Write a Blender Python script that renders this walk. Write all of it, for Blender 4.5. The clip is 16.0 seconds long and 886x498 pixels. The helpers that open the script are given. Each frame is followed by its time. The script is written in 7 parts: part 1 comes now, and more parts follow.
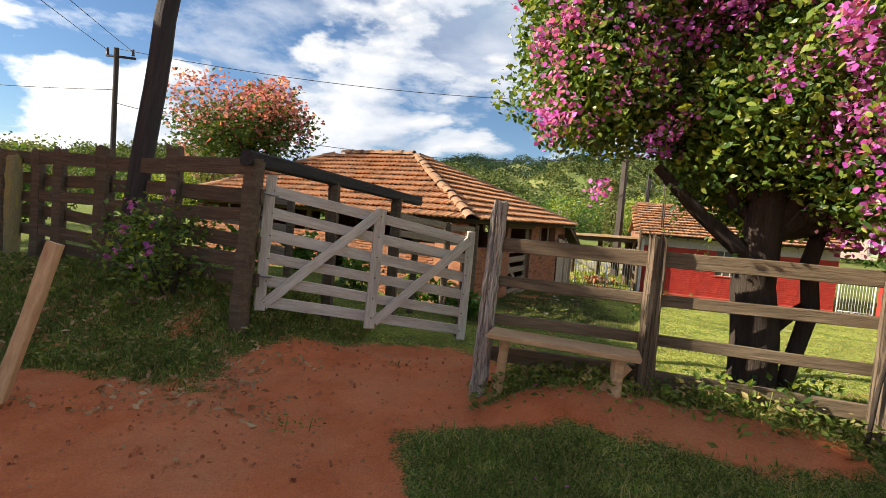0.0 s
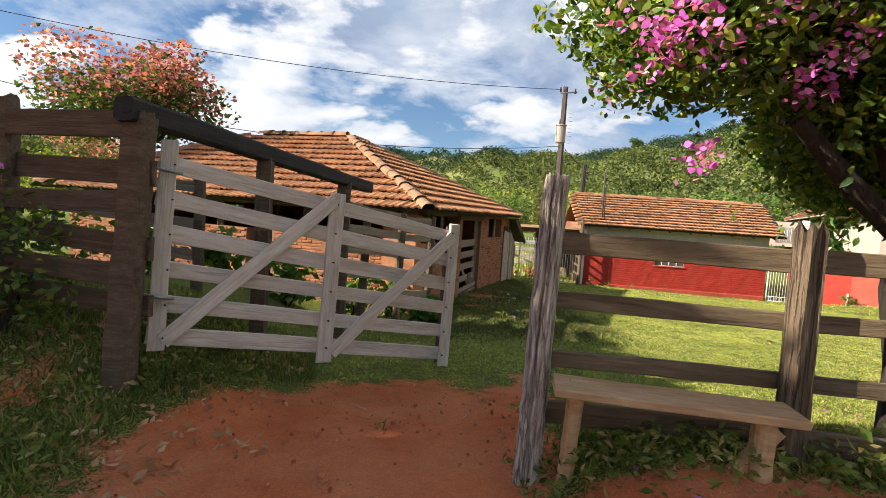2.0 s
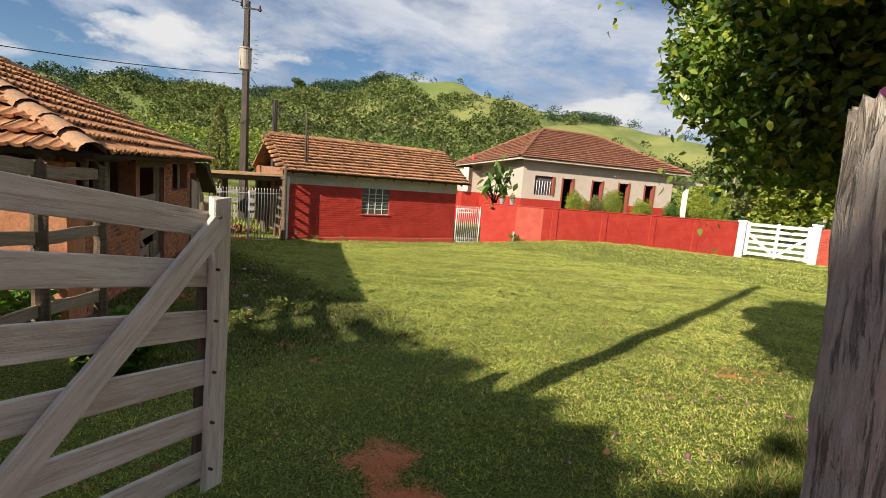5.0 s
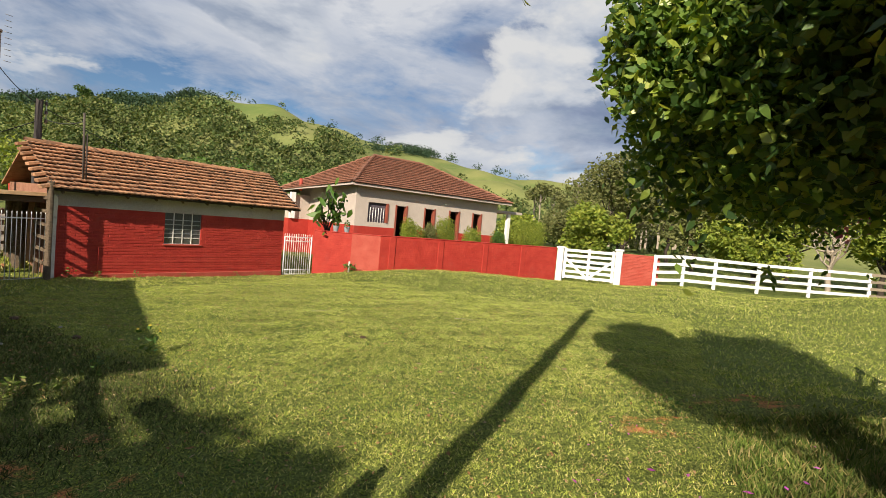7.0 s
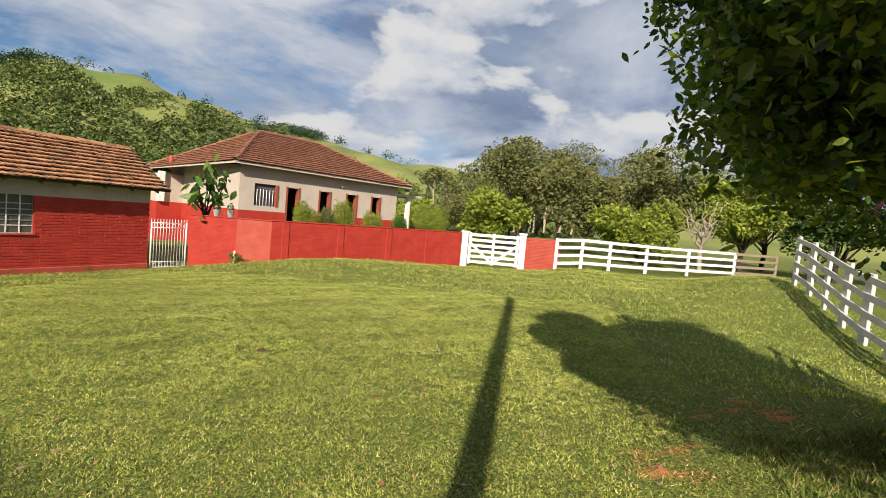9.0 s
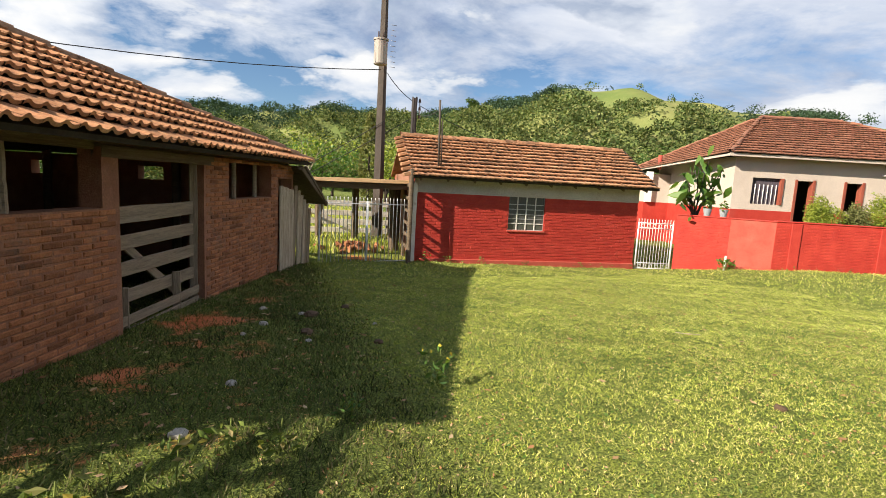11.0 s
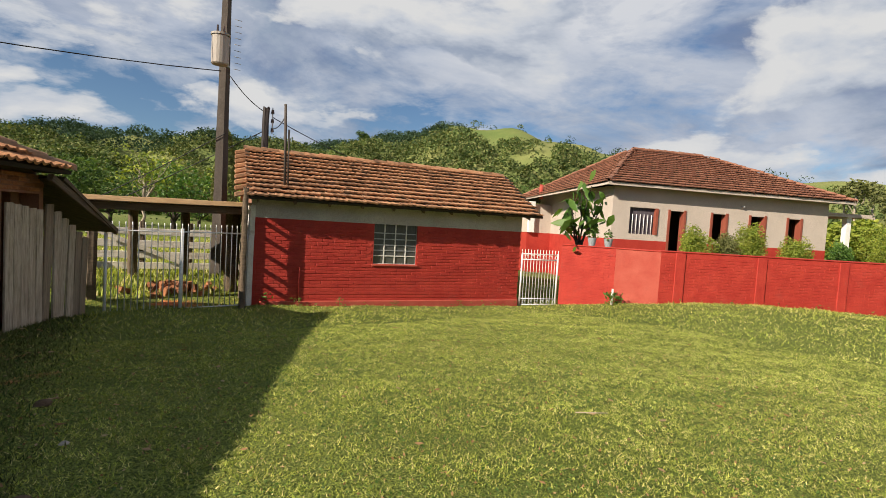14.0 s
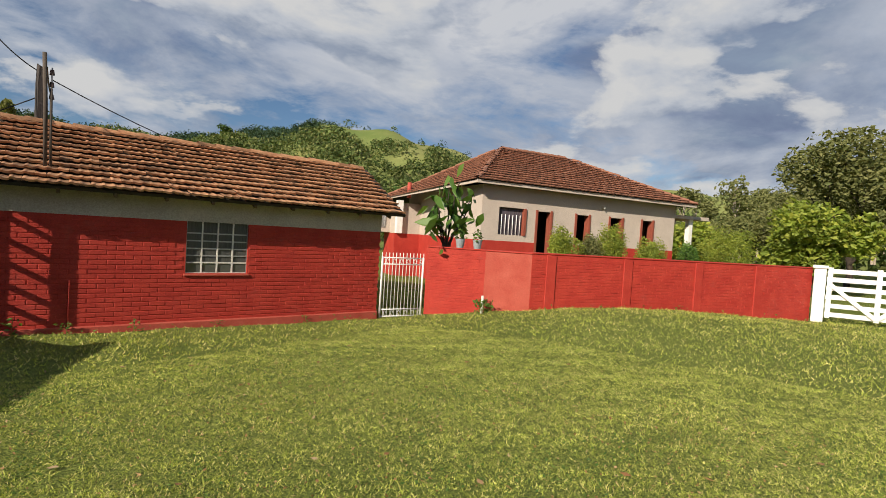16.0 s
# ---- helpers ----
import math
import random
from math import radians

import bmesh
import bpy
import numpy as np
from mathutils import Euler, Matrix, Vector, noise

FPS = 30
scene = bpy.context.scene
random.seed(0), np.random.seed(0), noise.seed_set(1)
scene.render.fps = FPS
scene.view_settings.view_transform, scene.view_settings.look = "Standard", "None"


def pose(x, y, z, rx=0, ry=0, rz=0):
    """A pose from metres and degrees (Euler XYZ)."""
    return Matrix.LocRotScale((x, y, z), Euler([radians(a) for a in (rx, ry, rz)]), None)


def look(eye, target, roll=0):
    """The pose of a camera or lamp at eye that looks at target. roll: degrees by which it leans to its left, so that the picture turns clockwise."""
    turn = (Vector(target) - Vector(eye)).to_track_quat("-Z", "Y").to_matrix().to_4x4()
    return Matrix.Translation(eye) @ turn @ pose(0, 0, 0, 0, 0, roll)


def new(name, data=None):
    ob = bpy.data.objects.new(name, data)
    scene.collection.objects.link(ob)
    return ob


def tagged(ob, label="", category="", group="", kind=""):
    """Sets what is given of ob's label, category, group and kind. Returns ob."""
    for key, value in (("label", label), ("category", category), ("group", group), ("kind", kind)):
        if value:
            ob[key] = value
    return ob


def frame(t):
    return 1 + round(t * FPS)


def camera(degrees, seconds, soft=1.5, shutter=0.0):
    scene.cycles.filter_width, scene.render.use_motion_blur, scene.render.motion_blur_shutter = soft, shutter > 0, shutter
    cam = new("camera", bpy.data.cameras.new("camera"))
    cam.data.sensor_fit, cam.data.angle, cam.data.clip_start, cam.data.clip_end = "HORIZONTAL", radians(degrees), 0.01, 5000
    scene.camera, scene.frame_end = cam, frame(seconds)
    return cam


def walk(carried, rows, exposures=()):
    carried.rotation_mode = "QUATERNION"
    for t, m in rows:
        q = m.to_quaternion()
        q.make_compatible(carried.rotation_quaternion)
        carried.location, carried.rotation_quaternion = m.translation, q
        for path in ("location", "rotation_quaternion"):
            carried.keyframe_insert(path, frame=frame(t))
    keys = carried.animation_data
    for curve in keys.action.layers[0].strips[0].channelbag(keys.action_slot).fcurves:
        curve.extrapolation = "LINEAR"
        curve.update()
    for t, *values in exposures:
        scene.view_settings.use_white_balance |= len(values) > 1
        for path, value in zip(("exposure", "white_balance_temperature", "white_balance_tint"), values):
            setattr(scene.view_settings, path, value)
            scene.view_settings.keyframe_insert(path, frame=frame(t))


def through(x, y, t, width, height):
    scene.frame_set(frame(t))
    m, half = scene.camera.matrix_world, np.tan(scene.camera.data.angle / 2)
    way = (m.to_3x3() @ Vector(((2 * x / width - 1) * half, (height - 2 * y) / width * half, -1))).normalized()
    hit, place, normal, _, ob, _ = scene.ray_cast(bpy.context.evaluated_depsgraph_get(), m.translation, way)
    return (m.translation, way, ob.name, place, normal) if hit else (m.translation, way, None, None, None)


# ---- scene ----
cam = camera(83.1, 16.0, soft=0.75)
METRES, EYE = 12.6, 1.6
# seconds, place in walk lengths, yaw, pitch, roll
ROWS = [
    (0.0, 0.0, 0.0, 0.0, 0.3, -3.91, -4.45),
    (0.5, -0.0078, 0.0333, -0.0011, -2.31, -3.62, -4.69),
    (1.0, -0.0223, 0.0655, -0.0043, -4.55, -3.17, -4.51),
    (1.5, -0.0331, 0.0969, -0.0055, -6.56, -3.31, -4.07),
    (2.0, -0.044, 0.1293, -0.0075, -9.16, -4.03, -3.87),
    (2.5, -0.0571, 0.1626, -0.0122, -13.13, -5.38, -4.27),
    (3.0, -0.0595, 0.2, -0.0173, -18.54, -6.81, -4.39),
    (3.5, -0.062, 0.2386, -0.0168, -25.1, -7.78, -4.3),
    (4.0, -0.0628, 0.275, -0.0122, -31.93, -8.03, -4.44),
    (4.5, -0.0553, 0.3022, -0.0079, -38.71, -7.79, -4.25),
    (5.0, -0.0485, 0.3274, -0.0022, -46.04, -7.91, -4.54),
    (5.2, -0.0453, 0.3372, -0.0004, -48.75, -7.74, -4.90),
    (5.7, -0.0276, 0.3560, -0.0026, -54.86, -6.66, -5.21),
    (6.2, -0.0099, 0.3747, -0.0048, -59.78, -5.28, -5.27),
    (6.8, 0.0114, 0.3972, -0.0074, -64.43, -3.59, -5.16),
    (7.3, 0.0291, 0.4160, -0.0096, -67.55, -2.46, -5.03),
    (7.5, 0.0378, 0.4225, -0.0101, -68.69, -2.24, -4.93),
    (8.0, 0.0594, 0.4389, -0.0107, -74.06, -1.84, -5.01),
    (8.2, 0.0682, 0.4454, -0.0111, -76.88, -1.76, -5.24),
    (8.5, 0.0811, 0.4559, -0.0125, -79.60, -2.25, -5.26),
    (8.9, 0.0982, 0.4700, -0.0144, -78.97, -3.27, -5.12),
    (9.3, 0.1153, 0.4841, -0.0162, -74.24, -4.51, -4.84),
    (9.7, 0.1325, 0.4981, -0.0181, -66.26, -5.79, -4.48),
    (10, 0.1453, 0.5087, -0.0195, -58.64, -6.64, -4.17),
    (10.3, 0.1582, 0.5192, -0.0209, -50.02, -7.30, -3.86),
    (10.5, 0.1647, 0.5273, -0.0213, -41.07, -7.49, -3.58),
    (11.0, 0.1802, 0.548, -0.0219, -26.78, -7.48, -3.09),
    (11.5, 0.1954, 0.5713, -0.0223, -23.11, -6.19, -2.99),
    (12.0, 0.2177, 0.5922, -0.0274, -21.77, -4.85, -3.08),
    (12.5, 0.2411, 0.6154, -0.0301, -23.64, -4.46, -3.05),
    (13.0, 0.2663, 0.6359, -0.0298, -26.89, -4.13, -3.24),
    (13.5, 0.2947, 0.6498, -0.0294, -32.55, -3.76, -3.21),
    (14.0, 0.321, 0.67, -0.0322, -39.04, -3.05, -3.43),
    (14.5, 0.3478, 0.6886, -0.0319, -44.67, -2.21, -3.55),
    (15.0, 0.3793, 0.7064, -0.0326, -48.5, -1.61, -3.37),
    (15.5, 0.4116, 0.7304, -0.0351, -51.48, -1.83, -3.6),
    (16.0, 0.4446, 0.747, -0.0341, -53.31, -1.99, -3.64),
]
EXPOSURE = [(0.0, 1.15), (1.5, 1.15), (2.5, 1.3), (3.5, 1.6), (4.0, 1.3), (4.5, 0.95), (5.0, 0.8), (7.5, 0.62), (9.5, 0.62), (10.4, 0.68), (11.0, 1.1), (11.6, 0.95), (12.2, 0.65), (14.0, 0.6), (15.5, 0.42), (16.0, 0.42)]
walk(cam, [(t, pose(METRES * x, METRES * y, EYE + METRES * z, 90 + pitch, roll, yaw)) for t, x, y, z, yaw, pitch, roll in ROWS], EXPOSURE)

# ---- daylight: low sun from the west, a sky with broken cloud ----
SUN_UP = 30.0
sun_way = Vector((math.cos(radians(SUN_UP)) * 0.998, math.cos(radians(SUN_UP)) * 0.038, -math.sin(radians(SUN_UP))))
sun_data = bpy.data.lights.new("sun", "SUN")
sun_data.energy, sun_data.angle, sun_data.color = 5.0, radians(0.5), (1.0, 0.885, 0.72)
sun = new("sun", sun_data)
sun.matrix_world = look(-40 * sun_way, (0, 0, 0))


def link(tree, a, b):
    tree.links.new(a, b)


def node(tree, kind, **values):
    n = tree.nodes.new(kind)
    for key, value in values.items():
        if key in n.inputs:
            n.inputs[key].default_value = value
    return n


def math_node(tree, op, a, b=None, clamp=False):
    n = tree.nodes.new("ShaderNodeMath")
    n.operation, n.use_clamp = op, clamp
    for slot, v in zip(n.inputs, (a, b)):
        if v is None:
            continue
        if isinstance(v, (int, float)):
            slot.default_value = v
        else:
            tree.links.new(v, slot)
    return n.outputs[0]


def ramp(tree, fac, stops):
    n = tree.nodes.new("ShaderNodeValToRGB")
    tree.links.new(fac, n.inputs[0])
    e = n.color_ramp.elements
    while len(e) < len(stops):
        e.new(0.5)
    for el, (p, c) in zip(e, stops):
        el.position = p
        el.color = (c, c, c, 1) if isinstance(c, (int, float)) else (*c, 1)
    return n.outputs[0]


def mix(tree, fac, a, b, mode="MIX"):
    n = tree.nodes.new("ShaderNodeMix")
    n.data_type, n.blend_type = "RGBA", mode
    for slot, v in ((n.inputs[0], fac), (n.inputs[6], a), (n.inputs[7], b)):
        if isinstance(v, (int, float)):
            slot.default_value = v
        elif isinstance(v, tuple):
            slot.default_value = (*v, 1)
        else:
            tree.links.new(v, slot)
    return n.outputs[2]


def noise_tex(tree, vec, scale, detail=4.0, rough=0.55, distort=0.0):
    n = node(tree, "ShaderNodeTexNoise", Scale=scale, Detail=detail, Roughness=rough, Distortion=distort)
    if vec is not None:
        tree.links.new(vec, n.inputs["Vector"])
    return n.outputs["Fac"]


world = bpy.data.worlds.new("world")
scene.world = world
world.use_nodes = True
wt = world.node_tree
wt.nodes.clear()
sky = wt.nodes.new("ShaderNodeTexSky")
sky.sky_type, sky.sun_disc = "NISHITA", False
sky.sun_elevation, sky.sun_rotation = radians(SUN_UP), radians(270)
sky.air_density, sky.dust_density, sky.ozone_density = 1.0, 0.05, 5.0
coord = wt.nodes.new("ShaderNodeTexCoord").outputs["Generated"]
sep = wt.nodes.new("ShaderNodeSeparateXYZ")
link(wt, coord, sep.inputs[0])
rise = math_node(wt, "ADD", math_node(wt, "MAXIMUM", sep.outputs[2], 0.0), 0.24)
flat = wt.nodes.new("ShaderNodeCombineXYZ")
link(wt, math_node(wt, "DIVIDE", sep.outputs[0], rise), flat.inputs[0])
link(wt, math_node(wt, "DIVIDE", sep.outputs[1], rise), flat.inputs[1])
link(wt, math_node(wt, "MULTIPLY", sep.outputs[2], 2.0), flat.inputs[2])
big = noise_tex(wt, flat.outputs[0], 0.85, 9.0, 0.58, 0.4)
fine = noise_tex(wt, flat.outputs[0], 2.8, 8.0, 0.62, 0.3)
cover = math_node(wt, "ADD", math_node(wt, "MULTIPLY", big, 0.7), math_node(wt, "MULTIPLY", fine, 0.3))
# the high cloud thickens towards the east
cover = math_node(wt, "ADD", cover, math_node(wt, "MULTIPLY", sep.outputs[0], 0.10))
veil_mask = ramp(wt, cover, [(0.475, 0.0), (0.52, 0.55), (0.58, 1.0)])
veil_tone = ramp(wt, noise_tex(wt, flat.outputs[0], 1.1, 8.0, 0.56, 0.4), [(0.38, (0.92, 0.95, 1.02)), (0.5, (0.66, 0.73, 0.87)), (0.64, (0.34, 0.43, 0.61))])
veil_tone = mix(wt, 0.5, veil_tone, ramp(wt, fine, [(0.3, 0.3), (0.7, 0.72)]), "OVERLAY")


def heap_noise(shift):
    """Billowing cloud in the direction of view, stretched level; shift moves the sample towards the sun."""
    mp = wt.nodes.new("ShaderNodeMapping")
    mp.inputs["Location"].default_value = shift
    mp.inputs["Scale"].default_value = (2.3, 2.3, 5.2)
    link(wt, coord, mp.inputs["Vector"])
    return noise_tex(wt, mp.outputs[0], 1.25, 10.0, 0.54, 0.15)


heap, heap_lit = heap_noise((3.1, 0.4, 0.0)), heap_noise((2.98, 0.4, 0.16))
low = ramp(wt, sep.outputs[2], [(0.0, 0.05), (0.16, 0.04), (0.34, 0.0)])
heap_mask = ramp(wt, math_node(wt, "ADD", heap, low), [(0.545, 0.0), (0.58, 0.8), (0.62, 1.0)])
heap_side = math_node(wt, "ADD", math_node(wt, "MULTIPLY", math_node(wt, "SUBTRACT", heap, heap_lit), 3.4), 0.55, True)
heap_tone = ramp(wt, heap_side, [(0.12, (0.45, 0.53, 0.68)), (0.45, (0.80, 0.85, 0.94)), (0.78, (1.02, 1.02, 1.02))])
cloud_tone = mix(wt, heap_mask, veil_tone, heap_tone)
cloud_mask = math_node(wt, "MAXIMUM", veil_mask, heap_mask)
SKY, CLOUD = 0.055, 1.42
bright = wt.nodes.new("ShaderNodeVectorMath")
bright.operation = "SCALE"
link(wt, sky.outputs[0], bright.inputs[0])
bright.inputs["Scale"].default_value = SKY
glow = wt.nodes.new("ShaderNodeVectorMath")
glow.operation = "SCALE"
# cloud near the sun is lit through and brighter
toward = wt.nodes.new("ShaderNodeVectorMath")
toward.operation = "DOT_PRODUCT"
link(wt, coord, toward.inputs[0])
toward.inputs[1].default_value = tuple(-sun_way)
near_sun = math_node(wt, "POWER", math_node(wt, "MAXIMUM", toward.outputs["Value"], 0.0), 2.0)
cloud_tone = mix(wt, 1.0, cloud_tone, ramp(wt, near_sun, [(0.0, (0.32, 0.32, 0.32)), (0.25, (0.40, 0.39, 0.37)), (1.0, (1.0, 0.92, 0.80))]), "MULTIPLY")
link(wt, cloud_tone, glow.inputs[0])
glow.inputs["Scale"].default_value = CLOUD
back = wt.nodes.new("ShaderNodeBackground")
link(wt, mix(wt, cloud_mask, bright.outputs[0], glow.outputs[0]), back.inputs[0])
back.inputs[1].default_value = 1.0
link(wt, back.outputs[0], wt.nodes.new("ShaderNodeOutputWorld").inputs[0])


# ---- materials ----
def material(name, tones, scale=(1.0, 1.0, 1.0), size=6.0, rough=0.85, bump=0.3, grain=40.0, space="Position", piece=0.0, island=0.0, spots=None, metal=0.0, cracks=None):
    """Two tones by broad noise, grain on top, an optional stain colour in spots, an optional change from piece to piece."""
    m = bpy.data.materials.new(name)
    m.use_nodes = True
    t = m.node_tree
    bsdf = t.nodes["Principled BSDF"]
    if space == "Position":
        vec = t.nodes.new("ShaderNodeNewGeometry").outputs["Position"]
    else:
        vec = t.nodes.new("ShaderNodeTexCoord").outputs["Object"]
    mp = t.nodes.new("ShaderNodeMapping")
    mp.inputs["Scale"].default_value = scale
    link(t, vec, mp.inputs["Vector"])
    vec = mp.outputs[0]
    if space != "Position":
        shift = t.nodes.new("ShaderNodeVectorMath")
        shift.operation = "ADD"
        rnd = math_node(t, "MULTIPLY", t.nodes.new("ShaderNodeObjectInfo").outputs["Random"], 37.0)
        link(t, vec, shift.inputs[0])
        link(t, rnd, shift.inputs[1])
        vec = shift.outputs[0]
    broad = noise_tex(t, vec, size, 5.0, 0.6, 0.3)
    small = noise_tex(t, vec, grain, 6.0, 0.65)
    colour = mix(t, ramp(t, broad, [(0.3, 0.0), (0.7, 1.0)]), tones[0], tones[1])
    colour = mix(t, 0.55, colour, ramp(t, small, [(0.25, 0.25), (0.75, 0.78)]), "OVERLAY")
    if spots:
        tint, amount, ssize = spots
        colour = mix(t, ramp(t, noise_tex(t, vec, ssize, 6.0, 0.7), [(1.0 - amount - 0.12, 0.0), (1.0 - amount + 0.1, 1.0)]), colour, tint)
    relief = math_node(t, "ADD", small, broad)
    if cracks:
        stretch, tint, deep = cracks
        cm = t.nodes.new("ShaderNodeMapping")
        cm.inputs["Scale"].default_value = stretch
        link(t, vec, cm.inputs["Vector"])
        split = ramp(t, noise_tex(t, cm.outputs[0], 5.0, 5.0, 0.7, 0.6), [(0.40, 1.0), (0.475, 0.0)])
        colour = mix(t, math_node(t, "MULTIPLY", split, deep), colour, tint)
        relief = math_node(t, "SUBTRACT", relief, math_node(t, "MULTIPLY", split, 1.4))
    if piece or island:
        src = t.nodes.new("ShaderNodeObjectInfo").outputs["Random"] if piece else t.nodes.new("ShaderNodeNewGeometry").outputs["Random Per Island"]
        k = piece or island
        colour = mix(t, 1.0, colour, ramp(t, src, [(0.0, 1.0 - k), (0.35, 1.0 - 0.3 * k), (1.0, 1.0)]), "MULTIPLY")
    link(t, colour, bsdf.inputs["Base Color"])
    bsdf.inputs["Roughness"].default_value = rough
    bsdf.inputs["Metallic"].default_value = metal
    bsdf.inputs["Specular IOR Level"].default_value = 0.3
    if bump:
        b = t.nodes.new("ShaderNodeBump")
        b.inputs["Strength"].default_value = bump
        b.inputs["Distance"].default_value = 0.02
        link(t, relief, b.inputs["Height"])
        link(t, b.outputs[0], bsdf.inputs["Normal"])
    return m


def leaf_material(name, tones, gloss=0.5, through=0.3, patch=((1.3, 0.7, 1.15),)):
    m = bpy.data.materials.new(name)
    m.use_nodes = True
    t = m.node_tree
    bsdf = t.nodes["Principled BSDF"]
    pos = t.nodes.new("ShaderNodeNewGeometry")
    rnd = pos.outputs["Random Per Island"]
    colour = ramp(t, rnd, [(i / (len(tones) - 1), c) for i, c in enumerate(tones)])
    for size, low, high in patch:
        colour = mix(t, 1.0, colour, ramp(t, noise_tex(t, pos.outputs["Position"], size, 4.0), [(0.32, low), (0.68, high)]), "MULTIPLY")
    link(t, colour, bsdf.inputs["Base Color"])
    bsdf.inputs["Roughness"].default_value = gloss
    bsdf.inputs["Specular IOR Level"].default_value = 0.35 if gloss < 0.55 else 0.15
    tr = t.nodes.new("ShaderNodeBsdfTranslucent")
    link(t, mix(t, 1.0, colour, (1.5, 1.5, 0.6), "MULTIPLY"), tr.inputs[0])
    ms = t.nodes.new("ShaderNodeMixShader")
    ms.inputs[0].default_value = through
    out = t.nodes["Material Output"]
    link(t, bsdf.outputs[0], ms.inputs[1])
    link(t, tr.outputs[0], ms.inputs[2])
    link(t, ms.outputs[0], out.inputs[0])
    return m


WOOD_GRAIN = (0.6, 9.0, 9.0)
weathered = material("weathered_board", [(0.55, 0.49, 0.42), (0.72, 0.665, 0.585)], (0.8, 5.0, 5.0), 1.6, 0.8, 0.4, 7.0, "Object", spots=((0.34, 0.25, 0.17), 0.3, 1.3), cracks=((0.5, 2.4, 2.4), (0.24, 0.18, 0.13), 0.25))
post_wood = material("grey_post_wood", [(0.14, 0.10, 0.065), (0.25, 0.185, 0.125)], (9.0, 9.0, 0.7), 2.2, 0.85, 0.9, 16.0, "Object", spots=((0.08, 0.055, 0.035), 0.3, 3.0), cracks=((1.6, 1.6, 0.5), (0.04, 0.03, 0.02), 0.7))
dark_wood = material("dark_rail_wood", [(0.085, 0.06, 0.04), (0.165, 0.122, 0.08)], WOOD_GRAIN, 3.0, 0.85, 0.6, 20.0, "Object", spots=((0.25, 0.185, 0.115), 0.33, 4.0))
black_wood = material("blackened_beam", [(0.022, 0.02, 0.02), (0.05, 0.045, 0.043)], WOOD_GRAIN, 3.0, 0.8, 0.6, 20.0, "Object")
bench_wood = material("worn_bench_wood", [(0.46, 0.28, 0.14), (0.60, 0.40, 0.22)], (0.7, 4.0, 4.0), 2.0, 0.65, 0.35, 9.0, "Object", spots=((0.2, 0.125, 0.07), 0.28, 2.0))
barn_wood = material("barn_gate_wood", [(0.20, 0.155, 0.11), (0.32, 0.255, 0.185)], WOOD_GRAIN, 3.0, 0.85, 0.5, 20.0, "Object", spots=((0.09, 0.07, 0.05), 0.33, 4.0))
plank_wood = material("grey_tan_plank", [(0.36, 0.30, 0.22), (0.50, 0.43, 0.34)], (0.7, 5.0, 5.0), 2.0, 0.85, 0.4, 9.0, "Object", spots=((0.2, 0.14, 0.09), 0.3, 1.6), cracks=((0.5, 2.0, 2.0), (0.12, 0.09, 0.06), 0.5))
lichen_wood = material("lichen_post_wood", [(0.30, 0.26, 0.10), (0.24, 0.20, 0.15)], (7.0, 7.0, 1.4), 2.0, 0.9, 0.7, 14.0, "Object", spots=((0.42, 0.36, 0.06), 0.4, 2.0))
bark = material("bark", [(0.03, 0.023, 0.018), (0.07, 0.053, 0.04)], (7.0, 7.0, 1.6), 2.0, 0.95, 1.0, 12.0, "Object")
pale_bark = material("pale_bark", [(0.30, 0.24, 0.18), (0.42, 0.36, 0.28)], (7.0, 7.0, 1.6), 2.0, 0.95, 0.8, 12.0, "Object")
pole_wood = material("tarred_pole_wood", [(0.03, 0.026, 0.026), (0.065, 0.055, 0.052)], (8.0, 8.0, 0.5), 2.0, 0.85, 0.6, 16.0, "Object")
concrete = material("pole_concrete", [(0.065, 0.052, 0.043), (0.11, 0.092, 0.078)], (1, 1, 0.5), 3.0, 0.9, 0.3, 40.0)
tile = material("clay_roof_tile", [(0.40, 0.175, 0.085), (0.53, 0.275, 0.135)], (1, 1, 1), 5.0, 0.9, 0.5, 45.0, piece=0.4, spots=((0.18, 0.11, 0.07), 0.28, 3.2))
tile_rest = material("clay_roof_tile_far", [(0.40, 0.175, 0.085), (0.53, 0.275, 0.135)], (1, 1, 1), 5.0, 0.9, 0.5, 45.0, island=0.4, spots=((0.18, 0.11, 0.07), 0.28, 3.2))
shed_tile = material("sunbleached_roof_tile", [(0.40, 0.19, 0.095), (0.53, 0.29, 0.155)], (1, 1, 1), 5.0, 0.9, 0.5, 45.0, piece=0.5, spots=((0.11, 0.08, 0.06), 0.37, 3.2))
shed_tile_rest = material("sunbleached_roof_tile_far", [(0.40, 0.19, 0.095), (0.53, 0.29, 0.155)], (1, 1, 1), 5.0, 0.9, 0.5, 45.0, island=0.5, spots=((0.11, 0.08, 0.06), 0.37, 3.2))
house_tile = material("red_roof_tile", [(0.25, 0.105, 0.065), (0.34, 0.16, 0.10)], (1, 1, 1), 4.0, 0.9, 0.4, 40.0, island=0.35, spots=((0.12, 0.085, 0.07), 0.33, 2.0))
raw_brick = material("raw_brick", [(0.30, 0.115, 0.05), (0.47, 0.20, 0.095)], (1, 1, 1), 6.0, 0.95, 0.6, 50.0, piece=0.55, spots=((0.17, 0.115, 0.09), 0.36, 4.0))
raw_brick_rest = material("raw_brick_far", [(0.30, 0.115, 0.05), (0.47, 0.20, 0.095)], (1, 1, 1), 6.0, 0.95, 0.6, 50.0, island=0.55, spots=((0.17, 0.115, 0.09), 0.36, 4.0))
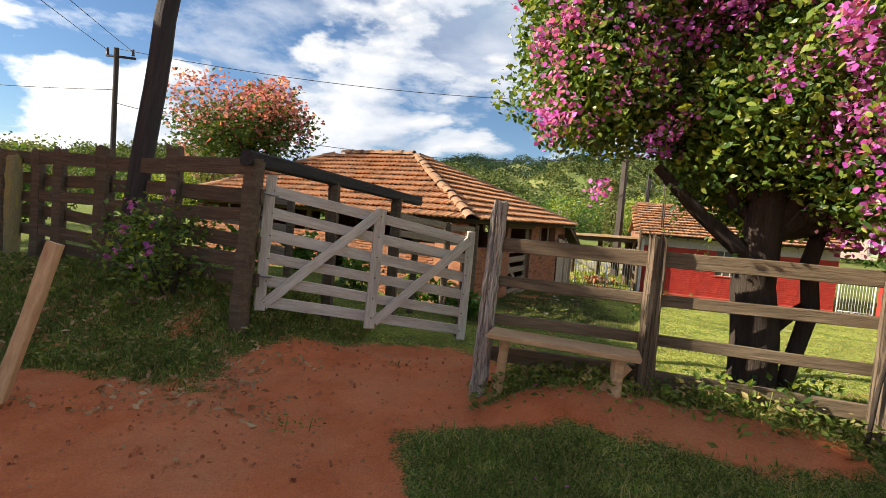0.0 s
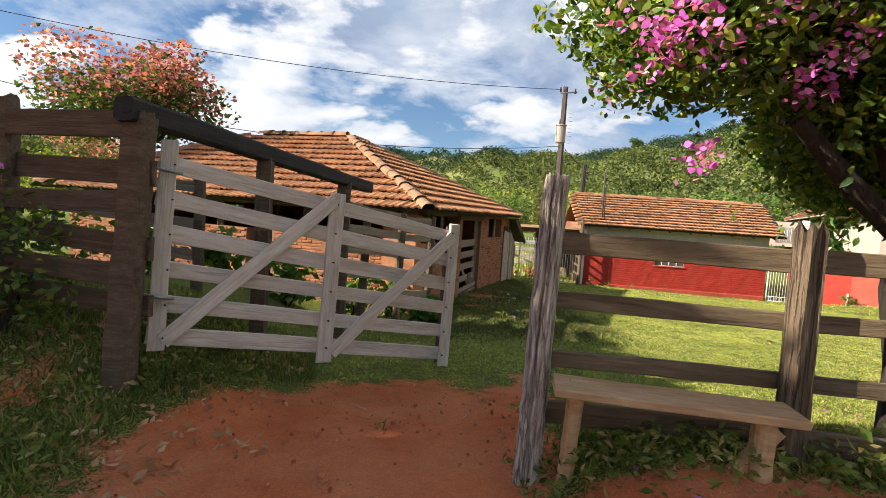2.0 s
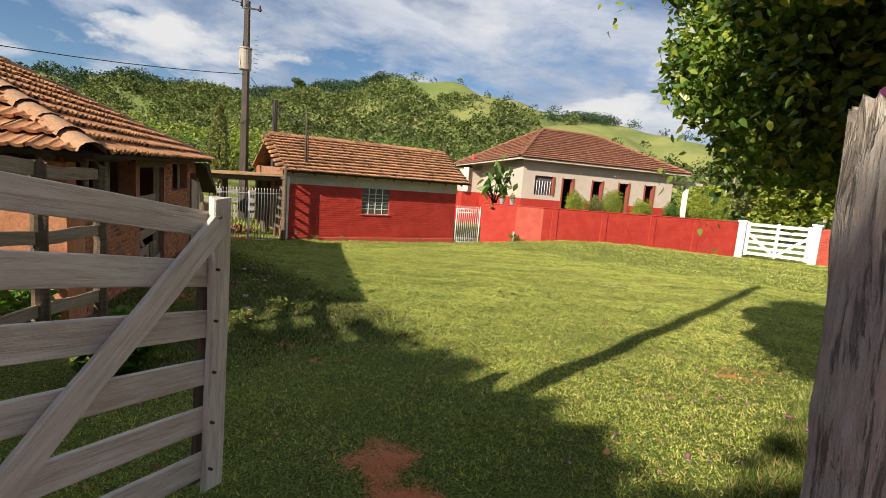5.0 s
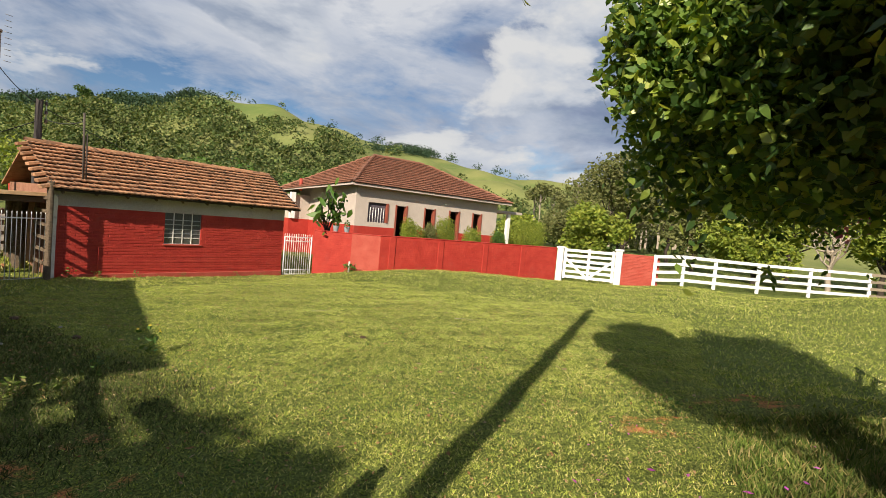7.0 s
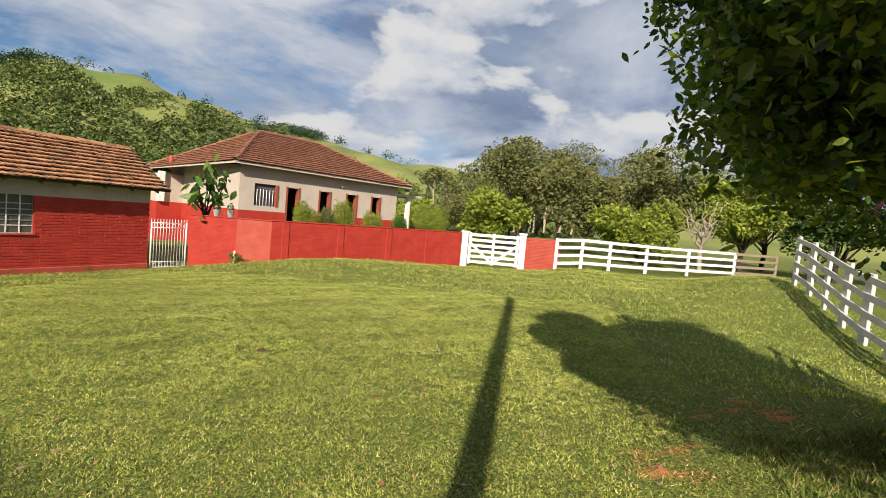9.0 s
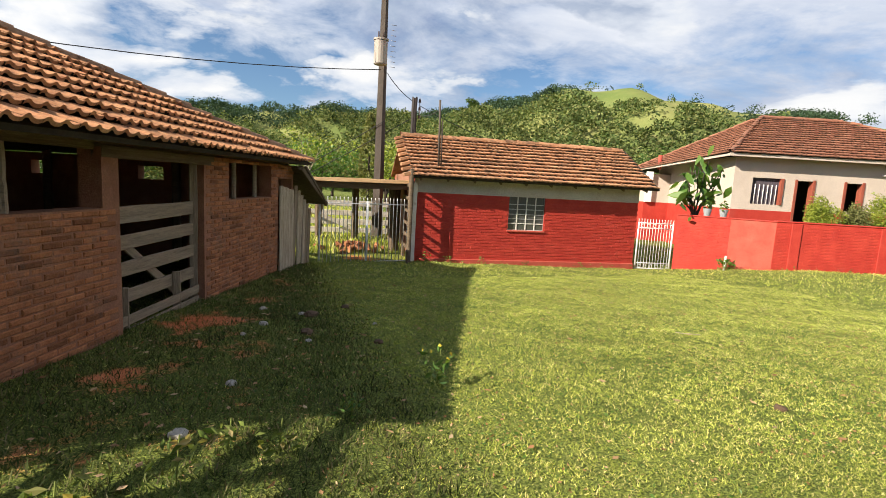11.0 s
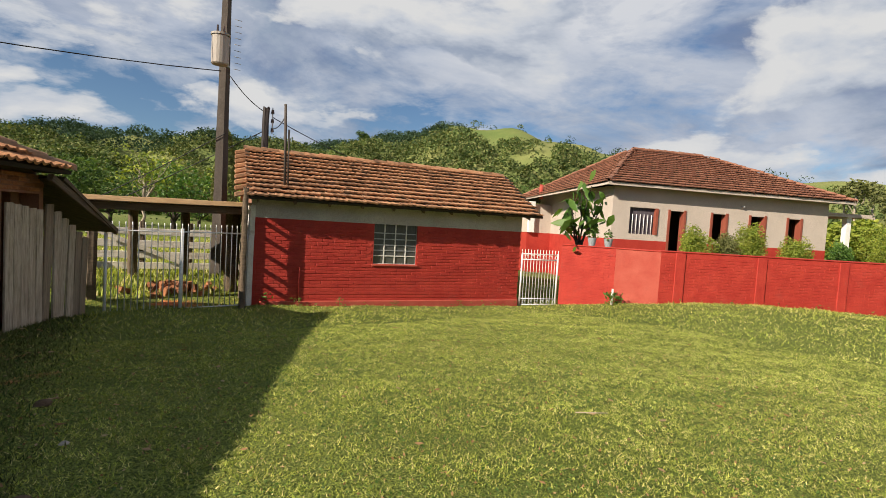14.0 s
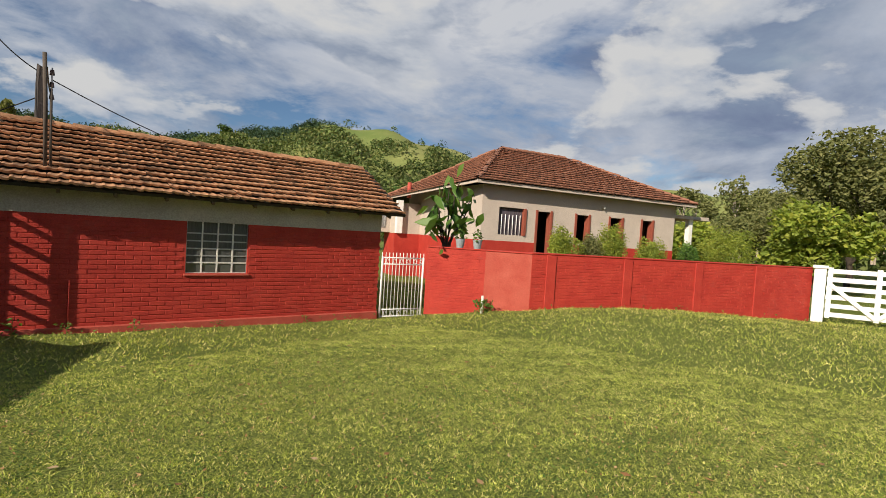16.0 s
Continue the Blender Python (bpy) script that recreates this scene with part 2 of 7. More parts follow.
mortar = material("clay_mortar", [(0.22, 0.10, 0.06), (0.32, 0.16, 0.10)], (1, 1, 1), 4.0, 0.95, 0.5, 60.0)
mud_plaster = material("mud_plaster", [(0.36, 0.15, 0.075), (0.47, 0.22, 0.12)], (1, 1, 1), 2.5, 0.95, 0.5, 30.0)
red_paint = material("red_painted_brick", [(0.33, 0.026, 0.018), (0.41, 0.042, 0.027)], (1, 1, 1), 3.0, 0.7, 0.35, 50.0, piece=0.08, spots=((0.30, 0.05, 0.04), 0.3, 2.5))
red_paint_rest = material("red_painted_wall", [(0.33, 0.026, 0.018), (0.42, 0.044, 0.029)], (1, 1, 1), 3.0, 0.7, 0.3, 50.0, island=0.1, spots=((0.28, 0.05, 0.04), 0.3, 1.5))
faded_red = material("faded_red_paint", [(0.34, 0.052, 0.035), (0.41, 0.088, 0.06)], (1, 1, 1), 3.0, 0.75, 0.3, 50.0)
cream = material("cream_plaster", [(0.44, 0.37, 0.315), (0.51, 0.435, 0.375)], (1, 1, 1), 1.5, 0.9, 0.2, 40.0)
grey_plaster = material("grey_plaster", [(0.36, 0.32, 0.28), (0.46, 0.42, 0.37)], (1, 1, 1), 1.5, 0.9, 0.2, 40.0)
white_paint = material("white_paint", [(0.72, 0.71, 0.68), (0.80, 0.79, 0.76)], (1, 1, 1), 4.0, 0.6, 0.2, 60.0, spots=((0.55, 0.50, 0.44), 0.22, 6.0))
old_white = material("peeling_white_paint", [(0.55, 0.53, 0.49), (0.68, 0.66, 0.61)], (1, 1, 1), 4.0, 0.75, 0.3, 60.0, spots=((0.30, 0.25, 0.2), 0.3, 6.0))
white_metal = material("white_enamel", [(0.70, 0.69, 0.67), (0.78, 0.77, 0.75)], (1, 1, 1), 5.0, 0.45, 0.1, 60.0, spots=((0.45, 0.30, 0.2), 0.16, 9.0))
steel = material("galvanised_steel", [(0.30, 0.30, 0.30), (0.42, 0.42, 0.42)], (1, 1, 1), 5.0, 0.5, 0.1, 60.0, metal=0.7)
tank = material("transformer_tank", [(0.30, 0.265, 0.23), (0.40, 0.36, 0.32)], (3, 3, 0.6), 4.0, 0.6, 0.1, 40.0, spots=((0.30, 0.14, 0.08), 0.33, 2.0))
# near-black: painted darkness behind the house doors, and the decks under roof tiles
dark_void = material("dark_backing", [(0.03, 0.025, 0.02), (0.05, 0.04, 0.03)], (1, 1, 1), 3.0, 0.95, 0.2, 30.0)
door_red = material("red_brown_door", [(0.22, 0.055, 0.035), (0.28, 0.08, 0.05)], (1, 1, 0.4), 4.0, 0.6, 0.2, 40.0)
porcelain = material("brown_porcelain", [(0.05, 0.03, 0.025), (0.07, 0.045, 0.035)], (1, 1, 1), 3.0, 0.3, 0.0, 30.0)
wire_black = material("black_cable", [(0.02, 0.02, 0.02), (0.03, 0.03, 0.03)], (1, 1, 1), 3.0, 0.6, 0.0, 30.0)
pot_blue = material("grey_plant_pot", [(0.22, 0.24, 0.27), (0.3, 0.32, 0.34)], (1, 1, 1), 3.0, 0.7, 0.1, 30.0)
stone = material("pale_stone", [(0.38, 0.34, 0.29), (0.5, 0.46, 0.4)], (1, 1, 1), 6.0, 0.9, 0.5, 40.0)
dung = material("dried_dung", [(0.10, 0.065, 0.04), (0.17, 0.11, 0.07)], (1, 1, 1), 9.0, 1.0, 0.8, 60.0)

glass = bpy.data.materials.new("window_glass")
glass.use_nodes = True
gb = glass.node_tree.nodes["Principled BSDF"]
gb.inputs["Base Color"].default_value = (0.08, 0.085, 0.08, 1)
gb.inputs["Roughness"].default_value = 0.12
gb.inputs["Specular IOR Level"].default_value = 0.6

boug_leaf = leaf_material("bougainvillea_leaf", [(0.04, 0.085, 0.022), (0.09, 0.165, 0.035), (0.19, 0.28, 0.05), (0.36, 0.40, 0.07)], 0.36, 0.36)
boug_bract = leaf_material("pink_bract", [(0.46, 0.075, 0.45), (0.62, 0.16, 0.61), (0.76, 0.34, 0.75)], 0.7, 0.42)
tree_leaf = leaf_material("tree_leaf", [(0.045, 0.085, 0.024), (0.08, 0.14, 0.035), (0.14, 0.20, 0.05)], 0.55, 0.25)
olive_leaf = leaf_material("olive_leaf", [(0.10, 0.12, 0.04), (0.17, 0.18, 0.065), (0.24, 0.24, 0.095)], 0.6, 0.25)
yellow_leaf = leaf_material("yellow_green_leaf", [(0.14, 0.20, 0.025), (0.24, 0.30, 0.045), (0.36, 0.38, 0.06)], 0.5, 0.3)
fresh_leaf = leaf_material("fresh_leaf", [(0.05, 0.12, 0.02), (0.09, 0.18, 0.03), (0.16, 0.25, 0.05)], 0.45, 0.3)
pink_bloom = leaf_material("salmon_bloom", [(0.44, 0.13, 0.17), (0.54, 0.20, 0.24), (0.64, 0.34, 0.38)], 0.7, 0.35)
far_leaf = leaf_material("far_forest_leaf", [(0.05, 0.085, 0.025), (0.09, 0.13, 0.04), (0.14, 0.175, 0.055), (0.25, 0.255, 0.10)], 0.7, 0.2, ((0.11, 0.6, 1.25), (0.02, 0.75, 1.2)))
# darker blue-green leaves: the haze of distance is put into the colour
ridge_leaf = leaf_material("hazed_ridge_leaf", [(0.025, 0.05, 0.03), (0.04, 0.075, 0.04), (0.07, 0.105, 0.055)], 0.7, 0.2, ((0.03, 0.75, 1.2),))
grass_blade = leaf_material("lawn_grass", [(0.15, 0.21, 0.034), (0.335, 0.40, 0.075), (0.50, 0.535, 0.12), (0.78, 0.67, 0.34)], 0.75, 0.3, ((0.5, 0.88, 1.12), (2.2, 0.8, 1.12), (26.0, 0.55, 1.3)))
# grass darkened to deepen the barn's shade by colour
barn_shade_blade = leaf_material("barn_shade_grass", [(0.04, 0.07, 0.018), (0.075, 0.105, 0.025), (0.12, 0.14, 0.045), (0.2, 0.16, 0.09)], 0.7, 0.2, ((1.1, 0.6, 1.3), (6.0, 0.6, 1.3)))
weed_blade = leaf_material("bank_grass", [(0.07, 0.12, 0.022), (0.13, 0.185, 0.035), (0.22, 0.25, 0.07), (0.42, 0.32, 0.15)], 0.6, 0.3, ((0.9, 0.6, 1.3), (5.0, 0.55, 1.3)))


# ---- tools ----
rng = np.random.default_rng(7)


def smooth(a, b, x):
    x = np.clip((np.asarray(x, float) - a) / (b - a), 0, 1)
    return x * x * (3 - 2 * x)


def mesh_from(name, verts, faces, mat, flat=True):
    """A mesh from arrays; faces is an array of triangles or quads, or a list."""
    me = bpy.data.meshes.new(name)
    verts = np.asarray(verts, np.float32).reshape(-1, 3)
    if isinstance(faces, np.ndarray):
        k = faces.shape[1]
        me.vertices.add(len(verts))
        me.vertices.foreach_set("co", verts.ravel())
        me.loops.add(faces.size)
        me.loops.foreach_set("vertex_index", faces.astype(np.int32).ravel())
        me.polygons.add(len(faces))
        me.polygons.foreach_set("loop_start", np.arange(0, faces.size, k, dtype=np.int32))
        me.polygons.foreach_set("loop_total", np.full(len(faces), k, np.int32))
        me.update(calc_edges=True)
    else:
        me.from_pydata(verts.tolist(), [], faces)
        me.update()
    me.polygons.foreach_set("use_smooth", np.full(len(me.polygons), not flat))
    if mat:
        me.materials.append(mat)
    return me


def put(name, me, parent=None, m=None, label=""):
    ob = new(name, me)
    if m is not None:
        ob.matrix_basis = m
    if parent is not None:
        ob.parent = parent
    if label:
        ob["label"] = label
    return ob


def part(name, bm, mat, parent, label="", flat=True, m=None):
    me = bpy.data.meshes.new(name)
    bm.to_mesh(me)
    bm.free()
    me.materials.append(mat)
    if not flat:
        me.polygons.foreach_set("use_smooth", np.ones(len(me.polygons), bool))
    return put(name, me, parent, m, label)


def thing(name, label, category, group="", kind="", at=(0, 0, 0)):
    ob = new(name)
    ob.empty_display_size = 0.1
    ob.location = at
    return tagged(ob, label, category, group, kind)


def along(a, b, up=(0, 0, 1)):
    """A pose at a whose x axis points to b, with z near up; and the length."""
    a, b = Vector(a), Vector(b)
    x = (b - a).normalized()
    y = Vector(up).cross(x)
    if y.length < 1e-4:
        y = Vector((0, 1, 0))
    y.normalize()
    z = x.cross(y)
    m = Matrix((x, y, z)).transposed().to_4x4()
    m.translation = a
    return m, (b - a).length


def local(parent, m):
    """World pose m as a pose under an unturned parent."""
    return Matrix.Translation(-parent.location) @ m


def board_mesh(length, wide, thick, mat, rough=0.006, steps=9):
    """A sawn board along x: chamfered, a little wavy; wide along z, thick along y."""
    c = min(wide, thick) * 0.14
    hy, hz = thick / 2, wide / 2
    ring = [(-hy + c, -hz), (hy - c, -hz), (hy, -hz + c), (hy, hz - c), (hy - c, hz), (-hy + c, hz), (-hy, hz - c), (-hy, -hz + c)]
    v, f = [], []
    raw = rng.normal(0, rough, (steps + 3, 4))
    wob = 0.6 * (raw[:-2] + raw[1:-1] + raw[2:]) / 3
    for i in range(steps + 1):
        x = length * i / steps
        for y, z in ring:
            v.append((x + (rng.normal(0, rough) if i in (0, steps) else 0), y + wob[i, 0] * 0.6, z + wob[i, 1] + (wob[i, 2] if z > 0 else wob[i, 3])))
    for i in range(steps):
        for j in range(8):
            a, b = i * 8 + j, i * 8 + (j + 1) % 8
            f.append((a, b, b + 8, a + 8))
    f.append(tuple(reversed(range(8))))
    f.append(tuple(range(steps * 8, steps * 8 + 8)))
    me = mesh_from("board", v, f, mat)
    bm = bmesh.new()
    bm.from_mesh(me)
    bmesh.ops.recalc_face_normals(bm, faces=bm.faces)
    bm.to_mesh(me)
    bm.free()
    return me


def board(name, a, b, wide, thick, mat, parent, up=(0, 0, 1), label="", rough=0.006, steps=9):
    m, length = along(a, b, up)
    return put(name, board_mesh(length, wide, thick, mat, rough, steps), parent, local(parent, m), label)


def post_mesh(length, r0, r1, mat, sides=14, rough=0.08, steps=12, squash=1.0, ragged=0.02, square=0.0, cracks=0):
    """An upright round or squared timber along z with grooves and a ragged top."""
    v, f = [], []
    groove = rng.normal(0, rough, sides)
    for j in rng.integers(0, sides, cracks):
        groove[j] -= 0.24
    for i in range(steps + 1):
        k = i / steps
        r = r0 + (r1 - r0) * k
        dx, dy = rng.normal(0, r * 0.04, 2)
        for j in range(sides):
            a = 2 * math.pi * j / sides
            q = 1.0
            if square:
                q = (1 - square) + square / max(abs(math.cos(a)), abs(math.sin(a)))
            rr = r * q * (1 + groove[j] + rng.normal(0, rough * 0.35))
            z = length * k + (rng.normal(0, ragged) if i == steps else 0)
            v.append((math.cos(a) * rr + dx, math.sin(a) * rr * squash + dy, z))
    for i in range(steps):
        for j in range(sides):
            a, b = i * sides + j, i * sides + (j + 1) % sides
            f.append((a, b, b + sides, a + sides))
    top = len(v)
    v.append((0, 0, length - ragged))
    for j in range(sides):
        f.append((steps * sides + j, steps * sides + (j + 1) % sides, top))
    return mesh_from("post", v, f, mat)


def post(name, base, top, r0, r1, mat, parent=None, label="", **kw):
    """A post from base to top, both in the world; x of the mesh stays near the world's x."""
    base, top = Vector(base), Vector(top)
    z = (top - base).normalized()
    y = z.cross(Vector((1, 0, 0))).normalized()
    x = y.cross(z)
    m = Matrix((x, y, z)).transposed().to_4x4()
    m.translation = base
    return put(name, post_mesh((top - base).length, r0, r1, mat, **kw), parent, local(parent, m) if parent else m, label)


def block(bm, lo, hi, m=None, bevel=0.0):
    """An upright box added to bm, turned by m, with rounded edges if asked."""
    lo, hi = Vector(lo), Vector(hi)
    r = bmesh.ops.create_cube(bm, size=1)
    bmesh.ops.scale(bm, vec=hi - lo, verts=r["verts"])
    bmesh.ops.translate(bm, vec=(lo + hi) / 2, verts=r["verts"])
    if m is not None:
        bmesh.ops.transform(bm, matrix=m, verts=r["verts"])
    if bevel:
        edges = list({e for v in r["verts"] for e in v.link_edges})
        bmesh.ops.bevel(bm, geom=edges, offset=bevel, segments=1, affect="EDGES")


def tube(name, points, radius, mat, parent=None, label="", sides=6):
    """A thin round rod or wire through points."""
    pts = [Vector(p) for p in points]
    v, f = [], []
    for i, p in enumerate(pts):
        d = (pts[min(i + 1, len(pts) - 1)] - pts[max(i - 1, 0)]).normalized()
        s = d.cross(Vector((0, 0, 1)))
        s = s.normalized() if s.length > 1e-3 else Vector((1, 0, 0))
        t = d.cross(s)
        for j in range(sides):
            a = 2 * math.pi * j / sides
            v.append(p + (s * math.cos(a) + t * math.sin(a)) * radius)
    for i in range(len(pts) - 1):
        for j in range(sides):
            a, b = i * sides + j, i * sides + (j + 1) % sides
            f.append((a, b, b + sides, a + sides))
    f.append(tuple(reversed(range(sides))))
    f.append(tuple(range(len(v) - sides, len(v))))
    me = mesh_from(name, [tuple(q) for q in v], f, mat, flat=False)
    return put(name, me, parent, local(parent, Matrix.Identity(4)) if parent else None, label)


def sagging(a, b, drop, n=16):
    a, b = Vector(a), Vector(b)
    return [a.lerp(b, i / n) - Vector((0, 0, drop * 4 * (i / n) * (1 - i / n))) for i in range(n + 1)]


def leaf_arrays(centres, size, droop=0.35, wide=0.55, spread=0.35, oval=False):
    """Folded leaves: four corners each, at the given places, turned at random."""
    n = len(centres)
    a = rng.uniform(0, 2 * math.pi, n)
    tip = np.stack([np.cos(a), np.sin(a), rng.normal(-droop, 0.5, n)], 1)
    tip /= np.linalg.norm(tip, axis=1)[:, None]
    side = np.cross(tip, rng.normal(0, 1, (n, 3)))
    side /= np.linalg.norm(side, axis=1)[:, None] + 1e-9
    up = np.cross(side, tip)
    s = (size * rng.uniform(1 - spread, 1 + spread, n))[:, None]
    c = np.asarray(centres)
    if oval:
        h = side * s * wide * 0.5 + up * s * 0.06
        g = -side * s * wide * 0.5 + up * s * 0.06
        v = np.stack([c - tip * s * 0.5, c - tip * s * 0.18 + h, c + tip * s * 0.16 + h * 0.85, c + tip * s * 0.55, c + tip * s * 0.16 + g * 0.85, c - tip * s * 0.18 + g], 1)
        return v.reshape(-1, 3), np.arange(6 * n).reshape(-1, 6)
    v = np.stack([c - tip * s * 0.5, c + side * s * wide * 0.5 + up * s * 0.1, c + tip * s * 0.5, c - side * s * wide * 0.5 + up * s * 0.1], 1)
    return v.reshape(-1, 3), np.arange(4 * n).reshape(-1, 4)


def blob_points(n, centre, radii, shell=0.55, lump=0.25):
    """Points near the skin of a lumpy ball."""
    d = rng.normal(0, 1, (n, 3))
    d /= np.linalg.norm(d, axis=1)[:, None]
    k = rng.uniform(shell, 1, n) ** 0.6
    ph = rng.uniform(0, 6.28, 6)
    w = 1 + lump * (np.sin(3 * d[:, 0] + ph[0]) * np.sin(4 * d[:, 1] + ph[1]) + 0.6 * np.sin(7 * d[:, 2] + ph[2]) * np.sin(6 * d[:, 0] + ph[3]))
    return np.asarray(centre) + d * (k * w)[:, None] * np.asarray(radii)


def limb(path, r0, r1, sides=8):
    """A tapering limb through points: verts, faces."""
    pts = [Vector(p) for p in path]
    v, f = [], []
    for i, p in enumerate(pts):
        d = (pts[min(i + 1, len(pts) - 1)] - pts[max(i - 1, 0)]).normalized()
        s = d.cross(Vector((0.3, 1, 0.1))).normalized()
        t = d.cross(s)
        r = r0 + (r1 - r0) * i / (len(pts) - 1)
        for j in range(sides):
            a = 2 * math.pi * j / sides
            v.append(tuple(p + (s * math.cos(a) + t * math.sin(a)) * r * (1 + 0.12 * math.sin(3 * j + i))))
    for i in range(len(pts) - 1):
        for j in range(sides):
            a, b = i * sides + j, i * sides + (j + 1) % sides
            f.append((a, b, b + sides, a + sides))
    return v, f


def wander(a, b, bend=0.12, n=6):
    a, b = Vector(a), Vector(b)
    L = (b - a).length
    return [a.lerp(b, i / n) + Vector(rng.normal(0, bend * L * 0.4, 3)) * math.sin(math.pi * i / n) for i in range(n + 1)]


def tree(name, base, height, crown, leaf, label, n_leaf=2500, size=0.16, trunk_r=0.12, clear=0.35, wood=None, lobes=9, bloom=None, open_=0.5, group="", category="tree"):
    """A tree: tapered trunk, limbs that reach each lobe, a crown of small leaves in uneven lobes."""
    global rng
    x, y, z = base
    kept, rng = rng, np.random.default_rng(int(abs(x * 131 + y * 17) * 10))
    t = thing(name, label, category, group, at=(x, y, z))
    top = Vector((0, 0, height * (clear + 0.25)))
    vs, fs = limb(wander((0, 0, -0.15), top, 0.05, 7), trunk_r, trunk_r * 0.45, 10)
    put("trunk", mesh_from("trunk", vs, fs, wood or bark, flat=False), t)
    cents = []
    for i in range(lobes):
        a = 2 * math.pi * i / lobes * 2.4 + rng.uniform(-0.4, 0.4)
        k = rng.uniform(0.2, 0.75)
        zz = height * (clear + (1 - clear) * rng.uniform(0.25, 0.82))
        cents.append((math.cos(a) * crown * k, math.sin(a) * crown * k, zz))
        v, f = limb(wander((0, 0, height * clear * rng.uniform(0.75, 1.3)), cents[-1], 0.14, 5), trunk_r * 0.42, trunk_r * 0.1, 6)
        put("branch", mesh_from("branch", v, f, wood or bark, flat=False), t)
    pts = np.concatenate([blob_points(n_leaf // lobes, c, np.array([1, 1, 0.75]) * crown * rng.uniform(0.36, 0.55), 1 - open_) for c in cents])
    if bloom:
        hi = pts[:, 2] + rng.normal(0, 0.12 * height, len(pts)) > height * bloom[1]
        v, f = leaf_arrays(pts[hi], size * 0.9, 0.0, 0.8)
        put("blossom", mesh_from("blossom", v, f, bloom[0]), t)["kind"] = "stuff"
        pts = pts[~hi]
    v, f = leaf_arrays(pts, size)
    put("crown", mesh_from("crown", v, f, leaf), t)["kind"] = "stuff"
    rng = kept
    return t


def wall_core(name, a, b, z0, z1, thick, holes, mat, parent, bevel=0.0):
    """A wall from a to b (plan), its outer face on the line, thick inwards (to the left of a to b), with holes (u0, u1, z0, z1)."""
    m, length = along((a[0], a[1], 0), (b[0], b[1], 0))
    us = sorted({0.0, length, *[h for q in holes for h in q[:2] if 0 < h < length]})
    zs = sorted({z0, z1, *[h for q in holes for h in q[2:] if z0 < h < z1]})
    bm = bmesh.new()
    for i in range(len(us) - 1):
        col = []
        for k in range(len(zs) - 1):
            u, z = (us[i] + us[i + 1]) / 2, (zs[k] + zs[k + 1]) / 2
            if not any(q[0] < u < q[1] and q[2] < z < q[3] for q in holes):
                if col and col[-1][1] == zs[k]:
                    col[-1][1] = zs[k + 1]
                else:
                    col.append([zs[k], zs[k + 1]])
        for p, q in col:
            block(bm, (us[i], 0, p), (us[i + 1], thick, q))
    bmesh.ops.remove_doubles(bm, verts=bm.verts, dist=1e-4)
    bmesh.ops.transform(bm, matrix=local(parent, m) if parent else m, verts=bm.verts)
    return part(name, bm, mat, parent)


def piece_box(lx, ly, lz, c=0.006):
    """A box with softened front edges, centred on x and z, front at y = 0 going back."""
    v = [(-lx / 2, ly, -lz / 2), (lx / 2, ly, -lz / 2), (lx / 2, ly, lz / 2), (-lx / 2, ly, lz / 2),
         (-lx / 2, c, -lz / 2), (lx / 2, c, -lz / 2), (lx / 2, c, lz / 2), (-lx / 2, c, lz / 2),
         (-lx / 2 + c, 0, -lz / 2 + c), (lx / 2 - c, 0, -lz / 2 + c), (lx / 2 - c, 0, lz / 2 - c), (-lx / 2 + c, 0, lz / 2 - c)]
    f = [(4, 5, 9, 8), (5, 6, 10, 9), (6, 7, 11, 10), (7, 4, 8, 11), (8, 9, 10, 11), (0, 1, 5, 4), (1, 2, 6, 5), (2, 3, 7, 6), (3, 0, 4, 7)]
    return np.array(v), np.array(f)


def join_pieces(name, shapes, poses, mat, parent, label=""):
    """Many small pieces in one mesh: shapes is a list of (verts, faces), poses a list of (shape index, 4x4 array)."""
    vs, fs, o = [], [], 0
    for k, m in poses:
        v, f = shapes[k]
        vs.append(v @ m[:3, :3].T + m[:3, 3])
        fs.append(f + o)
        o += len(v)
    if not vs:
        return None
    ob = put(name, mesh_from(name, np.concatenate(vs), np.concatenate(fs), mat), parent, local(parent, Matrix.Identity(4)))
    ob["kind"] = "stuff"
    if label:
        ob["label"] = label
    return ob


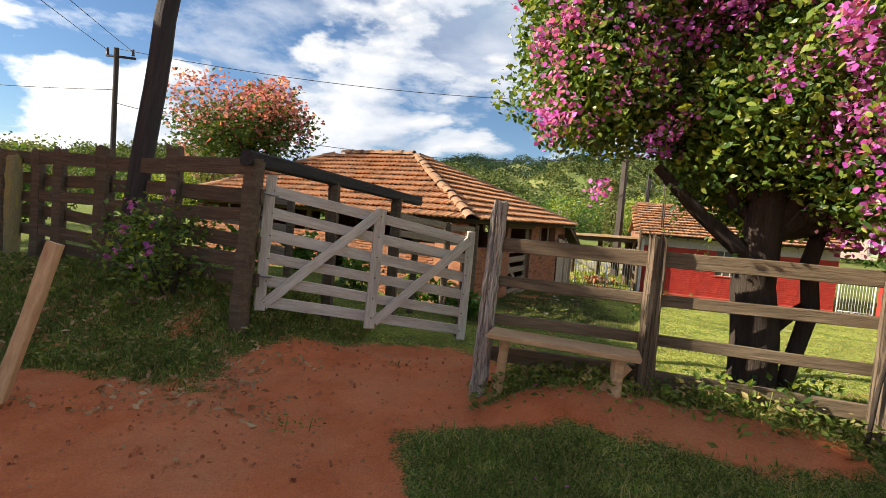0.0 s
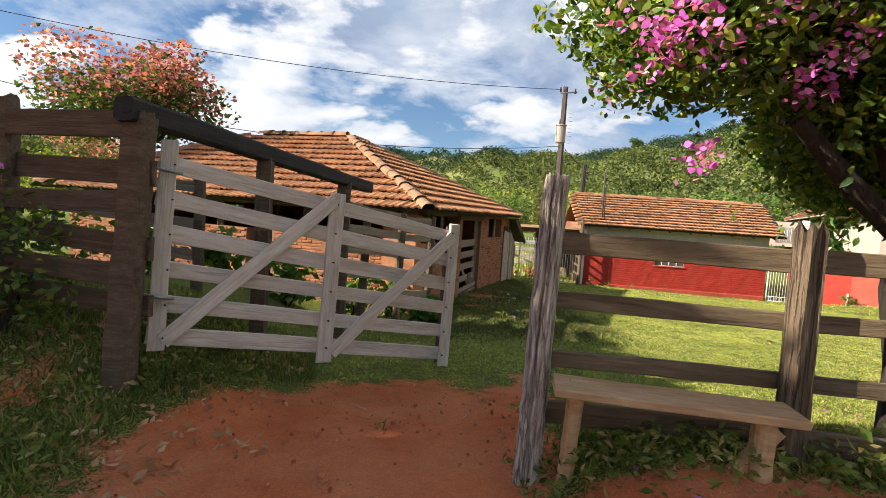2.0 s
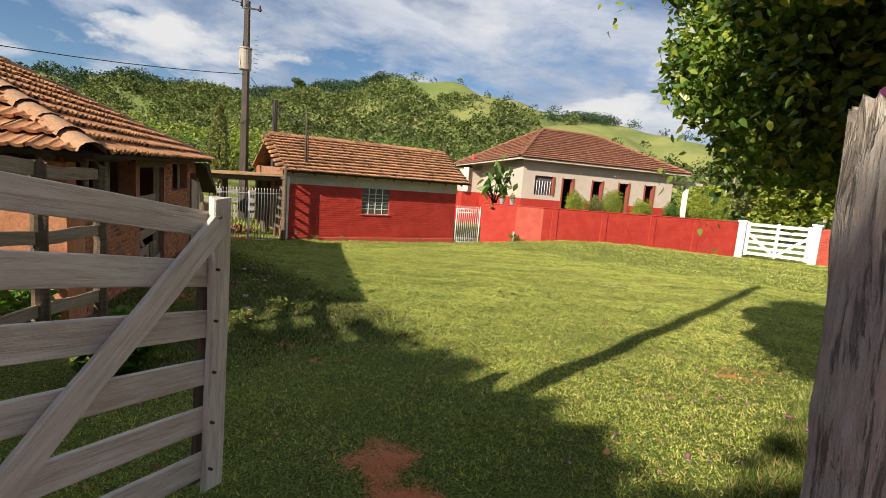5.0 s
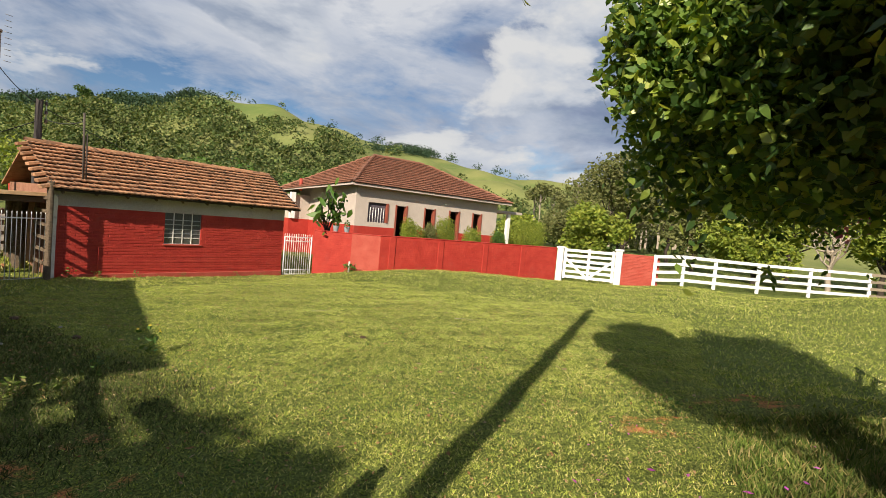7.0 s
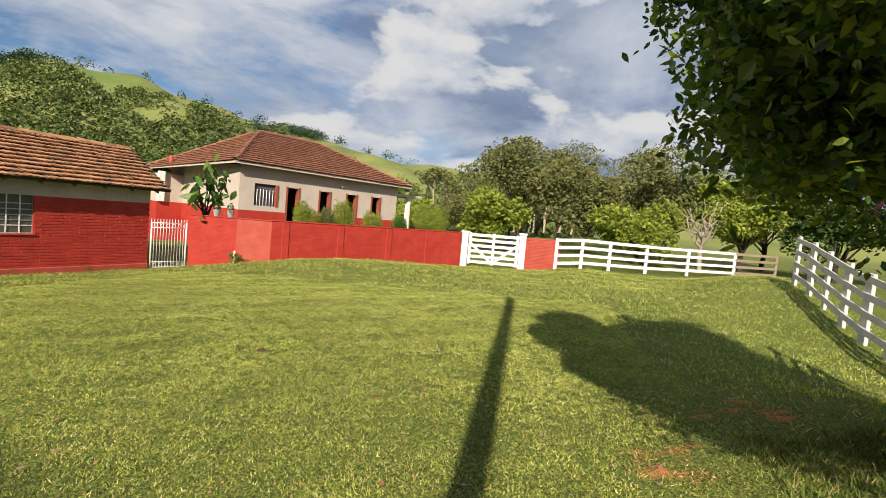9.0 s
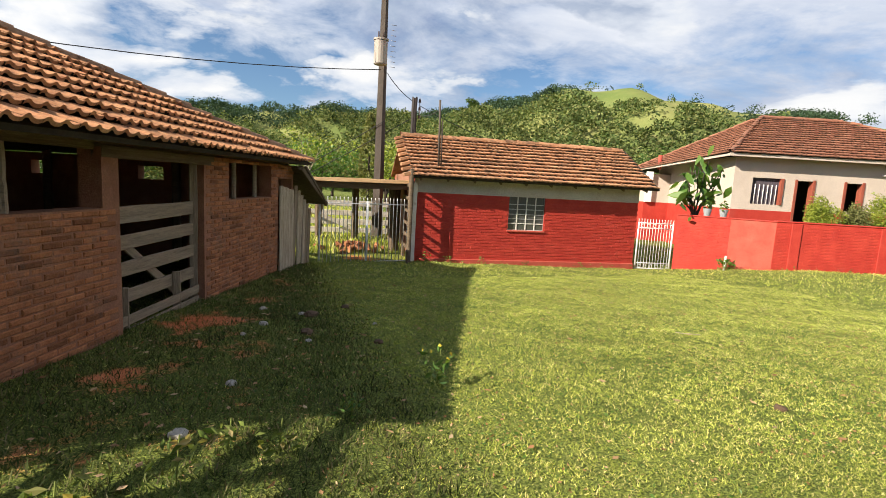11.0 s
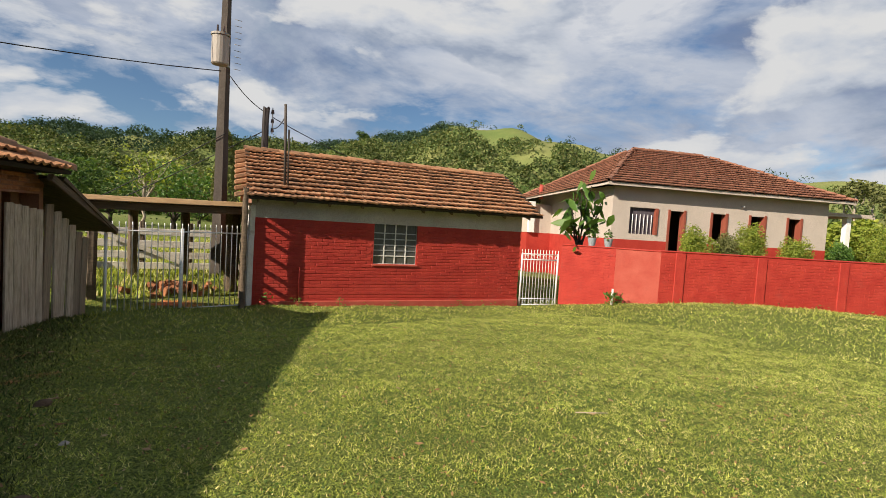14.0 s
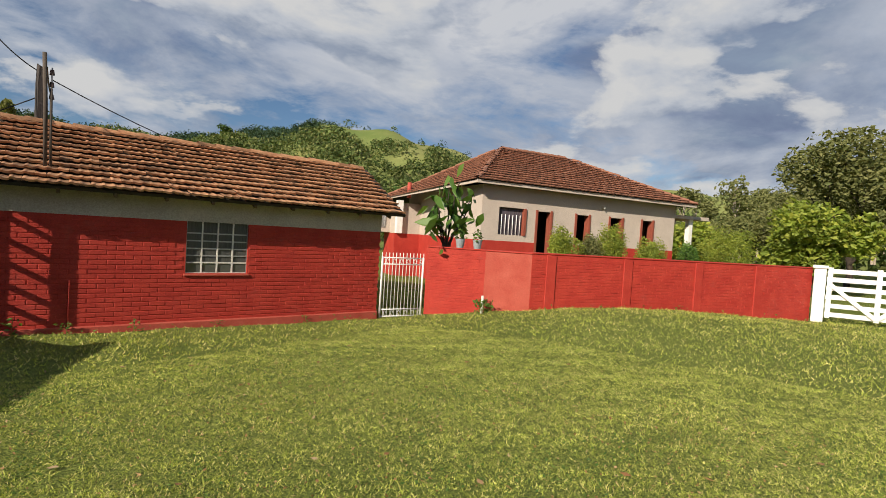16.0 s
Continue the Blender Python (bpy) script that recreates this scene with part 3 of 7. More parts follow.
def lay_bricks(a, b, z0, z1, holes, parent, mat, mat_rest, proud=0.009, lx=0.205, lz=0.047, joint=0.012, singles=300, near=None, jitter=0.0035, skip=0.0, soft=0.008, upright=1.0, tilt=0.012):
    """Running bond on the outer face of a wall from a to b. The bricks nearest to near (a plan stretch u0, u1) are objects of their own."""
    m, length = along((a[0], a[1], 0), (b[0], b[1], 0))
    mw = np.array(m)
    shapes = [piece_box(lx * k, 0.06, lz * q, soft) for k, q in ((1, 1), (0.97, 1.04), (1.02, 0.95), (0.49, 1))]
    meshes = [mesh_from("brick", v, f, mat) for v, f in shapes]
    mine, rest = [], []
    row, z = 0, z0 + lz / 2
    while z + lz / 2 <= z1 + 0.01:
        u = (lx / 2) if row % 2 else lx / 2 + lx / 2 + joint / 2
        if row % 2 == 0:
            slots = [(lx / 4, 3)]
        else:
            slots = []
        while u + lx / 2 <= length + 0.02:
            slots.append((u, int(rng.integers(0, 3))))
            u += lx + joint * upright
        for u, k in slots:
            if any(q[0] - 0.08 < u < q[1] + 0.08 and q[2] < z < q[3] for q in holes) or rng.random() < skip:
                continue
            p = Matrix.Translation((u + rng.normal(0, jitter), -proud + rng.normal(0, jitter), z + rng.normal(0, jitter * 0.7))) @ Euler((0, rng.normal(0, tilt), rng.normal(0, tilt))).to_matrix().to_4x4()
            (mine if near and near[0] <= u <= near[1] and len(mine) < singles else rest).append((k, mw @ np.array(p)))
        z += lz + joint
        row += 1
    for k, p in mine:
        put("brick", meshes[k], parent, local(parent, Matrix(p.tolist())))
    return join_pieces("brickwork", shapes, rest, mat_rest, parent)


def tile_shape(wide, long, wave=0.03, thick=0.014):
    """A clay tile: a roll, a trough and a small lip; x across, y up the slope, z out."""
    prof = [(0.0, 0.35), (0.14, 0.95), (0.28, 1.0), (0.42, 0.35), (0.62, 0.0), (0.82, 0.05), (1.0, 0.4)]
    v, f = [], []
    for y, lift in ((0.0, 0.062), (long, 0.0)):
        for x, h in prof:
            v.append(((x - 0.5) * wide, y, h * wave + lift))
    for x, h in prof:
        v.append(((x - 0.5) * wide, 0.004, h * wave + 0.062 - thick - 0.02))
    n = len(prof)
    for i in range(n - 1):
        f.append((i, i + 1, n + i + 1, n + i))
        f.append((2 * n + i, 2 * n + i + 1, i + 1, i))
    return np.array(v), np.array(f)


def lay_tiles(parent, eave_a, eave_b, up_point, inside, mat, mat_rest, wide=0.215, course=0.33, near=None, singles=300, wave=0.03, jitter=0.007):
    """Courses of tiles on a roof face. eave_a to eave_b is the eave; up_point lies on the face; inside(u, s) tells which are kept."""
    a, b, c = Vector(eave_a), Vector(eave_b), Vector(up_point)
    x = (b - a).normalized()
    n = x.cross(c - a).normalized()
    if n.z < 0:
        n = -n
    y = n.cross(x)
    if y.z < 0:
        y = -y
    base = Matrix((x, y, n)).transposed().to_4x4()
    base.translation = a
    mw = np.array(base)
    shapes = [tile_shape(wide * k, course + 0.07, wave * q) for k, q in ((1.03, 1), (1.0, 1.08), (1.05, 0.92))]
    meshes = [mesh_from("roof_tile", v, f, mat) for v, f in shapes]
    span, depth = (b - a).length, (c - a).dot(y)
    mine, rest = [], []
    for row in range(int(depth / course) + 2):
        s = row * course - 0.06
        for i in range(int(span / wide) + 1):
            u = (i + 0.5) * wide
            if not inside(u, s + course * 0.5):
                continue
            p = Matrix.Translation((u + rng.normal(0, jitter), s + rng.normal(0, jitter * 1.6), 0.012 + rng.normal(0, jitter * 0.5))) @ Euler((-0.045 + rng.normal(0, 0.012), rng.normal(0, 0.025), rng.normal(0, 0.025))).to_matrix().to_4x4()
            (mine if near and near(u, s) and len(mine) < singles else rest).append((int(rng.integers(0, 3)), mw @ np.array(p)))
    for k, p in mine:
        put("roof_tile", meshes[k], parent, local(parent, Matrix(p.tolist())))
    return join_pieces("tiling", shapes, rest, mat_rest, parent)


def ridge_tiles(parent, a, b, mat, r=0.10, step=0.36):
    """Half-round cap tiles from a up to b, each an object on one mesh."""
    a, b = Vector(a), Vector(b)
    v, f = [], []
    for i, (x, k) in enumerate(((0, 1.06), (step + 0.05, 0.92))):
        for j in range(7):
            t = math.pi * j / 6
            v.append((x, math.cos(t) * r * k, math.sin(t) * r * k * 0.85))
    for j in range(6):
        f.append((j, j + 1, 8 + j, 7 + j))
    me = mesh_from("ridge_tile", v, f, mat, flat=False)
    m, length = along(a, b)
    for i in range(int(length / step)):
        q = m @ Matrix.Translation((i * step + rng.normal(0, 0.01), rng.normal(0, 0.008), 0.015 + rng.normal(0, 0.006))) @ Euler((0, 0.03, rng.normal(0, 0.04))).to_matrix().to_4x4()
        put("ridge_tile", me, parent, local(parent, q))


def slab(name, corners, thick, mat, parent):
    """A flat slab under a polygon of corners (world)."""
    bm = bmesh.new()
    n = (Vector(corners[1]) - Vector(corners[0])).cross(Vector(corners[2]) - Vector(corners[0])).normalized()
    if n.z < 0:
        n = -n
    vs = [bm.verts.new(Vector(c)) for c in corners]
    lo = [bm.verts.new(Vector(c) - n * thick) for c in corners]
    bm.faces.new(vs)
    bm.faces.new(list(reversed(lo)))
    k = len(vs)
    for i in range(k):
        bm.faces.new((vs[i], lo[i], lo[(i + 1) % k], vs[(i + 1) % k]))
    bmesh.ops.recalc_face_normals(bm, faces=bm.faces)
    bmesh.ops.transform(bm, matrix=local(parent, Matrix.Identity(4)), verts=bm.verts)
    return part(name, bm, mat, parent)


# ---- ground: yard, bank, valley and hills in one sheet ----
def bank_height(x, y):
    x, y = np.asarray(x, float), np.asarray(y, float)
    d = np.maximum(0, y - 4.5)
    z = 0.12 - 0.6 * (1 - np.exp(-d / 6)) - 0.02 * (np.clip(x, 2, 24) - 2)
    z = z - 0.1 * smooth(4.5, 0, y)
    z = z + 0.6 * smooth(-0.9, -2.6, x) * smooth(4.3, 5.9, y) * (1 - 0.5 * smooth(9, 13, y)) * (1 - 0.6 * smooth(-6, -16, x))
    z = z + 0.25 * np.exp(-((x - 16) ** 2 + (y - 13) ** 2) / 9) + 0.17 * np.exp(-((x - 19) ** 2 + (y - 11.7) ** 2) / 9)
    p, u = (x - 7.34) * 0.274 + (y - 18.5) * 0.962, (x - 7.34) * 0.962 - (y - 18.5) * 0.274
    z = z - 0.15 * np.exp(-(p / 2.4) ** 2) * smooth(-4.5, -2.0, u) * smooth(9.0, 6.8, u)
    z = z + 0.28 * smooth(0.2, 1.0, x) * smooth(9, 5, x) * np.exp(-((y - (3.9 - 0.1 * x)) / 0.9) ** 2)
    z = z - 0.3 * smooth(4, 10, x) * smooth(7, 4, y) * smooth(14, 20, 30 - x)
    z = z + 0.75 * np.exp(-((x - 18.5) / 4.5) ** 2) * smooth(2.6, -1.2, y)
    return z


# height of the skyline in degrees, by compass bearing
RIDGE = ((-180, -90, -60, -38, -18, -3, 2, 6, 10, 14, 18, 23, 30, 36, 42, 48, 53, 56, 60, 65, 70, 77, 90, 120, 180),
         (1.5, 1.8, 2.6, 3.0, 4.4, 5.1, 5.8, 5.2, 5.9, 6.9, 7.6, 7.4, 8.5, 9.7, 10.9, 10.3, 9.7, 9.0, 8.5, 7.9, 6.8, 5.7, 5.0, 2.5, 1.5))


def hill_height(x, y):
    dx, dy = x - 5.0, y - 9.0
    r = np.hypot(dx, dy) + 1e-6
    az = np.degrees(np.arctan2(dx, dy))
    e = sum(np.interp(az + k, RIDGE[0], RIDGE[1]) for k in (-1.6, -0.8, 0.0, 0.8, 1.6)) / 5 - 0.55
    crest = 430.0
    h = np.tan(np.radians(e)) * crest * smooth(70, crest, r) ** 1.15
    h = h + smooth(80, 260, r) * smooth(440, 330, r) * (7 * np.sin(x * 0.021 + 1.3) * np.cos(y * 0.017 + 0.4) + 4 * np.sin(x * 0.05 + y * 0.033) + 2.5 * np.sin(x * 0.11 - y * 0.09 + 2))
    return h


def height(x, y):
    return bank_height(x, y) + hill_height(np.asarray(x, float), np.asarray(y, float))


def hz(x, y):
    return float(height(x, y))


def soil_amount(x, y):
    """1 where the red earth is bare, 0 under grass."""
    s = np.exp(-((((x + 0.62) / 1.38) ** 2 + ((y - 4.45 - 0.3 * (x + 0.6)) / 1.55) ** 2) ** 3))
    s = np.maximum(s, smooth(3.9, 3.0, y + 0.15 * x) * smooth(0.15, -0.5, x + 0.12 * y - 0.4))
    s = np.maximum(s, smooth(1.9, 1.2, y) * smooth(2.6, 1.2, x))
    s = np.maximum(s, 0.95 * np.exp(-(((y - (3.62 - 0.24 * (x - 0.3))) / 0.3) ** 2)) * smooth(-0.3, 0.3, x) * smooth(3.6, 2.2, x))
    for px, py, r, k in ((0.75, 5.55, 0.5, 0.85), (1.15, 6.1, 0.34, 0.7), (0.1, 5.9, 0.5, 0.55), (2.45, 12.9, 0.75, 0.7), (3.1, 13.9, 0.45, 0.6), (1.9, 11.2, 0.6, 0.55), (3.6, 15.2, 1.0, 0.42), (2.6, 11.9, 1.3, 0.42), (2.0, 10.2, 1.0, 0.4), (-2.6, 4.9, 0.5, 0.55), (-3.4, 4.6, 0.6, 0.5), (1.9, 8.2, 1.0, 0.36), (2.1, 12.0, 2.0, 0.36), (3.6, 14.6, 1.6, 0.36), (4.6, 4.9, 0.6, 0.5), (5.6, 4.3, 0.7, 0.45), (6.1, 18.9, 0.7, 0.6)):
        s = np.maximum(s, k * np.exp(-((x - px) ** 2 + (y - py) ** 2) / r ** 2))
    return s


def ground_sheet():
    k = np.linspace(-1, 1, 381)
    gx = 6.0 + 3.2 * np.sinh(k * 6.6) / 1.0
    gy = 8.0 + 3.2 * np.sinh(k * 6.6) / 1.0
    X, Y = np.meshgrid(gx, gy)
    Z = height(X, Y)
    near = smooth(60, 20, np.hypot(X - 6, Y - 8))
    Z = Z + near * (0.018 * np.sin(X * 3.1 + np.sin(Y * 2.3)) * np.sin(Y * 2.7) + 0.004 * np.sin(X * 7.7 + Y * 5.1))
    n = len(k)
    v = np.stack([X.ravel(), Y.ravel(), Z.ravel()], 1)
    i = np.arange(n * n).reshape(n, n)
    f = np.stack([i[:-1, :-1].ravel(), i[:-1, 1:].ravel(), i[1:, 1:].ravel(), i[1:, :-1].ravel()], 1)
    me = mesh_from("ground", v, f, None, flat=False)
    at = me.attributes.new("soil", "FLOAT", "POINT")
    at.data.foreach_set("value", soil_amount(X, Y).ravel().astype(np.float32))
    at = me.attributes.new("pasture", "FLOAT", "POINT")
    at.data.foreach_set("value", smooth(45, 110, np.hypot(X - 6, Y - 8)).ravel().astype(np.float32))
    return me


def ground_material():
    m = bpy.data.materials.new("lawn_and_red_earth")
    m.use_nodes = True
    t = m.node_tree
    bsdf = t.nodes["Principled BSDF"]
    pos = t.nodes.new("ShaderNodeNewGeometry").outputs["Position"]
    at = t.nodes.new("ShaderNodeAttribute")
    at.attribute_name = "soil"
    broad, mid, fine = noise_tex(t, pos, 0.35, 4.0), noise_tex(t, pos, 2.6, 6.0, 0.65), noise_tex(t, pos, 62.0, 4.0, 0.7)
    turf = mix(t, ramp(t, broad, [(0.3, 0.0), (0.7, 1.0)]), (0.205, 0.255, 0.052), (0.34, 0.385, 0.09))
    turf = mix(t, ramp(t, mid, [(0.55, 0.0), (0.75, 0.45)]), turf, (0.33, 0.29, 0.11))
    turf = mix(t, ramp(t, fine, [(0.42, 0.0), (0.6, 1.0)]), (0.07, 0.092, 0.022), turf)
    hill = t.nodes.new("ShaderNodeAttribute")
    hill.attribute_name = "pasture"
    grazed = mix(t, ramp(t, noise_tex(t, pos, 0.03, 5.0, 0.6), [(0.35, 0.0), (0.65, 1.0)]), (0.13, 0.175, 0.05), (0.235, 0.24, 0.085))
    turf = mix(t, hill.outputs["Fac"], turf, grazed)
    earth = mix(t, ramp(t, mid, [(0.3, 0.0), (0.7, 1.0)]), (0.58, 0.15, 0.055), (0.78, 0.255, 0.105))
    earth = mix(t, ramp(t, noise_tex(t, pos, 0.9, 5.0, 0.6), [(0.45, 0.0), (0.7, 0.7)]), earth, (0.72, 0.32, 0.165))
    earth = mix(t, 0.5, earth, ramp(t, fine, [(0.25, 0.25), (0.75, 0.75)]), "OVERLAY")
    edge = math_node(t, "ADD", at.outputs["Fac"], math_node(t, "MULTIPLY", math_node(t, "SUBTRACT", mid, 0.5), 1.3))
    edge = math_node(t, "ADD", edge, math_node(t, "MULTIPLY", math_node(t, "SUBTRACT", fine, 0.5), 0.5))
    bare = ramp(t, edge, [(0.42, 0.0), (0.6, 1.0)])
    link(t, mix(t, bare, turf, earth), bsdf.inputs["Base Color"])
    bsdf.inputs["Roughness"].default_value = 0.95
    bsdf.inputs["Specular IOR Level"].default_value = 0.1
    b = t.nodes.new("ShaderNodeBump")
    b.inputs["Strength"].default_value, b.inputs["Distance"].default_value = 1.0, 0.04
    link(t, math_node(t, "ADD", math_node(t, "MULTIPLY", fine, 0.6), math_node(t, "ADD", mid, noise_tex(t, pos, 9.0, 6.0, 0.7))), b.inputs["Height"])
    link(t, b.outputs[0], bsdf.inputs["Normal"])
    return m


ground_me = ground_sheet()
ground_me.materials.append(ground_material())
ground = tagged(new("ground", ground_me), "mown lawn, bare red earth and hills beyond", "ground", kind="structure")


# ---- barn: brick cattle shed under a hipped tile roof ----
def bp(u, v, z):
    return (0.51 + 0.475 * u - 0.88 * v, 9.67 + 0.88 * u + 0.475 * v, z)


hip_tile = material("lichened_cap_tile", [(0.30, 0.16, 0.09), (0.43, 0.26, 0.155)], (1, 1, 1), 5.0, 0.95, 0.6, 40.0, piece=0.3, spots=((0.16, 0.13, 0.10), 0.34, 5.0))


def build_barn():
    barn = thing("barn", "low raw-brick cattle barn with a hipped clay-tile roof", "barn", at=bp(4, 4, -0.4))
    z0, sill, top = -0.75, 0.93, 1.5
    yard = [(0.35 - 0.36, 2.9 - 0.36, sill, 9.0), (3.13 - 0.36, 4.75 - 0.36, -9, 9), (5.45 - 0.36, 7.08 - 0.36, sill, 1.46), (7.42 - 0.36, 8.16 - 0.36, -0.6, 1.25)]
    a, b = bp(0.36, 0.36, 0), bp(8.25, 0.36, 0)
    w = wall_core("yard_wall", a, b, z0, top, 0.22, yard, mortar, barn)
    lay_bricks(a, b, -0.55, top, yard, barn, raw_brick, raw_brick_rest, near=(1.6, 2.9), skip=0.012)
    for u in (0.36,):
        bm = bmesh.new()
        m, _ = along(bp(u, 0.36, 0), bp(u + 0.3, 0.36, 0))
        block(bm, (0.0, 0.0, sill - 0.05), (0.24, 0.215, 1.5), local(barn, m), 0.02)
        part("pier", bm, raw_brick_rest, barn)
    # road side: low wall in two lengths, lit by the evening sun
    road = [(2.0, 2.5, -0.2, 9), (4.9, 5.5, -0.2, 9)]
    a2, b2 = bp(0.36, 8.8, 0), bp(0.36, 0.36, 0)
    wall_core("road_wall", a2, b2, z0, sill + 0.05, 0.22, road, mortar, barn)
    lay_bricks(a2, b2, -0.5, sill + 0.05, road, barn, raw_brick, raw_brick_rest, singles=0, skip=0.02)
    wall_core("corner_pier", bp(0.32, 0.95, 0), bp(0.32, 0.33, 0), z0, 1.45, 0.26, [], mud_plaster, barn)
    wall_core("corner_face", bp(0.33, 0.345, 0), bp(0.85, 0.345, 0), z0, 0.95, 0.2, [], mud_plaster, barn)
    # far sides
    wall_core("end_wall", bp(8.2, 0.6, 0), bp(8.2, 8.8, 0), z0, 1.5, 0.2, [(2.2, 2.7, 1.1, 1.35), (4.4, 4.8, 1.1, 1.35)], mortar, barn)
    wall_core("back_wall", bp(8.2, 8.8, 0), bp(0.4, 8.8, 0), z0, 1.5, 0.2, [(2.5, 3.0, 1.1, 1.35), (5, 5.4, 1.1, 1.35)], mortar, barn)
    # posts and plates
    for u, v in ((0.45, 2.6), (0.45, 4.6), (0.45, 6.6), (0.45, 8.5), (4.1, 2.6), (4.1, 6.0), (7.9, 2.5), (7.9, 5.0), (7.9, 8.5)):
        post("post", bp(u, v, -0.6), bp(u, v, 1.55 if v < 1 or u < 1 or u > 7 else 2.6), 0.075, 0.07, dark_wood, barn, square=0.7)
    for u in (1.25, 2.0, 5.85, 6.62):
        post("mullion_post", bp(u, 0.47, sill - 0.02), bp(u, 0.47, 1.55), 0.035, 0.033, barn_wood, barn, square=0.6)
    board("plate", bp(0.2, 0.47, 1.53), bp(8.2, 0.47, 1.53), 0.14, 0.1, dark_wood, barn)
    board("plate", bp(0.47, 0.2, 1.53), bp(0.47, 9.0, 1.53), 0.14, 0.1, dark_wood, barn)
    board("lintel", bp(2.9, 0.4, 1.45), bp(5.0, 0.4, 1.45), 0.12, 0.1, dark_wood, barn)
    # roof
    A, B = (0.0, 0.0, 1.55), (8.2, 0.0, 1.58)
    P, Q = (3.1, 3.37, 3.2), (3.1, 6.1, 3.2)
    C, D = (0.0, 9.4, 1.55), (8.2, 9.4, 1.55)
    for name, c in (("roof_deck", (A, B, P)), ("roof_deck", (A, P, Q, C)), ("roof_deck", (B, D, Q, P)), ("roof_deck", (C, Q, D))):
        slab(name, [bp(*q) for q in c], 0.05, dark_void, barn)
    hip_len = math.hypot(P[1], P[2] - A[2])

    def yard_face(u, s):
        k = s / hip_len
        return -0.05 < k < 1 and P[0] * k + 0.03 < u < B[0] - (B[0] - P[0]) * k + 0.08

    lay_tiles(barn, bp(*A), bp(*B), bp(*P), yard_face, tile, tile_rest, wide=0.16, course=0.31, wave=0.03, jitter=0.005, near=lambda u, s: s < 2.4 and 1.5 < u < 7.2)
    road_len = math.hypot(P[0], P[2] - A[2])

    def road_face(u, s):
        k = s / road_len
        return -0.05 < k < 1 and 9.4 - u > P[1] * k + 0.03 and u > (9.4 - Q[1]) * k - 0.08

    lay_tiles(barn, bp(*C), bp(*A), bp(P[0], P[1], P[2]), road_face, tile, tile_rest, wide=0.135, course=0.29, wave=0.02, jitter=0.004)
    for a, b in ((A, P), (B, P), (C, Q), (P, Q)):
        ridge_tiles(barn, bp(*a), bp(*b), hip_tile, 0.12)
    # slatted gate in the yard door
    g = part("yard_gate", bmesh.new(), barn_wood, barn, "slatted grey wooden stock gate, shut")
    def brd(name, p, q, wide, thick):
        m, L = along(bp(*p), bp(*q))
        put(name, board_mesh(L, wide, thick, barn_wood), g, local(barn, m))
    for z, wd in ((0.82, 0.17), (0.55, 0.15), (0.27, 0.15), (-0.02, 0.14)):
        brd("slat", (3.13, 0.5, z), (4.78, 0.5, z + 0.03), wd, 0.03)
    for z in (-0.50, -0.36, -0.22):
        brd("slat", (3.2, 0.42, z - 0.02), (4.7, 0.42, z + 0.02), 0.1, 0.025)
    brd("brace", (3.2, 0.54, 0.7), (4.75, 0.54, -0.45), 0.1, 0.03)
    brd("stile", (3.28, 0.45, -0.6), (3.28, 0.45, 0.1), 0.09, 0.04)
    brd("stile", (4.25, 0.45, -0.58), (4.25, 0.45, 0.1), 0.09, 0.04)
    brd("stile", (4.74, 0.5, -0.6), (4.74, 0.5, 1.4), 0.1, 0.06)
    # plank door and lean-to at the far end
    d = part("plank_door", bmesh.new(), plank_wood, barn, "pale weathered plank door, shut")
    for i in range(5):
        m, L = along(bp(7.51 + 0.15 * i, 0.33, -0.55), bp(7.51 + 0.15 * i, 0.33, 1.12 - 0.02 * i), up=(0.475, 0.88, 0))
        put("plank", board_mesh(L, 0.146, 0.03, plank_wood), d, local(barn, m))
    for i in range(6):
        board("lean_to_plank", bp(8.34 + 0.19 * i, 0.36 + rng.normal(0, 0.02), -0.65), bp(8.37 + 0.19 * i, 0.34, 1.12 - 0.1 * i), 0.17, 0.03, plank_wood if 0 < i < 4 else barn_wood, barn, up=(0.475, 0.88, 0))
    slab("lean_to_roof", [bp(8.15, 0.05, 1.5), bp(9.75, 0.05, 0.75), bp(9.75, 3.0, 0.75), bp(8.15, 3.0, 1.5)], 0.05, dark_wood, barn)
    board("loose_rafter", bp(7.9, 0.1, 1.47), bp(9.8, 0.1, 0.72), 0.1, 0.06, dark_wood, barn)
    return barn


build_barn()


# ---- red shed ----
SX, SY, SD, SN = 7.34, 18.5, Vector((0.962, -0.274, 0)), Vector((0.274, 0.962, 0))


def sp(u, p, z):
    q = Vector((SX, SY, 0)) + SD * u + SN * p
    return (q.x, q.y, z)


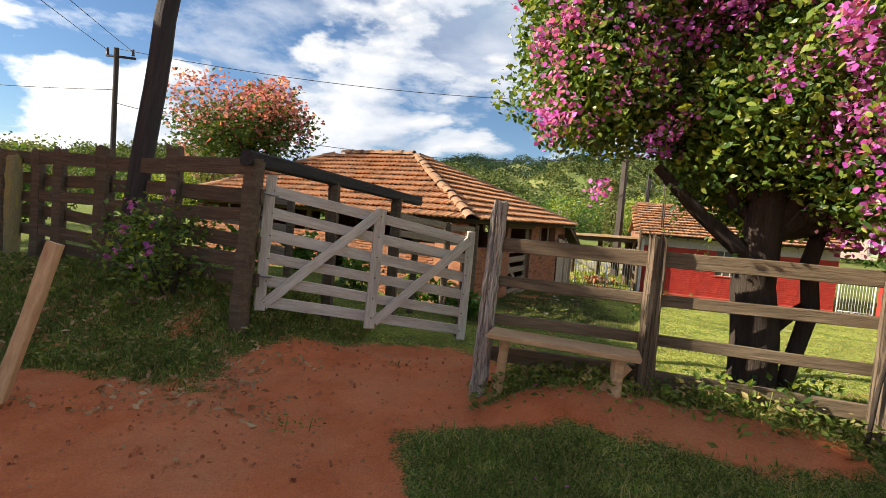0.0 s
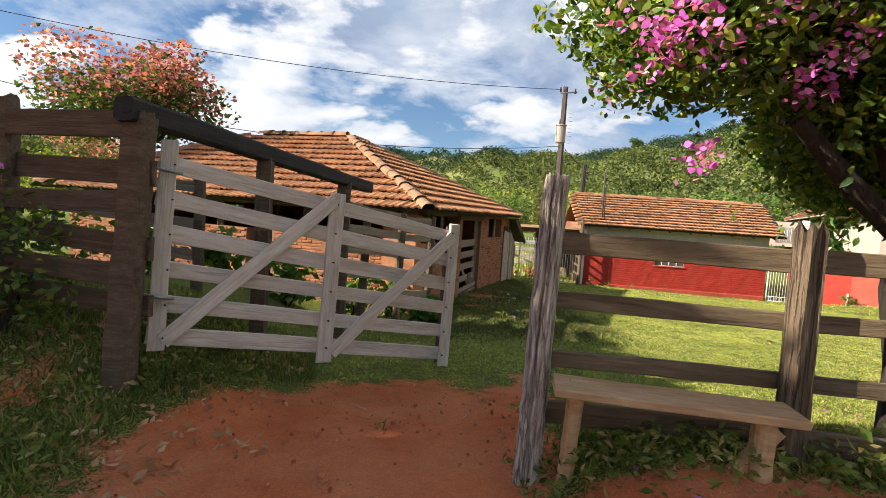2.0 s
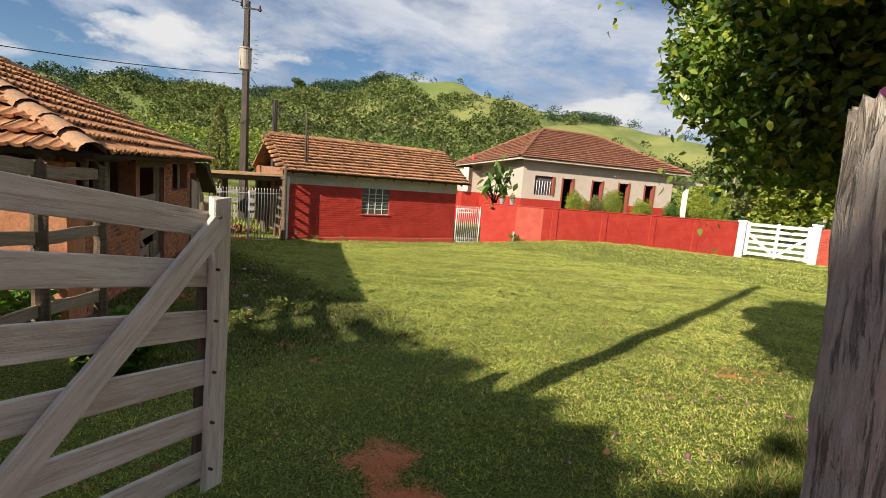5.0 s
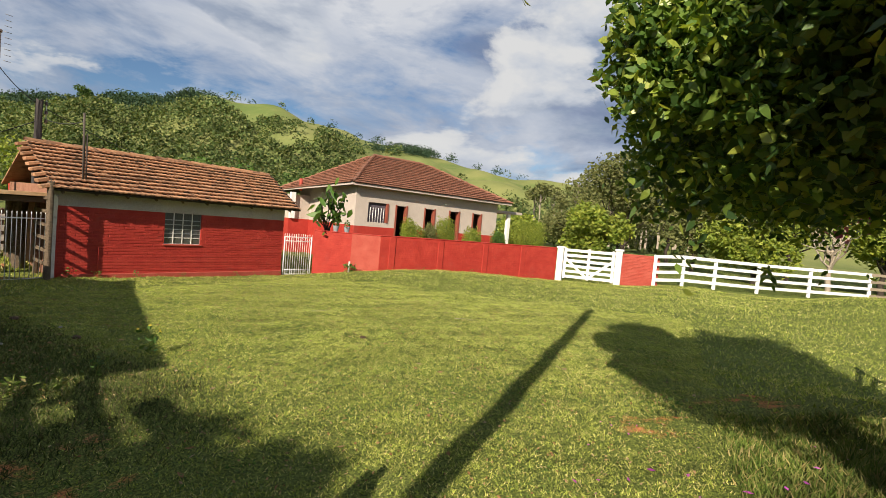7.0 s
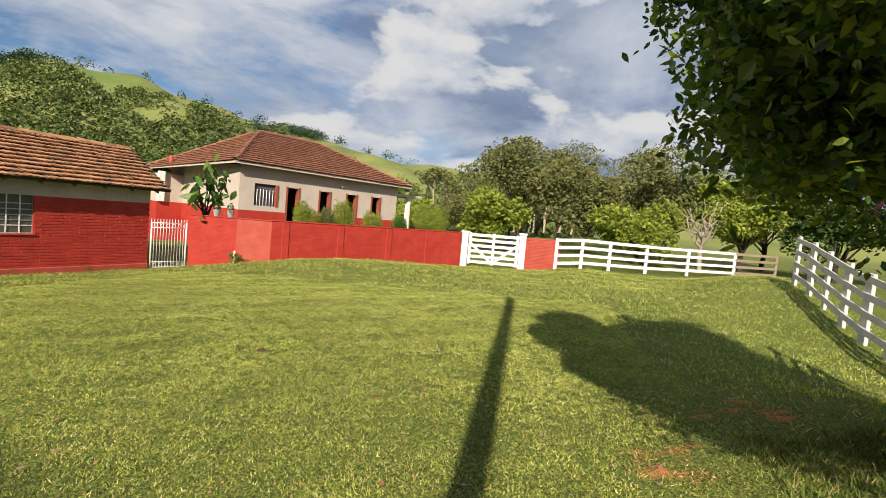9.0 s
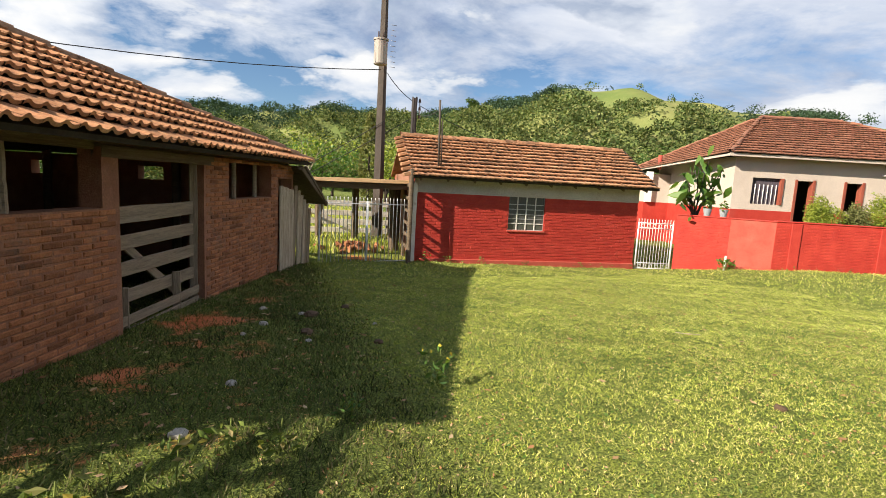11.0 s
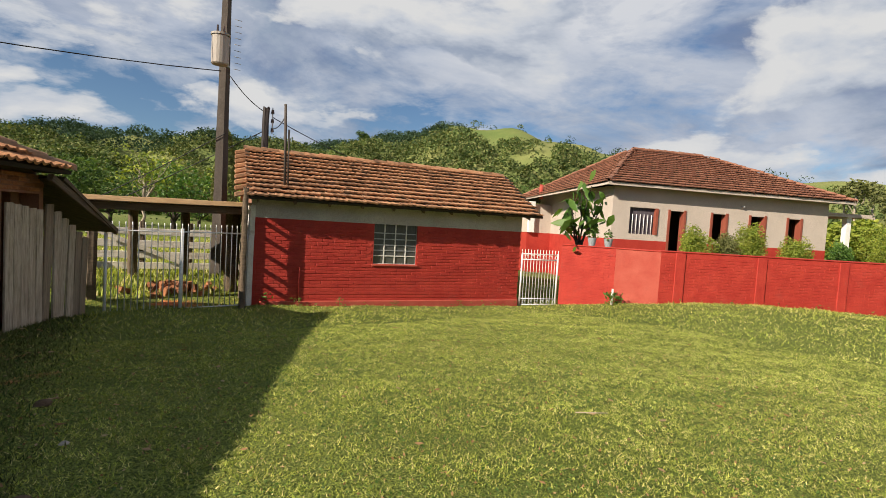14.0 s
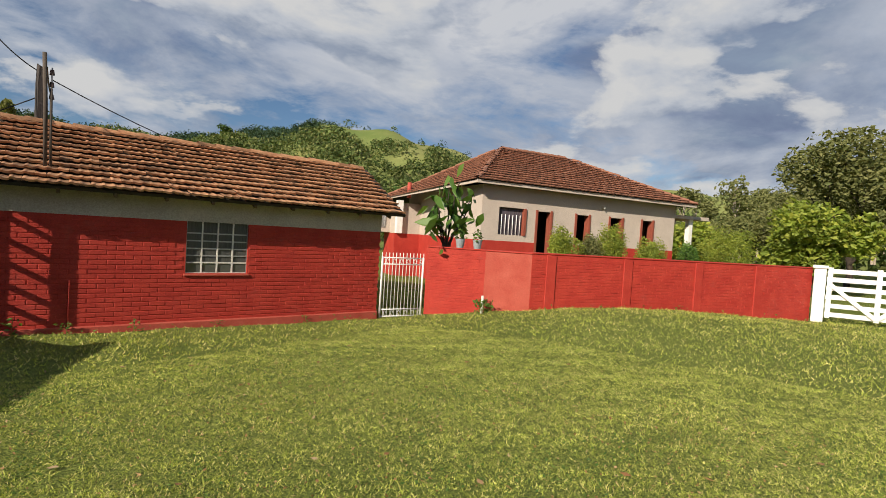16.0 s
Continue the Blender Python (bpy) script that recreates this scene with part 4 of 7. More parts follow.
def build_shed():
    shed = thing("red_shed", "red-painted brick shed with sagging clay-tile roof", "shed", at=sp(3, 2.5, -0.6))
    win = [(2.5, 3.5, 0.2, 1.1)]
    a, b = sp(0, 0, 0), sp(6.2, 0, 0)
    wall_core("front_wall", a, b, -0.95, 1.53, 0.2, win, red_paint_rest, shed)
    lay_bricks(a, b, -0.62, 1.06, win, shed, red_paint, red_paint_rest, proud=0.008, near=(1.4, 5.4), jitter=0.0013, soft=0.005, upright=1.0, joint=0.010, lz=0.064, lx=0.225, tilt=0.002)
    bm = bmesh.new()
    m, _ = along(sp(-0.01, -0.012, 0), sp(1, -0.012, 0))
    block(bm, (0, 0, 1.075), (6.22, 0.012, 1.525), local(shed, m))
    part("plaster_band", bm, grey_plaster, shed, "bare grey plaster band under the eave")
    bm = bmesh.new()
    block(bm, (0.2, -0.05, -0.95), (6.22, 0.05, -0.60), local(shed, m), 0.015)
    part("plinth", bm, faded_red, shed, "crumbling red plinth")
    wall_core("side_wall", sp(6.2, 0.2, 0), sp(6.2, 5.2, 0), -0.95, 1.55, 0.2, [], red_paint_rest, shed)
    wall_core("side_wall", sp(0.0, 5.2, 0), sp(0.0, 0.2, 0), -0.95, 1.55, 0.2, [], mortar, shed)
    wall_core("back_wall", sp(6.2, 5.4, 0), sp(0, 5.4, 0), -0.95, 1.5, 0.2, [], red_paint_rest, shed)
    e0, e1, r0, r1 = (-0.12, -0.36, 1.47), (6.58, -0.36, 1.47), (-0.12, 2.7, 2.68), (7.25, 2.7, 2.68)
    f0, f1 = (-0.12, 5.7, 1.5), (6.9, 5.7, 1.45)
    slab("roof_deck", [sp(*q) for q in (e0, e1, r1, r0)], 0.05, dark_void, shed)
    slab("roof_deck", [sp(*q) for q in (r0, r1, f1, f0)], 0.05, shed_tile_rest, shed)
    L = math.hypot(3.06, 1.18)
    lay_tiles(shed, sp(*e0), sp(7.5, -0.36, 1.47), sp(*r0), lambda u, s: -0.1 < s < L - 0.1 and u < 6.62 + 0.62 * s / L, shed_tile, shed_tile_rest, wide=0.128, course=0.28, wave=0.013, jitter=0.005, near=lambda u, s: 1.0 < u < 6.3)
    # the far strip past the eave's end, where the roof widens to the ridge
    ridge_tiles(shed, sp(*r0), sp(*r1), shed_tile, 0.1)
    # gable end laid with stacked tiles
    for i in range(9):
        k = i / 9
        bm = bmesh.new()
        m, _ = along(sp(-0.32, -0.36 + 3.06 * k, 1.44 + 1.2 * k), sp(-0.1, -0.36 + 3.06 * k, 1.5 + 1.2 * k))
        block(bm, (0, 0, 0), (0.24, 0.33, 0.09), local(shed, m), 0.015)
        part("verge_tile", bm, shed_tile, shed)
    for i in range(10):
        u = 0.1 + i * 0.68
        board("rafter_end", sp(u, -0.33, 1.40), sp(u, 0.3, 1.63), 0.07, 0.05, dark_wood, shed, steps=2)
    # steel window
    w = part("window", bmesh.new(), steel, shed, "small-paned steel window with pale frosted glass")
    m, _ = along(sp(2.5, 0.06, 0), sp(3.5, 0.06, 0))
    lm = local(shed, m)
    for i in range(5):
        bm = bmesh.new()
        block(bm, (0.25 * i - 0.012, -0.02, 0.2), (0.25 * i + 0.012, 0.02, 1.1), lm)
        part("mullion", bm, old_white if i in (1, 2, 3) else steel, w)
    for z in (0.2, 0.38, 0.5, 0.62, 0.75, 0.88, 1.09):
        bm = bmesh.new()
        block(bm, (-0.01, -0.018, z - 0.011), (1.01, 0.018, z + 0.011), lm)
        part("glazing_bar", bm, steel if z > 0.4 else old_white, w)
    for i in range(4):
        for k, (z, h) in enumerate(((0.29, 0.17), (0.44, 0.11), (0.56, 0.11), (0.685, 0.12), (0.815, 0.12), (0.985, 0.2))):
            bm = bmesh.new()
            block(bm, (0.25 * i + 0.012, -0.003, z - h / 2), (0.25 * i + 0.238, 0.003, z + h / 2), lm)
            part("pane", bm, glass if k < 1 else frosted, w)
    bm = bmesh.new()
    block(bm, (-0.03, -0.10, 0.155), (1.03, 0.03, 0.195), lm, 0.01)
    part("window_sill", bm, faded_red, shed)
    bm = bmesh.new()
    m2, _ = along(sp(3, 0.35, 0), sp(4, 0.35, 0))
    block(bm, (-1.5, 0, -0.6), (1.5, 0.05, 1.6), local(shed, m2))
    part("inner_wall", bm, grey_plaster, shed)
    # drain pipe and roof mast
    tube("drain_pipe", [sp(0.95, -0.03, -0.7), sp(0.95, -0.03, 0.1)], 0.012, red_paint_rest, shed)
    mast = thing("roof_mast", "thin steel service mast on the shed roof", "mast", at=sp(0.62, 0.25, 1.74))
    tube("pole", [sp(0.62, 0.25, 1.7), sp(0.6, 0.25, 2.6), sp(0.57, 0.22, 3.4)], 0.028, concrete, mast)
    tube("bracket", [sp(0.68, 0.25, 1.75), sp(0.66, 0.25, 2.9)], 0.02, concrete, mast)
    return shed


frosted = material("frosted_glass", [(0.055, 0.056, 0.052), (0.10, 0.10, 0.093)], (30, 30, 1), 2.0, 0.35, 0.2, 10.0)
build_shed()


# ---- lean-to roof and picket gate between barn and shed ----
def build_entry():
    car = thing("lean_to_canopy", "low sheet-roofed canopy on timber posts beside the shed", "canopy", at=(6.2, 20, -0.6))
    slab("roof_sheet", [sp(-2.85, 0.1, 1.27), sp(0.1, 0.1, 1.31), sp(0.1, 3.6, 1.2), sp(-2.85, 3.6, 1.12)], 0.05, dark_wood, car)
    board("fascia", sp(-2.9, 0.02, 1.27), sp(0.12, 0.02, 1.31), 0.09, 0.04, bench_wood, car, rough=0.01)
    board("beam", sp(-2.85, 0.25, 1.13), sp(0.1, 0.25, 1.18), 0.14, 0.1, dark_wood, car)
    for u, p, r in ((-2.7, 0.35, 0.08), (-2.5, 3.3, 0.09), (-1.4, 3.3, 0.09), (-0.25, 3.3, 0.1), (-0.35, 1.6, 0.13)):
        post("post", sp(u, p, -0.9), sp(u, p, 1.22 - 0.05 * p), r, r, dark_wood, car, square=0.5)
    post("gate_post", sp(-0.02, -0.02, -0.85), sp(0.0, -0.02, 1.30), 0.065, 0.06, old_white, car, "white-painted square post", square=1.0, rough=0.01)
    picket_gate("picket_gate", "white iron picket double gate, shut", (4.93, 18.36), (7.26, 18.48), -0.72, 0.86, 24, 2)


def picket_gate(name, label, a, b, z0, z1, count, leaves, scroll=False):
    g = thing(name, label, "gate", at=(a[0], a[1], z0))
    a, b = Vector((*a, 0)), Vector((*b, 0))
    zs = [z0 + 0.06, z1 - 0.12]
    if scroll:
        zs = [z0 + 0.03, z0 + 0.18, z1 - 0.22, z1 - 0.08]
    for z in zs:
        tube("rail", [a + Vector((0, 0, z)), b + Vector((0, 0, z))], 0.014, white_metal, g)
    for i in range(count + 1):
        p = a.lerp(b, i / count)
        tube("picket", [p + Vector((0, 0, z0 + 0.03)), p + Vector((0, 0, z1 - 0.02 + rng.normal(0, 0.006))), p + Vector((0, 0, z1 + 0.03))], 0.009, white_metal, g)
    for i in range(leaves):
        for k in (i / leaves + 0.004, (i + 1) / leaves - 0.004):
            p = a.lerp(b, k)
            tube("stile", [p + Vector((0, 0, z0)), p + Vector((0, 0, z1 - 0.06))], 0.024, white_metal, g)
    if scroll:
        d = (b - a) / count
        for i in range(1, count, 2):
            for z in (zs[0] + 0.07, zs[2] + 0.07):
                c = a + d * (i + 0.5) + Vector((0, 0, z))
                u = d.normalized()
                tube("scroll", [c + u * math.cos(q) * 0.03 + Vector((0, 0, math.sin(q) * 0.045)) for q in np.linspace(0, 5.2, 12)], 0.006, white_metal, g)
    return g


build_entry()


def build_stub_fence():
    """A short end of dark board fence that meets the shed's corner at a right angle."""
    f = thing("stub_fence", "short dark board fence meeting the shed corner", "fence", at=sp(-0.13, 0.0, -0.7))
    for p, w in ((-0.34, 0.05), (-0.105, 0.035), (0.9, 0.05)):
        post("post", sp(-0.13, p, -0.95), sp(-0.13, p, 1.62 if p < 0.5 else 1.2), w, w * 0.9, dark_wood, f, square=0.6)
    for z in (1.24, 0.92, 0.60, 0.29, 0.0, -0.31):
        board("rail", sp(-0.17, -0.33, z), sp(-0.17, 1.0, z), 0.085, 0.025, dark_wood, f)


build_stub_fence()
picket_gate("garden_gate", "white wrought-iron garden gate with scrolls, shut", sp(6.3, 0.02, 0)[:2], sp(7.28, -0.12, 0)[:2], -0.76, 0.62, 12, 1, True)


# ---- red garden wall ----
def build_garden_wall():
    pts = [sp(7.35, -0.14, 0)[:2], (15.0, 15.2), (15.45, 14.3), (22.15, 9.42)]
    tops = [0.80, 0.80, 0.81, 0.76]
    for i in range(3):
        w = thing("garden_wall", "red-painted brick garden wall with pale worn patches", "wall", "garden wall", "structure", at=(*pts[i], -0.6))
        a, b = pts[i], pts[i + 1]
        mat = faded_red if i == 1 else red_paint_rest
        wall_core("core", a, b, -0.95, tops[i], 0.16, [], mat, w)
        if i != 1:
            lay_bricks(a, b, -0.6, tops[i] - 0.03, [], w, red_paint, red_paint_rest, proud=0.005, jitter=0.001, soft=0.004, upright=0.6, joint=0.009, lz=0.066, lx=0.232, tilt=0.0015, singles=300 if i == 2 else 100, near=(0, 4.2))
        m, L = along((*a, 0), (*b, 0))
        bm = bmesh.new()
        block(bm, (0, -0.02, tops[i]), (L, 0.18, tops[i] + 0.035), local(w, m), 0.01)
        part("coping", bm, red_paint_rest, w)
        if i == 2:
            for u in (0.35, 2.35, 4.4, 6.3):
                bm = bmesh.new()
                block(bm, (u, -0.035, -0.9), (u + 0.24, 0.0, tops[i] - 0.01), local(w, m), 0.01)
                part("pilaster", bm, red_paint_rest, w)


build_garden_wall()


# ---- house ----
def hp(u, p, z):
    return (19.19 + 0.867 * u + 0.499 * p, 18.27 - 0.499 * u + 0.867 * p, z)


def build_house():
    h = thing("farmhouse", "cream farmhouse with a red dado and hipped red-tile roof", "house", at=hp(5, 4, -0.3))
    f = 0.45
    doors = [(2.65, 3.25), (4.35, 4.95), (5.92, 6.55), (7.52, 8.1)]
    holes = [(1.12 - f, 2.15 - f, 1.2, 2.14)] + [(a - f, b - f, (0.05 if i != 1 else 1.1), 2.1) for i, (a, b) in enumerate(doors)]
    a, b = hp(f, f, 0), hp(9.25, f, 0)
    wall_core("front_wall", a, b, 0.98, 2.85, 0.22, holes, cream, h)
    m, L = along((*hp(f, f - 0.025, 0)[:2], 0), (*hp(9.25, f - 0.025, 0)[:2], 0))
    wall_core("dado", hp(f, f - 0.012, 0), hp(9.25, f - 0.012, 0), -0.9, 0.98, 0.24, holes, red_paint_rest, h)
    wall_core("side_wall", hp(f, 7.6, 0), hp(f, f + 0.22, 0), 0.98, 2.85, 0.22, [], cream, h)
    wall_core("side_dado", hp(f - 0.012, 7.6, 0), hp(f - 0.012, f + 0.22, 0), -0.9, 0.98, 0.24, [], red_paint_rest, h)
    wall_core("side_wall", hp(9.25, f + 0.22, 0), hp(9.25, 7.6, 0), -0.9, 2.85, 0.22, [], cream, h)
    wall_core("back_wall", hp(9.25, 7.8, 0), hp(f, 7.8, 0), -0.9, 2.85, 0.22, [], cream, h)
    # near-black sheet added behind the doorways for the dark of the rooms
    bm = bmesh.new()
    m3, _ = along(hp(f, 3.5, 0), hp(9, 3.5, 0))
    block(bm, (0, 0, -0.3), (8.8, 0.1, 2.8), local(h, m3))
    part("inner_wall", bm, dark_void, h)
    lm = local(h, m)
    for u0, u1 in doors:
        for uu in (u0 - f - 0.05, u1 - f - 0.03):
            bm = bmesh.new()
            block(bm, (uu, -0.01, 0.02), (uu + 0.08, 0.25, 2.14), lm)
            part("door_frame", bm, door_red, h)
    for i, (u0, u1) in enumerate(doors):
        if i == 1:
            continue
        bm = bmesh.new()
        md, _ = along(hp(u1, f + 0.1, 0), hp(u1 + 0.25, f + 0.65, 0))
        block(bm, (0, -0.02, 0.05), (0.55, 0.02, 2.08), local(h, md))
        part("door", bm, door_red, h, "red-brown wooden door standing open")
    w = part("window", bmesh.new(), steel, h, "window with white bars, its lilac curtain darkened for the dim room")
    for u in np.linspace(1.12, 2.15, 8):
        tube("bar", [hp(u, f + 0.06, 1.2), hp(u, f + 0.06, 1.9)], 0.014, white_metal, w)
    for o in list(w.children):
        o.matrix_basis = local(h, Matrix.Identity(4))
    # curtain sheet, coloured dark to show the unlit room
    bm = bmesh.new()
    block(bm, (1.12 - f, 0.14, 1.2), (2.15 - f, 0.16, 2.14), lm)
    part("curtain", bm, curtain, w)
    bm = bmesh.new()
    block(bm, (2.11 - f, -0.02, 1.2), (2.2 - f, 0.2, 2.14), lm)
    part("shutter", bm, door_red, w, "red-brown wooden shutter folded back")
    # left end: recessed back part with a white pilaster and small window
    bm = bmesh.new()
    mm, _ = along(hp(-0.7, 6.2, 0), hp(1, 6.2, 0))
    block(bm, (0, 0, 0.98), (1.2, 1.5, 2.3), local(h, mm))
    part("wing", bm, cream, h, "low cream wing of the house")
    bm = bmesh.new()
    block(bm, (0, -0.012, -0.9), (1.21, 1.5, 0.98), local(h, mm))
    part("wing_dado", bm, red_paint_rest, h)
    bm = bmesh.new()
    block(bm, (0.0, -0.2, 0.98), (0.28, 0.0, 2.4), local(h, mm), 0.01)
    part("pilaster", bm, white_paint, h)
    bm = bmesh.new()
    block(bm, (-2.2, 0.7, 1.0), (0.0, 1.6, 2.3), local(h, mm))
    part("rear_wing", bm, cream, h)
    for i in range(5):
        tube("bar", [hp(-1.6 + 0.16 * i, 6.86, 1.25), hp(-1.6 + 0.16 * i, 6.86, 1.95)], 0.012, white_metal, h)
    bm = bmesh.new()
    block(bm, (-0.95, 0.68, 1.2), (-0.2, 0.7, 2.0), local(h, mm))
    part("wing_window", bm, steel, h)
    # roof
    E = 2.95
    A, B, C, D = (0, 0, E), (9.93, 0, 2.88), (0, 8.4, E - 0.35), (9.93, 8.4, E)
    P, Q = (3.1, 4.1, 4.82), (6.5, 4.1, 4.78)
    A2, C2 = (-0.0, 0, E), (-0.9, 8.6, 2.45)
    for c in ((A, B, Q, P), (A2, P, C2), (B, D, Q), (C2, P, Q, D)):
        slab("roof_deck", [hp(*q) for q in c], 0.06, dark_void, h)
    L1 = math.hypot(4.1, P[2] - E)
    lay_tiles(h, hp(*A), hp(*B), hp(P[0] * 0, 4.1, 4.82), lambda u, s: -0.1 < s < L1 and P[0] * s / L1 - 0.1 < u < 9.93 - 3.43 * s / L1 + 0.1, house_tile, house_tile, wide=0.155, course=0.27, wave=0.015, jitter=0.004, singles=0)
    a, b = Vector(hp(*C2)), Vector(hp(*A2))
    span = (b - a).length
    pv = Vector(hp(*P)) - a
    pu = pv.dot((b - a).normalized())
    L2 = math.sqrt(pv.length_squared - pu * pu)
    lay_tiles(h, a, b, hp(*P), lambda u, s: -0.1 < s < L2 and pu * s / L2 - 0.1 < u < span - (span - pu) * s / L2 + 0.1, house_tile, house_tile, wide=0.155, course=0.27, wave=0.015, jitter=0.004, singles=0)
    for a, b in ((A, P), (B, Q), (P, Q), (C2, P)):
        ridge_tiles(h, hp(*a), hp(*b), house_tile, 0.1)
    board("fascia", hp(0, 0.03, E - 0.06), hp(9.93, 0.03, 2.82), 0.12, 0.05, cream, h)
    board("fascia", hp(*C2), hp(0.03, 0, E - 0.06), 0.1, 0.05, cream, h)
    tube("flue", [hp(-0.35, 5.6, 2.5), hp(-0.35, 5.6, 3.15)], 0.09, faded_red, h, sides=10)
    tube("lamp", [hp(5.55, f - 0.12, 2.42), hp(5.55, f, 2.45)], 0.03, white_metal, h)
    # porch at the far end
    bm = bmesh.new()
    block(bm, (9.2 - f, 0.1, 2.32), (11.3 - f, 2.6, 2.46), lm)
    part("porch_roof", bm, cream, h)
    bm = bmesh.new()
    block(bm, (10.3 - f, 0.2, 0.5), (10.5 - f, 0.4, 2.32), lm)
    part("porch_pillar", bm, white_paint, h)
    bm = bmesh.new()
    block(bm, (9.2 - f, 0.1, -0.9), (11.2 - f, 2.6, 0.5), lm)
    part("porch_base", bm, red_paint_rest, h)
    # dish behind the ridge
    dish = thing("satellite_dish", "pale satellite dish behind the house roof", "dish", at=hp(10.6, 6.0, 2.6))
    v, fc = [], []
    for i in range(7):
        for j in range(16):
            r, t = 0.85 * i / 6, 2 * math.pi * j / 16
            v.append((r * math.cos(t), r * math.sin(t), 0.35 * (i / 6) ** 2))
    for i in range(6):
        for j in range(16):
            fc.append((i * 16 + j, i * 16 + (j + 1) % 16, (i + 1) * 16 + (j + 1) % 16, (i + 1) * 16 + j))
    put("bowl", mesh_from("bowl", v, fc, grey_plaster, flat=False), dish, Matrix.Translation((0, 0, 1.0)) @ Euler((0.9, 0.5, 0.6)).to_matrix().to_4x4())
    tube("mast", [hp(10.6, 6.0, 2.3), hp(10.6, 6.0, 3.6)], 0.04, steel, dish)


# faint lilac taken down to near-black: the room's darkness is in the colour
curtain = material("darkened_curtain", [(0.06, 0.05, 0.06), (0.12, 0.10, 0.12)], (6, 6, 0.3), 6.0, 0.9, 0.2, 30.0)
build_house()


# ---- entrance: open farm gate, posts and fences ----
def build_farm_gate():
    g = thing("farm_gate", "weathered grey slatted farm gate, sagging and standing open", "gate", at=(-1.97, 5.3, 0.4))
    L0, R0 = Vector((-1.97, 5.32, 0.46)), Vector((0.33, 6.47, 0.04))
    up = Vector((0.03, 0.03, 1.0))
    d = (R0 - L0).normalized()
    n = Vector((d.y, -d.x, 0)).normalized()
    at = lambda k, z, off=0.0: L0.lerp(R0, k) + up * z + n * off
    for i, z in enumerate((0.07, 0.30, 0.545, 0.79, 1.03, 1.27)):
        board("rail", at(-0.005, z), at(1.0, z - 0.01 * i + 0.01), 0.125 - 0.004 * (i % 3), 0.028, weathered, g, up=up)
    board("stile", at(0.015, -0.03, 0.035), at(0.015, 1.42, 0.035), 0.11, 0.035, weathered, g, up=d)
    board("stile", at(0.5, -0.06, 0.035), at(0.5, 1.36, 0.035), 0.13, 0.035, weathered, g, up=d)
    board("stile", at(0.985, -0.05, 0.035), at(0.985, 1.36, 0.035), 0.11, 0.04, weathered, g, up=d)
    board("stile", at(0.985, -0.02, -0.03), at(0.985, 1.33, -0.03), 0.10, 0.025, dark_wood, g, up=d)
    board("brace", at(0.03, 0.05, 0.06), at(0.49, 1.3, 0.06), 0.11, 0.028, weathered, g, up=up)
    board("brace", at(0.52, 0.03, 0.06), at(0.97, 1.24, 0.06), 0.11, 0.028, weathered, g, up=up)
    for z in (0.35, 1.22):
        tube("hinge", [at(-0.05, z, 0.02), at(0.02, z, 0.07), at(0.05, z, 0.06)], 0.014, steel, g)
    for k in (0.03, 0.5, 0.97):
        for z in (0.07, 0.30, 0.545, 0.79, 1.03, 1.27):
            tube("bolt", [at(k, z, 0.05), at(k, z, 0.075)], 0.007, porcelain, g)


